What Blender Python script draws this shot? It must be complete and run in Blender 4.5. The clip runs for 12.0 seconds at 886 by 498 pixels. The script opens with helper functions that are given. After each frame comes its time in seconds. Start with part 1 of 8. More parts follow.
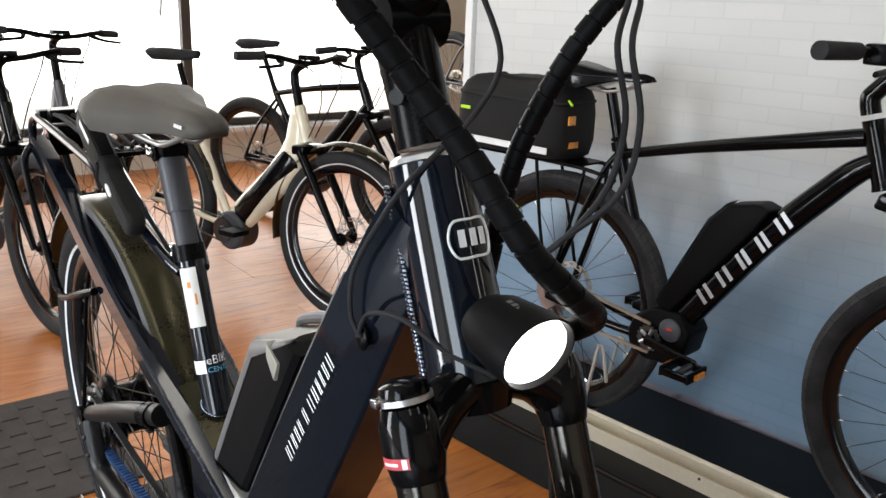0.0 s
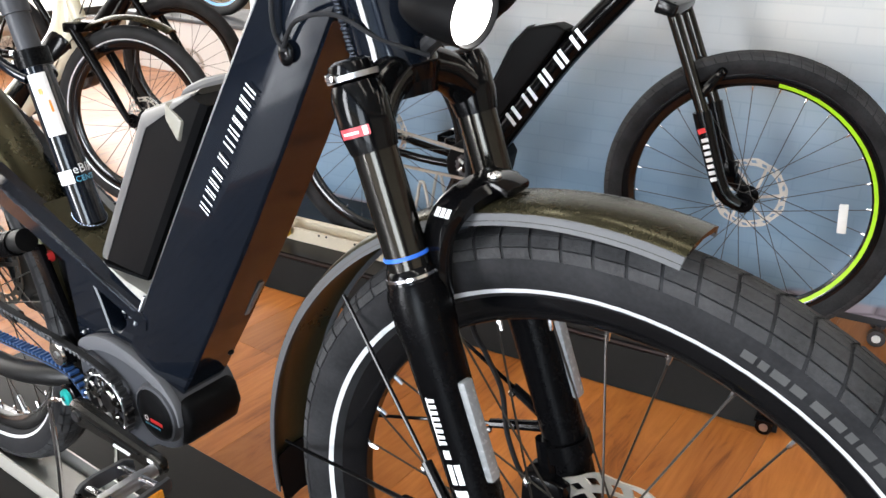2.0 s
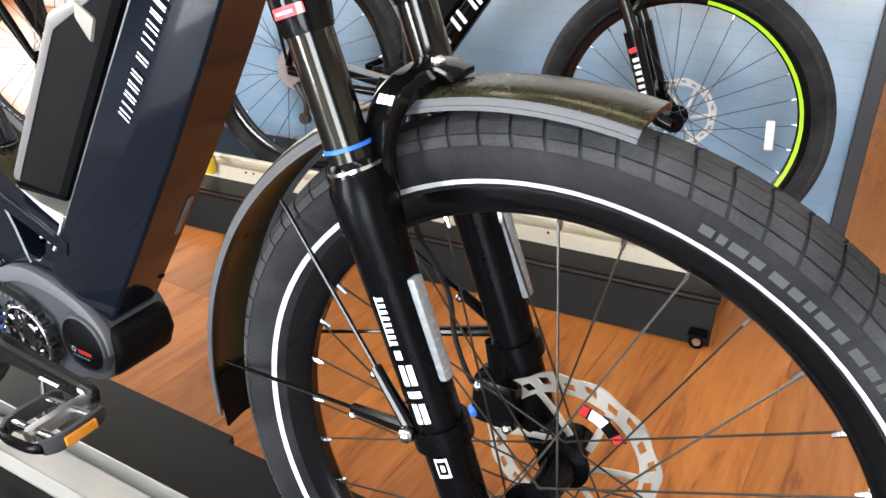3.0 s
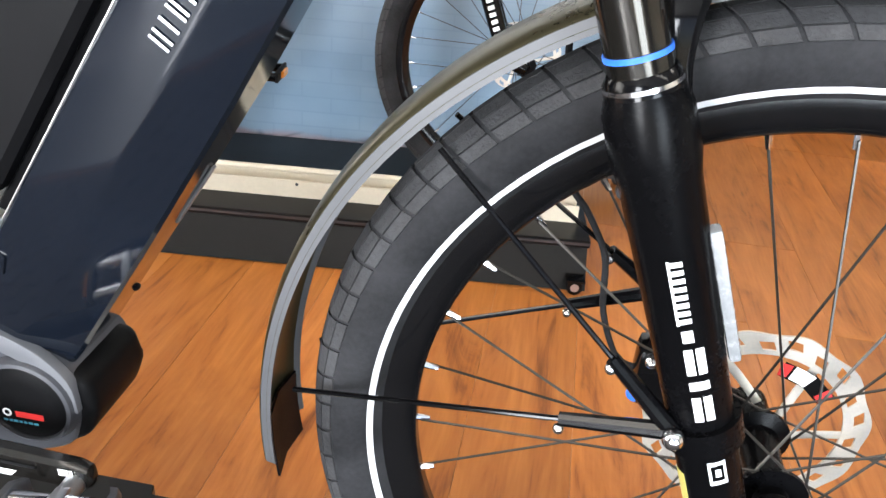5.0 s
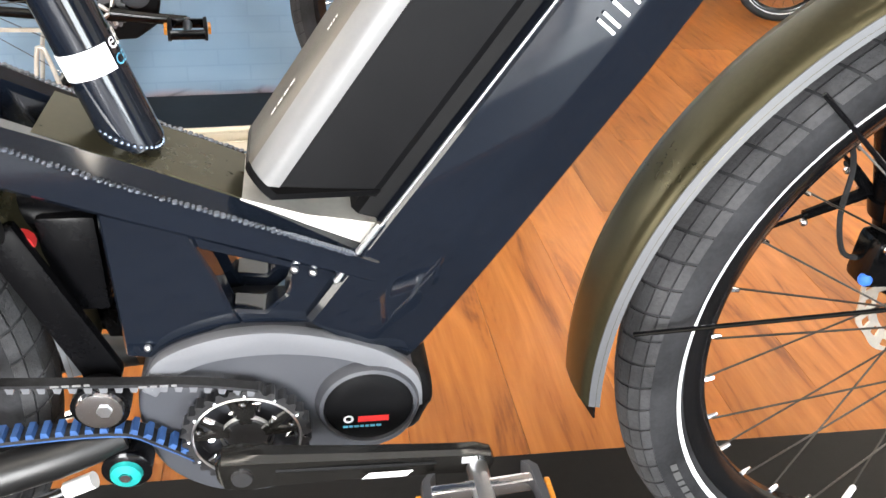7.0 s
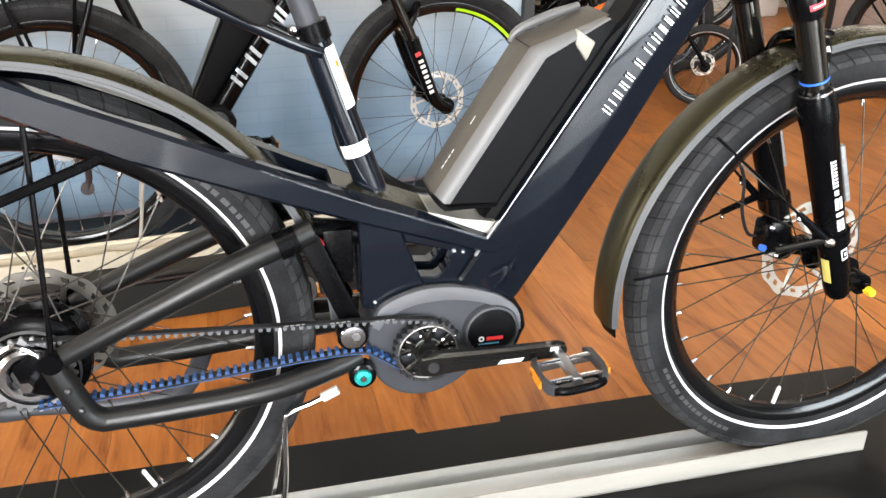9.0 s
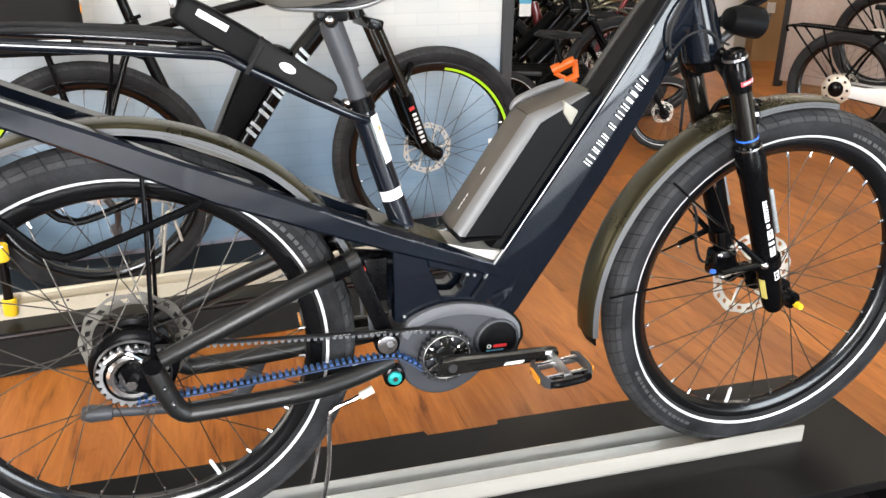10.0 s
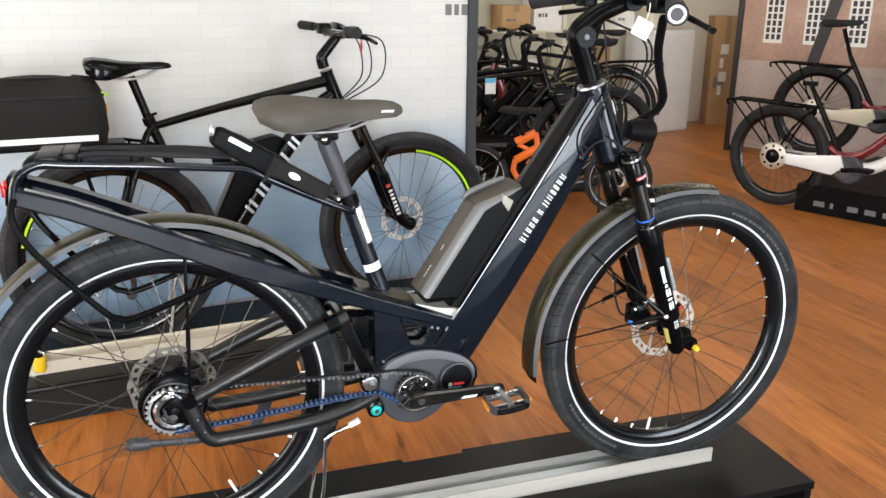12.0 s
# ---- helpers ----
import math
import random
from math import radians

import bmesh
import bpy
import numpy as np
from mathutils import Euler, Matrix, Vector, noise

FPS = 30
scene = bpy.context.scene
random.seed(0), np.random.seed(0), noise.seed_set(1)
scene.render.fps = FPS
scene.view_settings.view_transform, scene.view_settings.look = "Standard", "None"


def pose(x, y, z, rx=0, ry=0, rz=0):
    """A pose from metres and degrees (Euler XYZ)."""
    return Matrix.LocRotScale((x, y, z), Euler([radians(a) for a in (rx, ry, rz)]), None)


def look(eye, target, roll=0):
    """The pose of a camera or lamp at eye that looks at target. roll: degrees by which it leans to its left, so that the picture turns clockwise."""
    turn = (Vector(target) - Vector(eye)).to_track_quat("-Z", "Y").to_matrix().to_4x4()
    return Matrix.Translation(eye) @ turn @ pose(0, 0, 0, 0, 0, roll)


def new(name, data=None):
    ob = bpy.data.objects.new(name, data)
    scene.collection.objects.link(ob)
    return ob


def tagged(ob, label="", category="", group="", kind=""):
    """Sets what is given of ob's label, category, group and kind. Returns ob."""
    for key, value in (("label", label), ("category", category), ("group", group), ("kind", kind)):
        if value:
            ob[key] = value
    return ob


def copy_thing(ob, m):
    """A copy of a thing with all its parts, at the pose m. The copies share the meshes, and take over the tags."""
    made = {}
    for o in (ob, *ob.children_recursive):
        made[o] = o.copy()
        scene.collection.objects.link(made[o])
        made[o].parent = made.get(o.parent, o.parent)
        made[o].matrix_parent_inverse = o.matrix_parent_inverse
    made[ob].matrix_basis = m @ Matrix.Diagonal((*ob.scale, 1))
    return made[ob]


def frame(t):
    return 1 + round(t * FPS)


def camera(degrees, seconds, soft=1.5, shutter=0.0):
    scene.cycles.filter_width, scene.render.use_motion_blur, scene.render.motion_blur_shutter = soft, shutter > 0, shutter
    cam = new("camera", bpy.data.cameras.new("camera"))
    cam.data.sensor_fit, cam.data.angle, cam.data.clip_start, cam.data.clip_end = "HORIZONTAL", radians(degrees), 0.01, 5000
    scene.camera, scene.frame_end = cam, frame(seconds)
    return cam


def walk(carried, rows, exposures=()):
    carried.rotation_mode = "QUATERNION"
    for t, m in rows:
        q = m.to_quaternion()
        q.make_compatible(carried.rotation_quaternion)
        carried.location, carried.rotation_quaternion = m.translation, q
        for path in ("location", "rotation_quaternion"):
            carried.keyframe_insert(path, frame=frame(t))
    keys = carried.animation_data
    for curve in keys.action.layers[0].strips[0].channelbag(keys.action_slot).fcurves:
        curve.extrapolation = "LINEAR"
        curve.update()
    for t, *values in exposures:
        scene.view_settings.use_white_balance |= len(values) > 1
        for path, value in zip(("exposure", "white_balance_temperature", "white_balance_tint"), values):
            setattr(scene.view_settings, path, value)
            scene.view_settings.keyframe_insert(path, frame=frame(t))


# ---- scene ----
cam = camera(56.6, 12.0)
PATH = [
    (0, (1.402, -0.4, 1.108), (-0.106, 0.782, 0.534), 2.3),
    (0.5, (1.389, -0.478, 1.08), (0.021, 0.862, 0.501), 1.5),
    (1, (1.379, -0.536, 1.042), (0.13, 0.895, 0.415), 1.1),
    (1.5, (1.382, -0.569, 1.001), (0.224, 0.903, 0.301), 0.9),
    (2, (1.402, -0.569, 0.963), (0.328, 0.929, 0.188), 0.9),
    (2.5, (1.408, -0.571, 0.947), (0.411, 0.941, 0.098), 1.0),
    (2.7, (1.405, -0.571, 0.935), (0.449, 0.951, 0.057), 1.0),
    (4.5, (1.106, -0.521, 0.805), (0.603, 1.188, -0.103), 3.5),
    (5, (0.985, -0.539, 0.802), (0.753, 1.22, -0.121), 4.8),
    (5.3, (0.894, -0.577, 0.797), (0.81, 1.206, -0.107), 4.2),
    (5.5, (0.836, -0.6, 0.81), (0.828, 1.17, -0.122), 3.6),
    (6, (0.715, -0.612, 0.803), (0.829, 1.148, -0.141), 3.7),
    (6.3, (0.647, -0.59, 0.78), (0.844, 1.177, -0.135), 3.9),
    (6.5, (0.633, -0.561, 0.782), (0.818, 1.183, -0.179), 4.2),
    (7, (0.542, -0.557, 0.813), (0.875, 1.114, -0.234), 4.3),
    (8.8, (0.304, -1.007, 0.927), (0.74, 0.764, 0.105), 0.5),
    (9, (0.274, -1.036, 0.942), (0.715, 0.734, 0.122), 0.4),
    (9.5, (0.2, -1.15, 0.986), (0.664, 0.637, 0.22), 0.6),
    (10, (0.13, -1.273, 1.03), (0.657, 0.514, 0.302), 0.8),
    (10.5, (0.097, -1.394, 1.084), (0.663, 0.391, 0.38), -0.0),
    (11, (0.08, -1.496, 1.117), (0.658, 0.298, 0.447), -0.2),
    (11.5, (0.058, -1.579, 1.154), (0.645, 0.225, 0.523), 0.2),
    (12, (0.045, -1.639, 1.182), (0.632, 0.177, 0.584), 0.4),
]
walk(cam, [(t, look(eye, target, roll)) for t, eye, target, roll in PATH],
     exposures=[(0.0, -0.45, 6500, 10), (1.0, -0.29, 6500, 10), (2.5, 0.30, 6500, 10), (4.5, 0.73, 6480, 10), (5.5, 0.72, 6520, 10), (7.0, 1.02, 6850, 10), (9.0, 0.49, 6850, 10), (10.5, 0.25, 6740, 10), (12.0, -0.02, 6680, 10)])

# ---- world, sun and lamps ----
FLOOR = -0.165
world = bpy.data.worlds.new("world")
scene.world = world
world.use_nodes = True
_wn, _wl = world.node_tree.nodes, world.node_tree.links
sky = _wn.new("ShaderNodeTexSky")
sky.sky_type, sky.sun_disc = "NISHITA", False
sky.sun_elevation, sky.sun_rotation = radians(52), radians(171.5)
_wl.new(sky.outputs["Color"], _wn["Background"].inputs["Color"])
_wn["Background"].inputs["Strength"].default_value = 0.12


def lamp_area(name, eye, target, sx, sy, watts, color=(1, 1, 1)):
    data = bpy.data.lights.new(name, "AREA")
    data.shape, data.size, data.size_y, data.energy, data.color = "RECTANGLE", sx, sy, watts, color
    ob = new(name, data)
    ob.matrix_world = look(eye, target)
    return ob


_sun = bpy.data.lights.new("sun", "SUN")
_sun.energy, _sun.angle, _sun.color = 5.0, radians(0.6), (1.0, 0.95, 0.88)
sun = new("sun", _sun)
sun.matrix_world = look((0.6, -4.0, 5.18), (0, 0, 0))

# daylight through the shop windows, and ceiling panels added out of view
lamp_area("window_light", (-4.55, 1.6, 1.35), (0, 0.6, 0.3), 5.6, 2.0, 90, (1.0, 0.97, 0.93))
lamp_area("shopfront_light", (-0.55, -3.85, 1.05), (-0.4, 0, 0.9), 1.1, 2.2, 215, (0.92, 0.95, 1.0))
lamp_area("shopfront_light", (3.0, -3.85, 0.98), (2.5, 0, 0.80), 1.6, 2.2, 130, (0.80, 0.90, 1.0))
# (3.7, 2.0) and the last five are added to brighten the far corner
CEIL_PANELS = [(-2.6, -0.95), (-1.3, -0.95), (0.0, -0.95), (1.3, -0.95), (2.6, -0.95), (-1.6, 0.7), (0.6, 0.55), (2.8, 0.7), (3.7, 2.0), (4.2, 3.6), (2.2, 4.2), (-2.2, 2.9), (1.2, 4.9), (2.7, 4.75), (4.2, 4.75), (5.8, 4.9), (5.7, 2.6)]


# ---- materials ----
def set_in(node, name, value):
    node.inputs[name].default_value = value


def surface(name, color, rough=0.5, metal=0.0, var=0.15, scale=8.0, fine=120.0, bump=0.0, bump_scale=60.0,
            coat=0.0, rough_var=0.12, spec=0.5, stretch=(1, 1, 1), tint=None, spread=0.0):
    """A principled surface whose colour and roughness vary at two scales, with fine relief."""
    mat = bpy.data.materials.new(name)
    mat.use_nodes = True
    nt = mat.node_tree
    nodes, links = nt.nodes, nt.links
    bsdf = nodes["Principled BSDF"]
    set_in(bsdf, "Metallic", metal)
    set_in(bsdf, "Coat Weight", coat)
    set_in(bsdf, "Coat Roughness", 0.06)
    set_in(bsdf, "Specular IOR Level", spec)
    coord, mapping = nodes.new("ShaderNodeTexCoord"), nodes.new("ShaderNodeMapping")
    set_in(mapping, "Scale", stretch)
    links.new(coord.outputs["Object"], mapping.inputs["Vector"])
    big, small = nodes.new("ShaderNodeTexNoise"), nodes.new("ShaderNodeTexNoise")
    for tex, sc, det in ((big, scale, 4.0), (small, fine, 3.0)):
        set_in(tex, "Scale", sc)
        set_in(tex, "Detail", det)
        links.new(mapping.outputs["Vector"], tex.inputs["Vector"])
    mixed = nodes.new("ShaderNodeMath")
    mixed.operation = "MULTIPLY_ADD"
    links.new(small.outputs["Fac"], mixed.inputs[0])
    mixed.inputs[1].default_value = 0.35
    links.new(big.outputs["Fac"], mixed.inputs[2])
    ramp = nodes.new("ShaderNodeMapRange")
    set_in(ramp, "From Min", 0.4)
    set_in(ramp, "From Max", 1.0)
    links.new(mixed.outputs[0], ramp.inputs["Value"])
    mix = nodes.new("ShaderNodeMix")
    mix.data_type = "RGBA"
    lo = [c * (1 - var) for c in color]
    hi = [min(1, c * (1 + var)) for c in (tint or color)]
    mix.inputs["A"].default_value, mix.inputs["B"].default_value = (*lo, 1), (*hi, 1)
    links.new(ramp.outputs["Result"], mix.inputs["Factor"])
    out_color = mix.outputs["Result"]
    if spread:
        info, hsv, amount = nodes.new("ShaderNodeObjectInfo"), nodes.new("ShaderNodeHueSaturation"), nodes.new("ShaderNodeMapRange")
        set_in(amount, "To Min", 1 - spread)
        set_in(amount, "To Max", 1 + spread)
        links.new(info.outputs["Random"], amount.inputs["Value"])
        links.new(amount.outputs["Result"], hsv.inputs["Value"])
        links.new(out_color, hsv.inputs["Color"])
        out_color = hsv.outputs["Color"]
    links.new(out_color, bsdf.inputs["Base Color"])
    rr = nodes.new("ShaderNodeMapRange")
    set_in(rr, "To Min", max(0.02, rough - rough_var))
    set_in(rr, "To Max", min(1, rough + rough_var))
    links.new(mixed.outputs[0], rr.inputs["Value"])
    links.new(rr.outputs["Result"], bsdf.inputs["Roughness"])
    if bump:
        bt, bn = nodes.new("ShaderNodeTexNoise"), nodes.new("ShaderNodeBump")
        set_in(bt, "Scale", bump_scale)
        set_in(bt, "Detail", 3.0)
        links.new(mapping.outputs["Vector"], bt.inputs["Vector"])
        links.new(bt.outputs["Fac"], bn.inputs["Height"])
        set_in(bn, "Strength", bump)
        set_in(bn, "Distance", 0.002)
        links.new(bn.outputs["Normal"], bsdf.inputs["Normal"])
    return mat


def glowing(name, color, strength):
    mat = bpy.data.materials.new(name)
    mat.use_nodes = True
    bsdf = mat.node_tree.nodes["Principled BSDF"]
    set_in(bsdf, "Base Color", (0.8, 0.8, 0.8, 1))
    set_in(bsdf, "Emission Color", (*color, 1))
    set_in(bsdf, "Emission Strength", strength)
    return mat


M = {
    "frame_paint": surface("midnight_paint", (0.0046, 0.0066, 0.0110), 0.055, 0.0, 0.25, 5, 900, coat=0.18, rough_var=0.025, spec=0.40),
    "frame_black": surface("satin_black", (0.0024, 0.0024, 0.0028), 0.22, 0.0, 0.3, 7, 300, bump=0.03, bump_scale=900, spec=0.08),
    "gloss_black": surface("gloss_black", (0.0028, 0.0028, 0.0032), 0.10, 0.0, 0.3, 6, 200, coat=0.05, rough_var=0.05, spec=0.18),
    "plastic_black": surface("moulded_plastic", (0.0042, 0.0042, 0.0046), 0.40, 0.0, 0.25, 14, 500, bump=0.08, bump_scale=1400, spec=0.06),
    "battery_back": surface("bronze_grey_plastic", (0.085, 0.076, 0.064), 0.40, 0.5, 0.12, 8, 400, bump=0.08, bump_scale=1400, spec=0.35),
    "plastic_grey": surface("grey_plastic", (0.045, 0.047, 0.054), 0.40, 0.0, 0.15, 9, 500, bump=0.05, bump_scale=1400, spec=0.35),
    "plastic_light": surface("light_grey_plastic", (0.128, 0.127, 0.128), 0.40, 0.25, 0.1, 9, 400),
    "motor_shell": surface("motor_shell_grey", (0.105, 0.108, 0.118), 0.38, 0.0, 0.1, 9, 400),
    "clear_reflector": surface("clear_reflector", (0.24, 0.25, 0.26), 0.2, 0.0, 0.15, 200, 900, bump=0.3, bump_scale=800, coat=0.6),
    "pale_plastic": surface("pale_plastic", (0.30, 0.285, 0.24), 0.36, 0.0, 0.1, 9, 400),
    "fender": surface("bronze_fender", (0.043, 0.039, 0.022), 0.25, 0.7, 0.15, 6, 200, coat=0.0, tint=(0.058, 0.052, 0.029), spec=0.3),
    # same steel as the front disc, with its duller light put into the colour
    "rear_rotor": surface("shaded_rotor_steel", (0.26, 0.245, 0.22), 0.34, 0.9, 0.25, 30, 400),
    "label_yellow": surface("pale_yellow_label", (0.52, 0.44, 0.12), 0.45, 0.0, 0.1, 20, 300),
    "dark_satin": surface("dark_satin_paint", (0.018, 0.016, 0.012), 0.42, 0.1, 0.2, 6, 200, spec=0.3),
    "fender_trim": surface("fender_trim_grey", (0.078, 0.080, 0.086), 0.46, 0.1, 0.12, 7, 300),
    # tyre body kept darker than the tread, so groove shade is in the colour
    "tread": surface("tread_rubber", (0.028, 0.028, 0.029), 0.66, 0.0, 0.35, 16, 240, bump=0.45, bump_scale=420, tint=(0.047, 0.047, 0.049), spec=0.14),
    "rubber": surface("tyre_rubber", (0.015, 0.015, 0.016), 0.62, 0.0, 0.35, 16, 240, bump=0.15, bump_scale=500, tint=(0.027, 0.027, 0.029), spec=0.09),
    "rubber_side": surface("tyre_sidewall", (0.016, 0.016, 0.017), 0.58, 0.0, 0.3, 12, 300, bump=0.1, bump_scale=420, tint=(0.026, 0.026, 0.027), spec=0.15),
    "reflex": surface("reflective_stripe", (0.74, 0.75, 0.76), 0.35, 0.1, 0.1, 12, 300),
    "rim": surface("anodised_rim", (0.0035, 0.0035, 0.004), 0.13, 0.0, 0.2, 8, 200, rough_var=0.05, spec=0.5),
    "spoke": surface("spoke_steel", (0.085, 0.080, 0.074), 0.3, 0.9, 0.2, 20, 200),
    "chrome": surface("chrome", (0.80, 0.79, 0.81), 0.12, 1.0, 0.08, 10, 200, rough_var=0.06),
    "steel": surface("brushed_steel", (0.55, 0.555, 0.57), 0.3, 1.0, 0.15, 18, 300),
    "steel_dark": surface("dark_steel", (0.10, 0.10, 0.105), 0.32, 0.9, 0.2, 18, 300),
    "stanchion": surface("dark_stanchion", (0.05, 0.047, 0.042), 0.10, 0.9, 0.1, 10, 200, rough_var=0.04),
    "disc": surface("rotor_steel", (0.68, 0.65, 0.60), 0.40, 0.82, 0.18, 30, 400, tint=(0.70, 0.64, 0.55)),
    "white": surface("white_print", (0.78, 0.78, 0.78), 0.4, 0.0, 0.06, 20, 300),
    "tyre_print": surface("tyre_print", (0.048, 0.048, 0.048), 0.6, 0.0, 0.2, 20, 300),
    "grey_print": surface("grey_print", (0.15, 0.15, 0.15), 0.6, 0.0, 0.2, 20, 300),
    "crank": surface("crank_black", (0.008, 0.0076, 0.007), 0.16, 0.0, 0.3, 12, 300, bump=0.03, bump_scale=700, spec=0.5),
    "label_red": surface("faded_red_label", (0.50, 0.055, 0.070), 0.4, 0.0, 0.1, 20, 300),
    "red": surface("red_print", (0.62, 0.03, 0.03), 0.4, 0.0, 0.1, 20, 300),
    "blue": surface("blue_print", (0.03, 0.16, 0.75), 0.35, 0.0, 0.1, 20, 300),
    "sky_blue": surface("sky_blue_print", (0.10, 0.42, 0.62), 0.4, 0.0, 0.1, 20, 300),
    "belt_blue": surface("belt_blue", (0.022, 0.070, 0.20), 0.5, 0.0, 0.3, 30, 500),
    "turquoise": surface("turquoise_alloy", (0.02, 0.50, 0.47), 0.3, 0.6, 0.15, 30, 300),
    "amber": surface("amber_reflector", (0.75, 0.27, 0.02), 0.25, 0.0, 0.15, 60, 600, coat=0.6),
    "yellow": surface("yellow_cap", (0.85, 0.56, 0.02), 0.42, 0.0, 0.08, 20, 300),
    "red_glass": surface("red_lens", (0.45, 0.01, 0.012), 0.15, 0.0, 0.1, 20, 300, coat=1.0),
    "saddle": surface("saddle_cover", (0.052, 0.047, 0.040), 0.55, 0.0, 0.2, 10, 400, bump=0.2, bump_scale=700, tint=(0.068, 0.060, 0.050), spec=0.3),
    "stand": surface("stand_laminate", (0.0062, 0.0058, 0.006), 0.30, 0.0, 0.35, 4, 90, bump=0.04, bump_scale=300, rough_var=0.12, spec=0.15),
    "stand_inner": surface("stand_shelf", (0.03, 0.022, 0.025), 0.5, 0.0, 0.3, 5, 90),
    "rail": surface("aluminium_rail", (0.60, 0.60, 0.58), 0.32, 0.85, 0.12, 5, 250, stretch=(0.3, 6, 6)),
    "rail_cream": surface("cream_coated_rail", (0.62, 0.55, 0.43), 0.42, 0.0, 0.12, 6, 120),
    "rail_grey": surface("pale_coated_rail", (0.42, 0.40, 0.36), 0.40, 0.2, 0.15, 6, 120, stretch=(0.4, 6, 6)),
    "wall": surface("painted_wall", (0.72, 0.67, 0.57), 0.7, 0.0, 0.05, 2.5, 60, bump=0.05, bump_scale=120),
    # unseen ceiling, darker than white so that glossy blacks reflect less light
    "ceiling": surface("dark_ceiling_paint", (0.34, 0.34, 0.33), 0.8, 0.0, 0.05, 2, 60),
    "trim_dark": surface("dark_panel_edge", (0.022, 0.022, 0.024), 0.4, 0.0, 0.2, 8, 120),
    "carton": surface("cardboard", (0.40, 0.25, 0.12), 0.75, 0.0, 0.15, 6, 90, spread=0.2),
    # unseen wall behind the camera, grey so that glossy blacks reflect little
    "wall_grey": surface("grey_wall", (0.16, 0.165, 0.175), 0.7, 0.0, 0.08, 2.5, 60, bump=0.05, bump_scale=120),
    # two unseen floor colours, set for what the bike's paint reflects
    "pale_reflected_floor": surface("pale_reflected_floor", (0.62, 0.63, 0.66), 0.25, 0.0, 0.35, 1.3, 9, bump=0.05, bump_scale=120),
    "dark_reflected_floor": surface("dark_reflected_floor", (0.10, 0.105, 0.12), 0.5, 0.0, 0.25, 3, 60, bump=0.05, bump_scale=120),
    "satin_arm": surface("satin_swing_arm", (0.007, 0.007, 0.0072), 0.33, 0.0, 0.3, 9, 300, bump=0.03, bump_scale=900, spec=0.4),
    "battery_side": surface("battery_side", (0.005, 0.005, 0.0055), 0.40, 0.0, 0.2, 14, 500, bump=0.06, bump_scale=1400, spec=0.09),
    "paper": surface("paper_tag", (0.80, 0.79, 0.76), 0.6, 0.0, 0.06, 30, 300),
    "mat": surface("door_mat", (0.045, 0.038, 0.034), 0.9, 0.0, 0.4, 10, 150, bump=0.5, bump_scale=150),
    "cream": surface("cream_paint", (0.66, 0.60, 0.45), 0.3, 0.0, 0.08, 6, 200, coat=0.6),
    "shelf_cream": surface("shelf_paint", (0.76, 0.71, 0.58), 0.5, 0.0, 0.08, 4, 120),
    "orange": surface("orange_paint", (0.85, 0.16, 0.01), 0.3, 0.0, 0.1, 6, 200, coat=0.6),
    "red_paint": surface("red_paint", (0.16, 0.007, 0.014), 0.22, 0.2, 0.15, 6, 200, coat=0.9),
    "white_paint": surface("white_paint", (0.78, 0.78, 0.77), 0.28, 0.0, 0.05, 6, 200, coat=0.6),
    "lime": surface("lime_decal", (0.42, 0.75, 0.02), 0.4, 0.0, 0.1, 30, 300),
    "bright_blue": surface("bright_blue_paint", (0.02, 0.28, 0.62), 0.3, 0.0, 0.1, 6, 200, coat=0.5),
    "bag": surface("bag_nylon", (0.010, 0.0095, 0.0095), 0.75, 0.0, 0.25, 12, 400, bump=0.5, bump_scale=900, spec=0.25),
    "bare_alloy": surface("bare_alloy", (0.62, 0.60, 0.55), 0.42, 0.6, 0.15, 25, 200),
    # brighter metal than the frame paint, to put in the beads' highlights
    "weld": surface("glinting_weld", (0.10, 0.115, 0.145), 0.16, 0.85, 0.3, 60, 400),
    "chain": surface("chain_steel", (0.42, 0.38, 0.32), 0.35, 1.0, 0.2, 60, 400),
    "frame_wood": surface("window_post", (0.30, 0.20, 0.11), 0.5, 0.0, 0.2, 4, 60, stretch=(6, 6, 0.6)),
    "window_frame": surface("dark_window_frame", (0.06, 0.05, 0.042), 0.45, 0.0, 0.2, 5, 80),
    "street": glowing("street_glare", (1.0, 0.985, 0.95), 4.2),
    "glow": glowing("lamp_diffuser", (1.0, 0.945, 0.85), 7.5),
    "lens": glowing("headlight_lens", (1.0, 0.98, 0.95), 9.0),
}


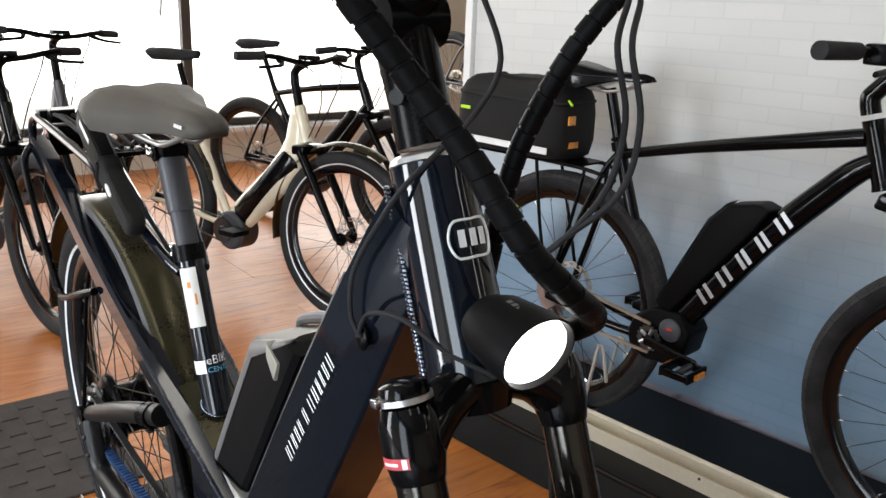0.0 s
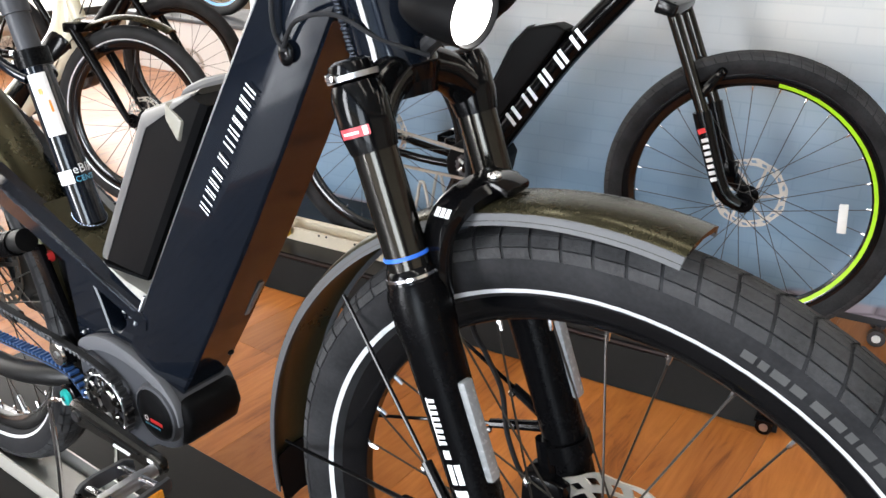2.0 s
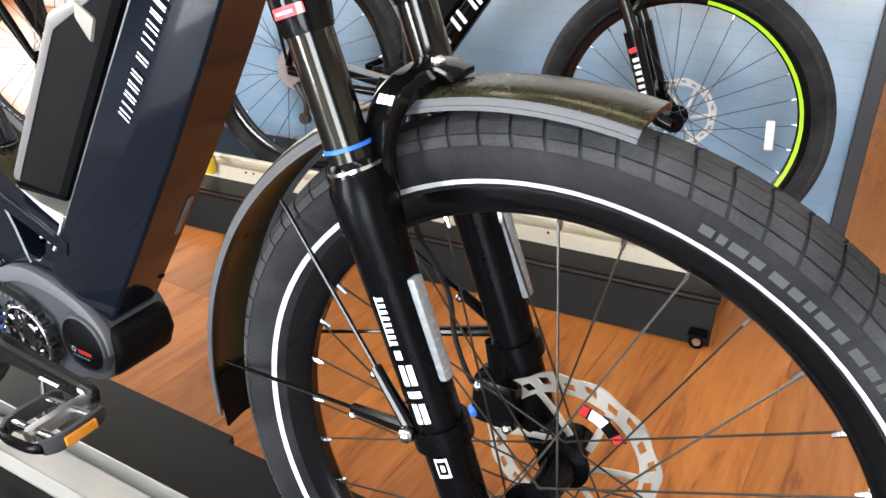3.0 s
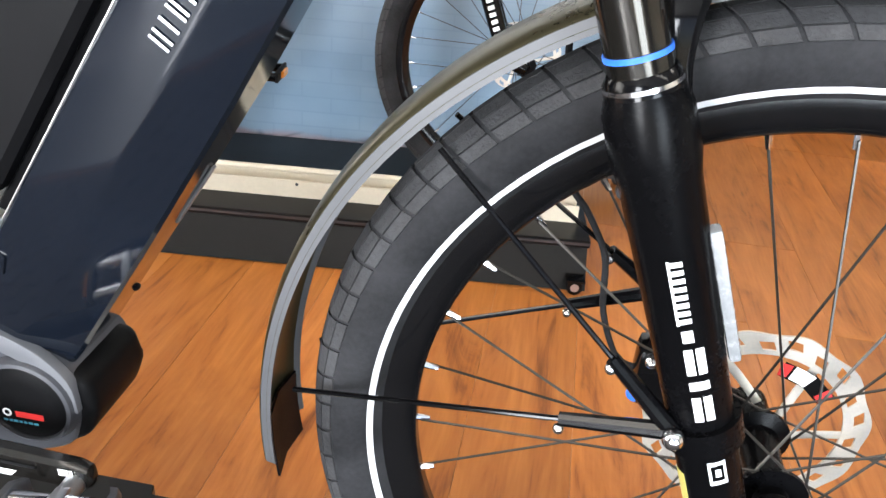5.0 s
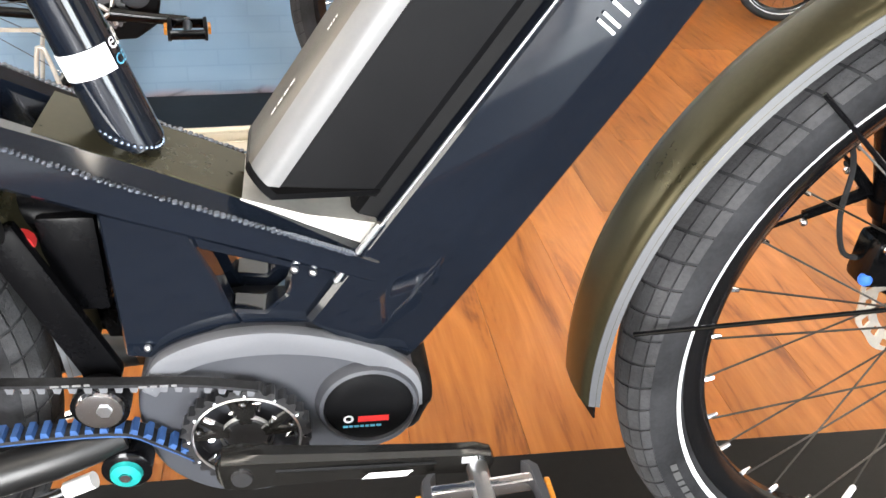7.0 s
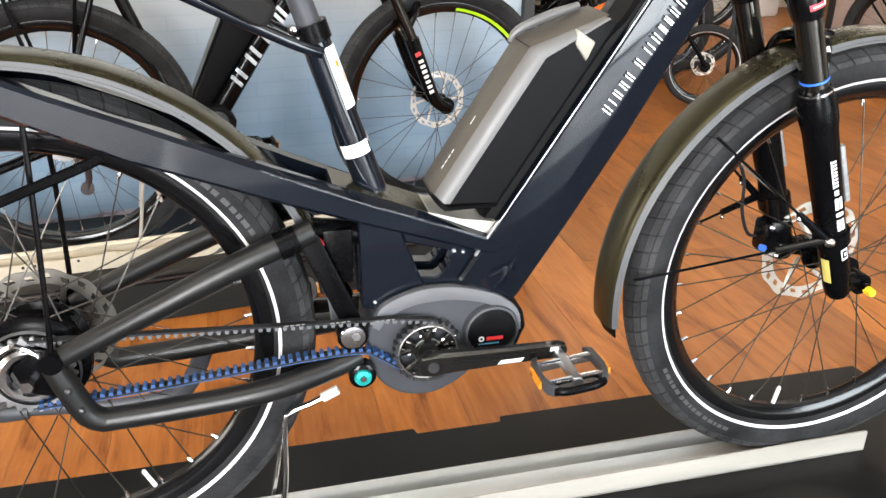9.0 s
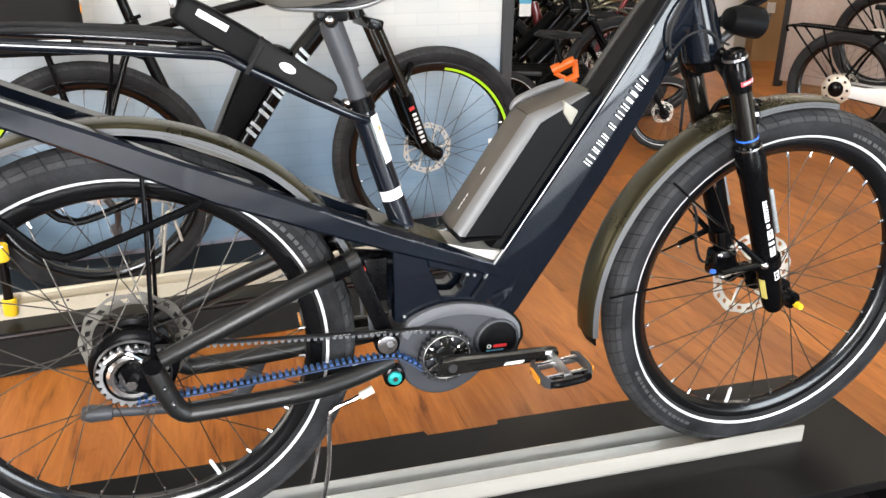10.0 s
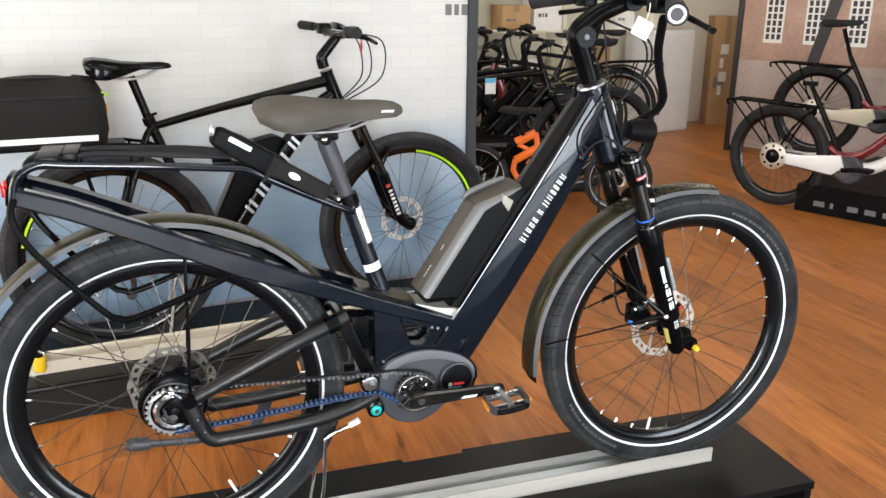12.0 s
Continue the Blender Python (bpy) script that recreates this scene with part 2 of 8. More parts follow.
def wood_floor():
    mat = surface("oak_laminate", (0.27, 0.105, 0.036), 0.30, 0.0, 0.0, 3, 60, bump=0.06, bump_scale=90, stretch=(1, 1, 1), rough_var=0.10, spec=0.3)
    nt = mat.node_tree
    nodes, links = nt.nodes, nt.links
    bsdf = nodes["Principled BSDF"]
    coord, info = nodes.new("ShaderNodeTexCoord"), nodes.new("ShaderNodeObjectInfo")
    shift = nodes.new("ShaderNodeVectorMath")
    shift.operation = "MULTIPLY_ADD"
    links.new(info.outputs["Random"], shift.inputs[0])
    shift.inputs[1].default_value = (37, 53, 0)
    links.new(coord.outputs["Object"], shift.inputs[2])
    mapping = nodes.new("ShaderNodeMapping")
    set_in(mapping, "Scale", (7.0, 1.2, 1))
    links.new(shift.outputs[0], mapping.inputs["Vector"])
    grain = nodes.new("ShaderNodeTexNoise")
    for k, v in (("Scale", 1.4), ("Detail", 7.0), ("Roughness", 0.62), ("Distortion", 2.4)):
        set_in(grain, k, v)
    links.new(mapping.outputs["Vector"], grain.inputs["Vector"])
    fine_map, fine = nodes.new("ShaderNodeMapping"), nodes.new("ShaderNodeTexNoise")
    set_in(fine_map, "Scale", (60, 3, 1))
    links.new(shift.outputs[0], fine_map.inputs["Vector"])
    links.new(fine_map.outputs["Vector"], fine.inputs["Vector"])
    set_in(fine, "Scale", 2.0)
    set_in(fine, "Detail", 4.0)
    add = nodes.new("ShaderNodeMath")
    add.operation = "MULTIPLY_ADD"
    links.new(fine.outputs["Fac"], add.inputs[0])
    add.inputs[1].default_value = 0.35
    links.new(grain.outputs["Fac"], add.inputs[2])
    ramp = nodes.new("ShaderNodeValToRGB")
    e = ramp.color_ramp.elements
    e[0].position, e[0].color = 0.38, (0.115, 0.031, 0.007, 1)
    e[1].position, e[1].color = 0.90, (0.56, 0.208, 0.048, 1)
    mid = e.new(0.60)
    mid.color = (0.41, 0.134, 0.027, 1)
    links.new(add.outputs[0], ramp.inputs["Fac"])
    hsv, amount = nodes.new("ShaderNodeHueSaturation"), nodes.new("ShaderNodeMapRange")
    set_in(amount, "To Min", 0.70)
    set_in(amount, "To Max", 1.04)
    links.new(info.outputs["Random"], amount.inputs["Value"])
    links.new(amount.outputs["Result"], hsv.inputs["Value"])
    links.new(ramp.outputs["Color"], hsv.inputs["Color"])
    links.new(hsv.outputs["Color"], bsdf.inputs["Base Color"])
    return mat


M["floor"] = wood_floor()


def mural(name, wash):
    """A printed wall graphic: pale brickwork, lighter at the top, with large blue-grey clouds."""
    mat = bpy.data.materials.new(name)
    mat.use_nodes = True
    nodes, links = mat.node_tree.nodes, mat.node_tree.links
    bsdf = nodes["Principled BSDF"]
    set_in(bsdf, "Roughness", 0.5)
    set_in(bsdf, "Specular IOR Level", 0.2)
    coord = nodes.new("ShaderNodeTexCoord")
    sep = nodes.new("ShaderNodeSeparateXYZ")
    links.new(coord.outputs["Object"], sep.inputs[0])
    comb = nodes.new("ShaderNodeCombineXYZ")
    links.new(sep.outputs["X"], comb.inputs["X"])
    links.new(sep.outputs["Z"], comb.inputs["Y"])
    brick = nodes.new("ShaderNodeTexBrick")
    for k, v in (("Scale", 1.0), ("Mortar Size", 0.004), ("Mortar Smooth", 1.0), ("Brick Width", 0.17), ("Row Height", 0.045)):
        set_in(brick, k, v)
    brick.inputs["Color1"].default_value = (1, 1, 1, 1)
    brick.inputs["Color2"].default_value = (0.93, 0.94, 0.95, 1)
    brick.inputs["Mortar"].default_value = (0.86, 0.88, 0.90, 1)
    links.new(comb.outputs[0], brick.inputs["Vector"])
    cloud_map, cloud = nodes.new("ShaderNodeMapping"), nodes.new("ShaderNodeTexNoise")
    set_in(cloud_map, "Scale", (1.1, 1.0, 2.2))
    links.new(coord.outputs["Object"], cloud_map.inputs["Vector"])
    links.new(cloud_map.outputs["Vector"], cloud.inputs["Vector"])
    set_in(cloud, "Scale", 1.5)
    set_in(cloud, "Detail", 3.0)
    height = nodes.new("ShaderNodeMapRange")
    set_in(height, "From Min", 0.35)
    set_in(height, "From Max", 1.05)
    links.new(sep.outputs["Z"], height.inputs["Value"])
    mix_f = nodes.new("ShaderNodeMath")
    mix_f.operation = "MULTIPLY_ADD"
    links.new(cloud.outputs["Fac"], mix_f.inputs[0])
    mix_f.inputs[1].default_value = 0.75
    sub = nodes.new("ShaderNodeMath")
    sub.operation = "SUBTRACT"
    links.new(height.outputs["Result"], sub.inputs[0])
    sub.inputs[1].default_value = 0.30
    links.new(sub.outputs[0], mix_f.inputs[2])
    ramp = nodes.new("ShaderNodeValToRGB")
    e = ramp.color_ramp.elements
    e[0].position, e[0].color = 0.02, wash[0]
    e[1].position, e[1].color = 0.95, wash[2]
    mid = e.new(0.42)
    mid.color = wash[1]
    links.new(mix_f.outputs[0], ramp.inputs["Fac"])
    mul = nodes.new("ShaderNodeMix")
    mul.data_type, mul.blend_type = "RGBA", "MULTIPLY"
    mul.inputs["Factor"].default_value = 0.75
    links.new(ramp.outputs["Color"], mul.inputs["A"])
    links.new(brick.outputs["Color"], mul.inputs["B"])
    # paving of large irregular flags along the foot of the print
    cells, cracks = nodes.new("ShaderNodeTexVoronoi"), nodes.new("ShaderNodeTexVoronoi")
    flag_map = nodes.new("ShaderNodeMapping")
    set_in(flag_map, "Scale", (5.5, 1, 11.0))
    links.new(coord.outputs["Object"], flag_map.inputs["Vector"])
    cracks.feature = "DISTANCE_TO_EDGE"
    for tex in (cells, cracks):
        set_in(tex, "Scale", 1.0)
        links.new(flag_map.outputs["Vector"], tex.inputs["Vector"])
    flags = nodes.new("ShaderNodeValToRGB")
    fe = flags.color_ramp.elements
    fe[0].position, fe[0].color = 0.1, (0.20, 0.17, 0.20, 1)
    fe[1].position, fe[1].color = 0.9, (0.46, 0.40, 0.44, 1)
    links.new(cells.outputs["Color"], flags.inputs["Fac"])
    gap = nodes.new("ShaderNodeMapRange")
    set_in(gap, "From Max", 0.06)
    set_in(gap, "To Min", 0.55)
    links.new(cracks.outputs["Distance"], gap.inputs["Value"])
    paved = nodes.new("ShaderNodeMix")
    paved.data_type, paved.blend_type = "RGBA", "MULTIPLY"
    paved.inputs["Factor"].default_value = 1.0
    links.new(flags.outputs["Color"], paved.inputs["A"])
    links.new(gap.outputs["Result"], paved.inputs["B"])
    edge_n, low = nodes.new("ShaderNodeTexNoise"), nodes.new("ShaderNodeMath")
    set_in(edge_n, "Scale", 7.0)
    links.new(coord.outputs["Object"], edge_n.inputs["Vector"])
    low.operation = "MULTIPLY_ADD"
    links.new(edge_n.outputs["Fac"], low.inputs[0])
    low.inputs[1].default_value = -0.06
    links.new(sep.outputs["Z"], low.inputs[2])
    foot = nodes.new("ShaderNodeMapRange")
    set_in(foot, "From Min", 0.070)
    set_in(foot, "From Max", 0.085)
    links.new(low.outputs[0], foot.inputs["Value"])
    final = nodes.new("ShaderNodeMix")
    final.data_type = "RGBA"
    links.new(foot.outputs["Result"], final.inputs["Factor"])
    links.new(paved.outputs["Result"], final.inputs["A"])
    links.new(mul.outputs["Result"], final.inputs["B"])
    links.new(final.outputs["Result"], bsdf.inputs["Base Color"])
    return mat


M["mural"] = mural("printed_mural", ((0.21, 0.31, 0.42, 1), (0.36, 0.46, 0.56, 1), (0.63, 0.63, 0.61, 1)))


# ---- geometry helpers: a shape is a pair of vertex and face lists ----
def shape():
    return [], []


def join(*shapes):
    out = shape()
    for v, f in shapes:
        base = len(out[0])
        out[0].extend(v)
        out[1].extend([tuple(i + base for i in face) for face in f])
    return out


def moved(s, m):
    return [m @ Vector(p) for p in s[0]], s[1]


def loft(rings, cap=True, loop=False, closed=True):
    """Skins equal rings of points; closed: each ring is a closed outline; loop: last ring joins the first."""
    n = len(rings[0])
    verts = [Vector(p) for r in rings for p in r]
    faces = []
    for a in range(len(rings) if loop else len(rings) - 1):
        b = (a + 1) % len(rings)
        for i in range(n if closed else n - 1):
            j = (i + 1) % n
            faces.append((a * n + i, a * n + j, b * n + j, b * n + i))
    if cap and closed and not loop:
        faces.append(tuple(reversed(range(n))))
        faces.append(tuple(range((len(rings) - 1) * n, len(rings) * n)))
    return verts, faces


def curve_points(pts, steps=6, loop=False):
    """Points along a smooth curve through pts."""
    pts = [Vector(p) for p in pts]
    n, out = len(pts), []
    for i in range(n if loop else n - 1):
        if loop:
            p0, p1, p2, p3 = pts[i - 1], pts[i], pts[(i + 1) % n], pts[(i + 2) % n]
        else:
            p0, p1, p2, p3 = pts[max(i - 1, 0)], pts[i], pts[i + 1], pts[min(i + 2, n - 1)]
        for k in range(steps):
            t = k / steps
            out.append(0.5 * ((2 * p1) + (p2 - p0) * t + (2 * p0 - 5 * p1 + 4 * p2 - p3) * t * t + (3 * p1 - p0 - 3 * p2 + p3) * t ** 3))
    if not loop:
        out.append(pts[-1])
    return out


def frames_along(pts, loop=False):
    n, out, up = len(pts), [], None
    for i in range(n):
        d = (pts[(i + 1) % n] - pts[i - 1]) if loop else (pts[min(i + 1, n - 1)] - pts[max(i - 1, 0)])
        d.normalize()
        if up is None:
            up = Vector((0, 1, 0)) if abs(d.y) < 0.9 else Vector((1, 0, 0))
        up = (up - d * up.dot(d)).normalized()
        out.append((d, up, d.cross(up)))
    return out


def tube(pts, r, n=12, steps=0, loop=False, cap=True, flat=1.0):
    """A round tube through pts; r a number or one for each point; flat squeezes it across its up side."""
    rs = r if isinstance(r, (list, tuple)) else None
    if steps:
        count = len(pts)
        fine = curve_points(pts, steps, loop)
        if rs:
            rs = [rs[min(int(i / steps), count - 1)] * (1 - (i % steps) / steps) + rs[min(int(i / steps) + 1, count - 1)] * ((i % steps) / steps) for i in range(len(fine))]
        pts = fine
    pts = [Vector(p) for p in pts]
    rings = []
    for i, (d, u, w) in enumerate(frames_along(pts, loop)):
        rad = rs[i] if rs else r
        rings.append([pts[i] + (u * math.cos(a) * flat + w * math.sin(a)) * rad for a in (2 * math.pi * k / n for k in range(n))])
    return loft(rings, cap, loop)


def revolve(prof, n=64, a0=0.0, a1=360.0, closed=False, cap=False):
    """Turns a profile of (r, y) about the y axis, angles from +x towards +z."""
    full = abs(a1 - a0) >= 360
    count = n if full else n + 1
    rings = []
    for k in range(count):
        a = radians(a0 + (a1 - a0) * k / n)
        rings.append([Vector((r * math.cos(a), y, r * math.sin(a))) for r, y in prof])
    return loft(rings, cap, full, closed)


def from_bm(bm):
    s = [v.co.copy() for v in bm.verts], [tuple(v.index for v in f.verts) for f in bm.faces]
    bm.free()
    return s


def bevelled(s, width, segments=2):
    bm = bmesh.new()
    vs = [bm.verts.new(p) for p in s[0]]
    for f in s[1]:
        bm.faces.new([vs[i] for i in f])
    bmesh.ops.recalc_face_normals(bm, faces=bm.faces)
    sharp = [e for e in bm.edges if len(e.link_faces) == 2 and e.calc_face_angle(0) > radians(25)]
    bmesh.ops.bevel(bm, geom=sharp, offset=width, segments=segments, profile=0.6, affect="EDGES")
    bm.verts.index_update()
    return from_bm(bm)


def prism(outline, y0, y1, bevel=0.0, segments=2):
    """An outline in x and z, given from y0 to y1."""
    s = loft([[Vector((x, y0, z)) for x, z in outline], [Vector((x, y1, z)) for x, z in outline]])
    return bevelled(s, bevel, segments) if bevel else s


def box(x0, x1, y0, y1, z0, z1, bevel=0.0, segments=2):
    return prism([(x0, z0), (x1, z0), (x1, z1), (x0, z1)], y0, y1, bevel, segments)


def ball(c, r, n=12, squash=(1, 1, 1)):
    rings = []
    for i in range(1, n):
        a = math.pi * i / n
        rings.append([Vector(c) + Vector((math.sin(a) * math.cos(b) * r * squash[0], math.sin(a) * math.sin(b) * r * squash[1], -math.cos(a) * r * squash[2]))
                      for b in (2 * math.pi * k / (2 * n) for k in range(2 * n))])
    return loft(rings)


def mesh_of(name, s, mats, smooth=35):
    me = bpy.data.meshes.new(name)
    me.from_pydata([tuple(p) for p in s[0]], [], s[1])
    bm = bmesh.new()
    bm.from_mesh(me)
    bmesh.ops.recalc_face_normals(bm, faces=bm.faces)
    bm.to_mesh(me)
    bm.free()
    me.materials.append(mats)
    if smooth:
        me.polygons.foreach_set("use_smooth", [True] * len(me.polygons))
        me.set_sharp_from_angle(angle=radians(smooth))
    me.update()
    return me


def part(name, s, mat, parent=None, label="", m=None, smooth=35):
    """Links a shape as one mesh object, under a thing or a part if one is given."""
    me = s if isinstance(s, bpy.types.Mesh) else mesh_of(name, s, M[mat] if isinstance(mat, str) else mat, smooth)
    ob = new(name, me)
    if m is not None:
        ob.matrix_basis = m
    if parent is not None:
        ob.parent = parent
    if label:
        ob["label"] = label
    return ob


def thing(name, label, category, m=None, group="", kind="", s=None, mat=None, smooth=35):
    if s is None:
        ob = new(name)
        ob.empty_display_size = 0.1
        if m is not None:
            ob.matrix_basis = m
    else:
        ob = part(name, s, mat, None, "", m, smooth)
    return tagged(ob, label, category, group, kind)


def bars(widths, height, gap, slant=0.0):
    """A row of plain bars in the x, z plane, on y = 0, that stands for a line of print."""
    s, x = shape(), 0.0
    for w in widths:
        k = height * slant
        base = len(s[0])
        s[0].extend([Vector((x, 0, 0)), Vector((x + w, 0, 0)), Vector((x + w + k, 0, height)), Vector((x + k, 0, height))])
        s[1].append((base, base + 1, base + 2, base + 3))
        x += w + gap
    return s


def strokes(widths, height, gap, slant=0.0, pen=0.0022):
    """A row of plain marks in the x, z plane, each two uprights, that stands for a line of light print."""
    s, x = shape(), 0.0
    for w in widths:
        for off in ((0.0, w - pen) if w > 2 * pen else (0.0,) if w else ()):
            s = join(s, moved(bars([pen], height, 0.0, slant), Matrix.Translation((x + off, 0, 0))))
        x += w + gap
    return s


# ---- wheels ----
def tyre_profile(R, w, bead):
    """Half outline from the bead over the side to the crown, as (r, y)."""
    return [(bead, 0.42 * w), (bead + 0.13 * (R - bead), 0.72 * w), (bead + 0.33 * (R - bead), 0.92 * w), (bead + 0.55 * (R - bead), w),
            (bead + 0.74 * (R - bead), 0.93 * w), (bead + 0.89 * (R - bead), 0.70 * w), (bead + 0.97 * (R - bead), 0.36 * w), (R, 0.0)]


def profile_at(prof, u):
    k = min(int(u), len(prof) - 2)
    (r0, y0), (r1, y1) = prof[k], prof[k + 1]
    f = u - k
    return r0 + (r1 - r0) * f, y0 + (y1 - y0) * f


def tyre_shape(R, w, bead, n=96):
    half = tyre_profile(R, w, bead)
    fine = [profile_at(half, k * (len(half) - 1) / 14) for k in range(15)]
    full = fine + [(r, -y) for r, y in reversed(fine[:-1])]
    return revolve(full, n, closed=True)


def tread_shape(R, w, bead, count, height=0.0017):
    """Raised blocks in rows over the crown and the shoulders."""
    half, s = tyre_profile(R, w, bead), shape()
    core = Vector((bead + 0.5 * (R - bead), 0.0))
    rows = [(3.66, 4.38, 0.0, 0.10), (4.50, 5.38, 0.12, 0.13), (5.50, 6.40, 0.27, 0.13), (6.50, 7.0, 0.42, 0.06)]
    for side in (-1, 1):
        for u0, u1, off, slant in rows:
            for k in range(count):
                quad = []
                for u, e in ((u0, 0.055), (u1, 0.055 + slant), (u1, 0.945 + slant), (u0, 0.945)):
                    r, y = profile_at(half, u)
                    out = (Vector((r, y)) - core).normalized()
                    a = 2 * math.pi * (k + e + off) / count
                    lo = Vector((r - 0.0004, y)), a
                    hi = Vector((r, y)) + out * height, a
                    quad.append((lo, hi))
                base = len(s[0])
                for level in (0, 1):
                    for pair in quad:
                        (r, y), a = pair[level]
                        s[0].append(Vector((r * math.cos(a), y * side, r * math.sin(a))))
                s[1].append((base + 4, base + 5, base + 6, base + 7))
                for i in range(4):
                    j = (i + 1) % 4
                    s[1].append((base + i, base + j, base + 4 + j, base + 4 + i))
    return s


def arc_bars(r, y, a0, widths, height, gap):
    """Plain print bars bent round a tyre's side; angles in degrees."""
    s, a = shape(), a0
    for w in widths:
        base = len(s[0])
        for k in range(3):
            t = radians(a + w * k / 2)
            s[0].extend([Vector((q * math.cos(t), y if q == r else y * 0.985, q * math.sin(t))) for q in (r, r + height)])
        for k in range(2):
            s[1].append((base + 2 * k, base + 2 * k + 1, base + 2 * k + 3, base + 2 * k + 2))
        a += w + gap
    return s


def slotted_ring(r0, r1, y0, y1, slots=24, arms=6, hub=0.022):
    """A brake rotor: a ring with real slots, and arms to its carrier."""
    s, cells, radial = shape(), slots * 4, 5
    keep = {}
    for a in range(cells):
        for k in range(radial):
            hole = (a % 4) in (1, 2) and k in ((1, 2) if (a // 4) % 2 else (2, 3))
            keep[a, k] = not hole
    def point(a, k, y):
        t = 2 * math.pi * (a + 0.35 * k) / cells
        wave = 0.0018 * math.sin(t * slots / 2) if k == radial else 0.0
        q = r0 + (r1 - r0) * k / radial + wave
        return Vector((q * math.cos(t), y, q * math.sin(t)))
    for (a, k), on in keep.items():
        if not on:
            continue
        base = len(s[0])
        for y in (y0, y1):
            s[0].extend([point(a, k, y), point(a + 1, k, y), point(a + 1, k + 1, y), point(a, k + 1, y)])
        s[1].extend([(base, base + 1, base + 2, base + 3), (base + 7, base + 6, base + 5, base + 4)])
        edge = [((a, k - 1), 0, 1), ((a, k + 1), 2, 3), (((a + 1) % cells, k), 1, 2), (((a - 1) % cells, k), 3, 0)]
        for other, i, j in edge:
            if not keep.get(other, False):
                s[1].append((base + i, base + j, base + 4 + j, base + 4 + i))
    for i in range(arms):
        t = 2 * math.pi * i / arms
        p0 = Vector((hub * math.cos(t - 0.5), (y0 + y1) / 2, hub * math.sin(t - 0.5)))
        p1 = Vector(((r0 + 0.002) * math.cos(t), (y0 + y1) / 2, (r0 + 0.002) * math.sin(t)))
        s = join(s, tube([p0, (p0 + p1) * 0.52, p1], 0.0042, 6, 3, flat=0.3))
    return s


def gear_ring(r_in, r_out, teeth, y0, y1, tooth=0.004):
    ring = []
    for k in range(teeth * 4):
        a = 2 * math.pi * k / (teeth * 4)
        ring.append((a, r_out if k % 4 in (1, 2) else r_out - tooth))
    rings = [[Vector((r_in * math.cos(a), y0, r_in * math.sin(a))) for a, _ in ring], [Vector((q * math.cos(a), y0, q * math.sin(a))) for a, q in ring],
             [Vector((q * math.cos(a), y1, q * math.sin(a))) for a, q in ring], [Vector((r_in * math.cos(a), y1, r_in * math.sin(a))) for a, _ in ring]]
    return loft(rings, cap=False, loop=True)


def rot_y(degrees):
    return Matrix.Rotation(radians(-degrees), 4, "Y")


def wheel(parent, centre, R, w, bead, rim_in, hub_shape, hub_mat, flange, spokes=32, stripe=True, tread=0, turn=0.0,
          spoke_r=0.0011, stripe_mat="reflex", nipple_mat="chrome", joined=False, name="wheel", rim_w=0.016, rubber="rubber", steer=0.0):
    hub = part(name, hub_shape, hub_mat, parent, m=Matrix.Translation(centre) @ Matrix.Rotation(radians(steer), 4, "Z") @ rot_y(turn))
    part("tyre", tyre_shape(R, w, bead, 96 if tread else 64), rubber, hub, "black rubber tyre")
    if tread:
        part("tread", tread_shape(R, w, bead, tread), "tread", hub)
    if stripe:
        half = tyre_profile(R, w, bead)
        for sgn in (-1, 1):
            (r0, y0), (r1, y1) = profile_at(half, 0.98), profile_at(half, 1.38)
            part("reflective_stripe", revolve([(r0, sgn * (y0 + 0.0007)), ((r0 + r1) / 2, sgn * ((y0 + y1) / 2 + 0.0009)), (r1, sgn * (y1 + 0.0007))], 96), stripe_mat, hub, "reflective stripe round the tyre")
    depth = bead - rim_in
    prof = [(bead + 0.003, rim_w * 0.9), (bead + 0.003, rim_w), (bead - 0.25 * depth, rim_w), (rim_in + 0.15 * depth, rim_w * 0.62), (rim_in, rim_w * 0.3)]
    part("rim", revolve(prof + [(r, -y) for r, y in reversed(prof)], 96, closed=True), "rim", hub)
    fr, fy = flange
    meshes, sets = [], shape()
    nip = tube([(rim_in + 0.003, 0, 0), (rim_in - 0.004, 0, 0), (rim_in - 0.011, 0, 0)], [0.0026, 0.0026, 0.0018], 6)
    for kind in range(4):
        sgn, way = (-1, 1)[kind % 2], (-1, 1)[kind // 2]
        t = radians(way * 62)
        a = Vector((fr * math.cos(t), sgn * fy, fr * math.sin(t)))
        b = Vector((rim_in - 0.004, sgn * 0.003, 0))
        meshes.append(tube([a, b], spoke_r, 5))
    if joined:
        for k in range(spokes):
            sets = join(sets, moved(meshes[k % 4], rot_y(360 * k / spokes)))
        part("spokes", sets, "spoke", hub)
    else:
        data = [mesh_of("spoke", s, M["spoke"]) for s in meshes]
        nipple = mesh_of("nipple", nip, M[nipple_mat])
        for k in range(spokes):
            part("spoke", data[k % 4], None, hub, m=rot_y(360 * k / spokes))
            part("nipple", nipple, None, hub, m=rot_y(360 * k / spokes))
    return hub


def disc_hub(body=0.017, flange=0.027, wide=0.036):
    prof = [(0.008, -0.05), (0.012, -0.048), (0.013, -wide), (flange, -wide), (flange, -wide + 0.004), (body, -wide + 0.008), (body * 0.9, 0),
            (body, wide - 0.008), (flange, wide - 0.004), (flange, wide), (0.02, wide + 0.002), (0.02, 0.048), (0.008, 0.05)]
    return revolve(prof, 32, closed=True)


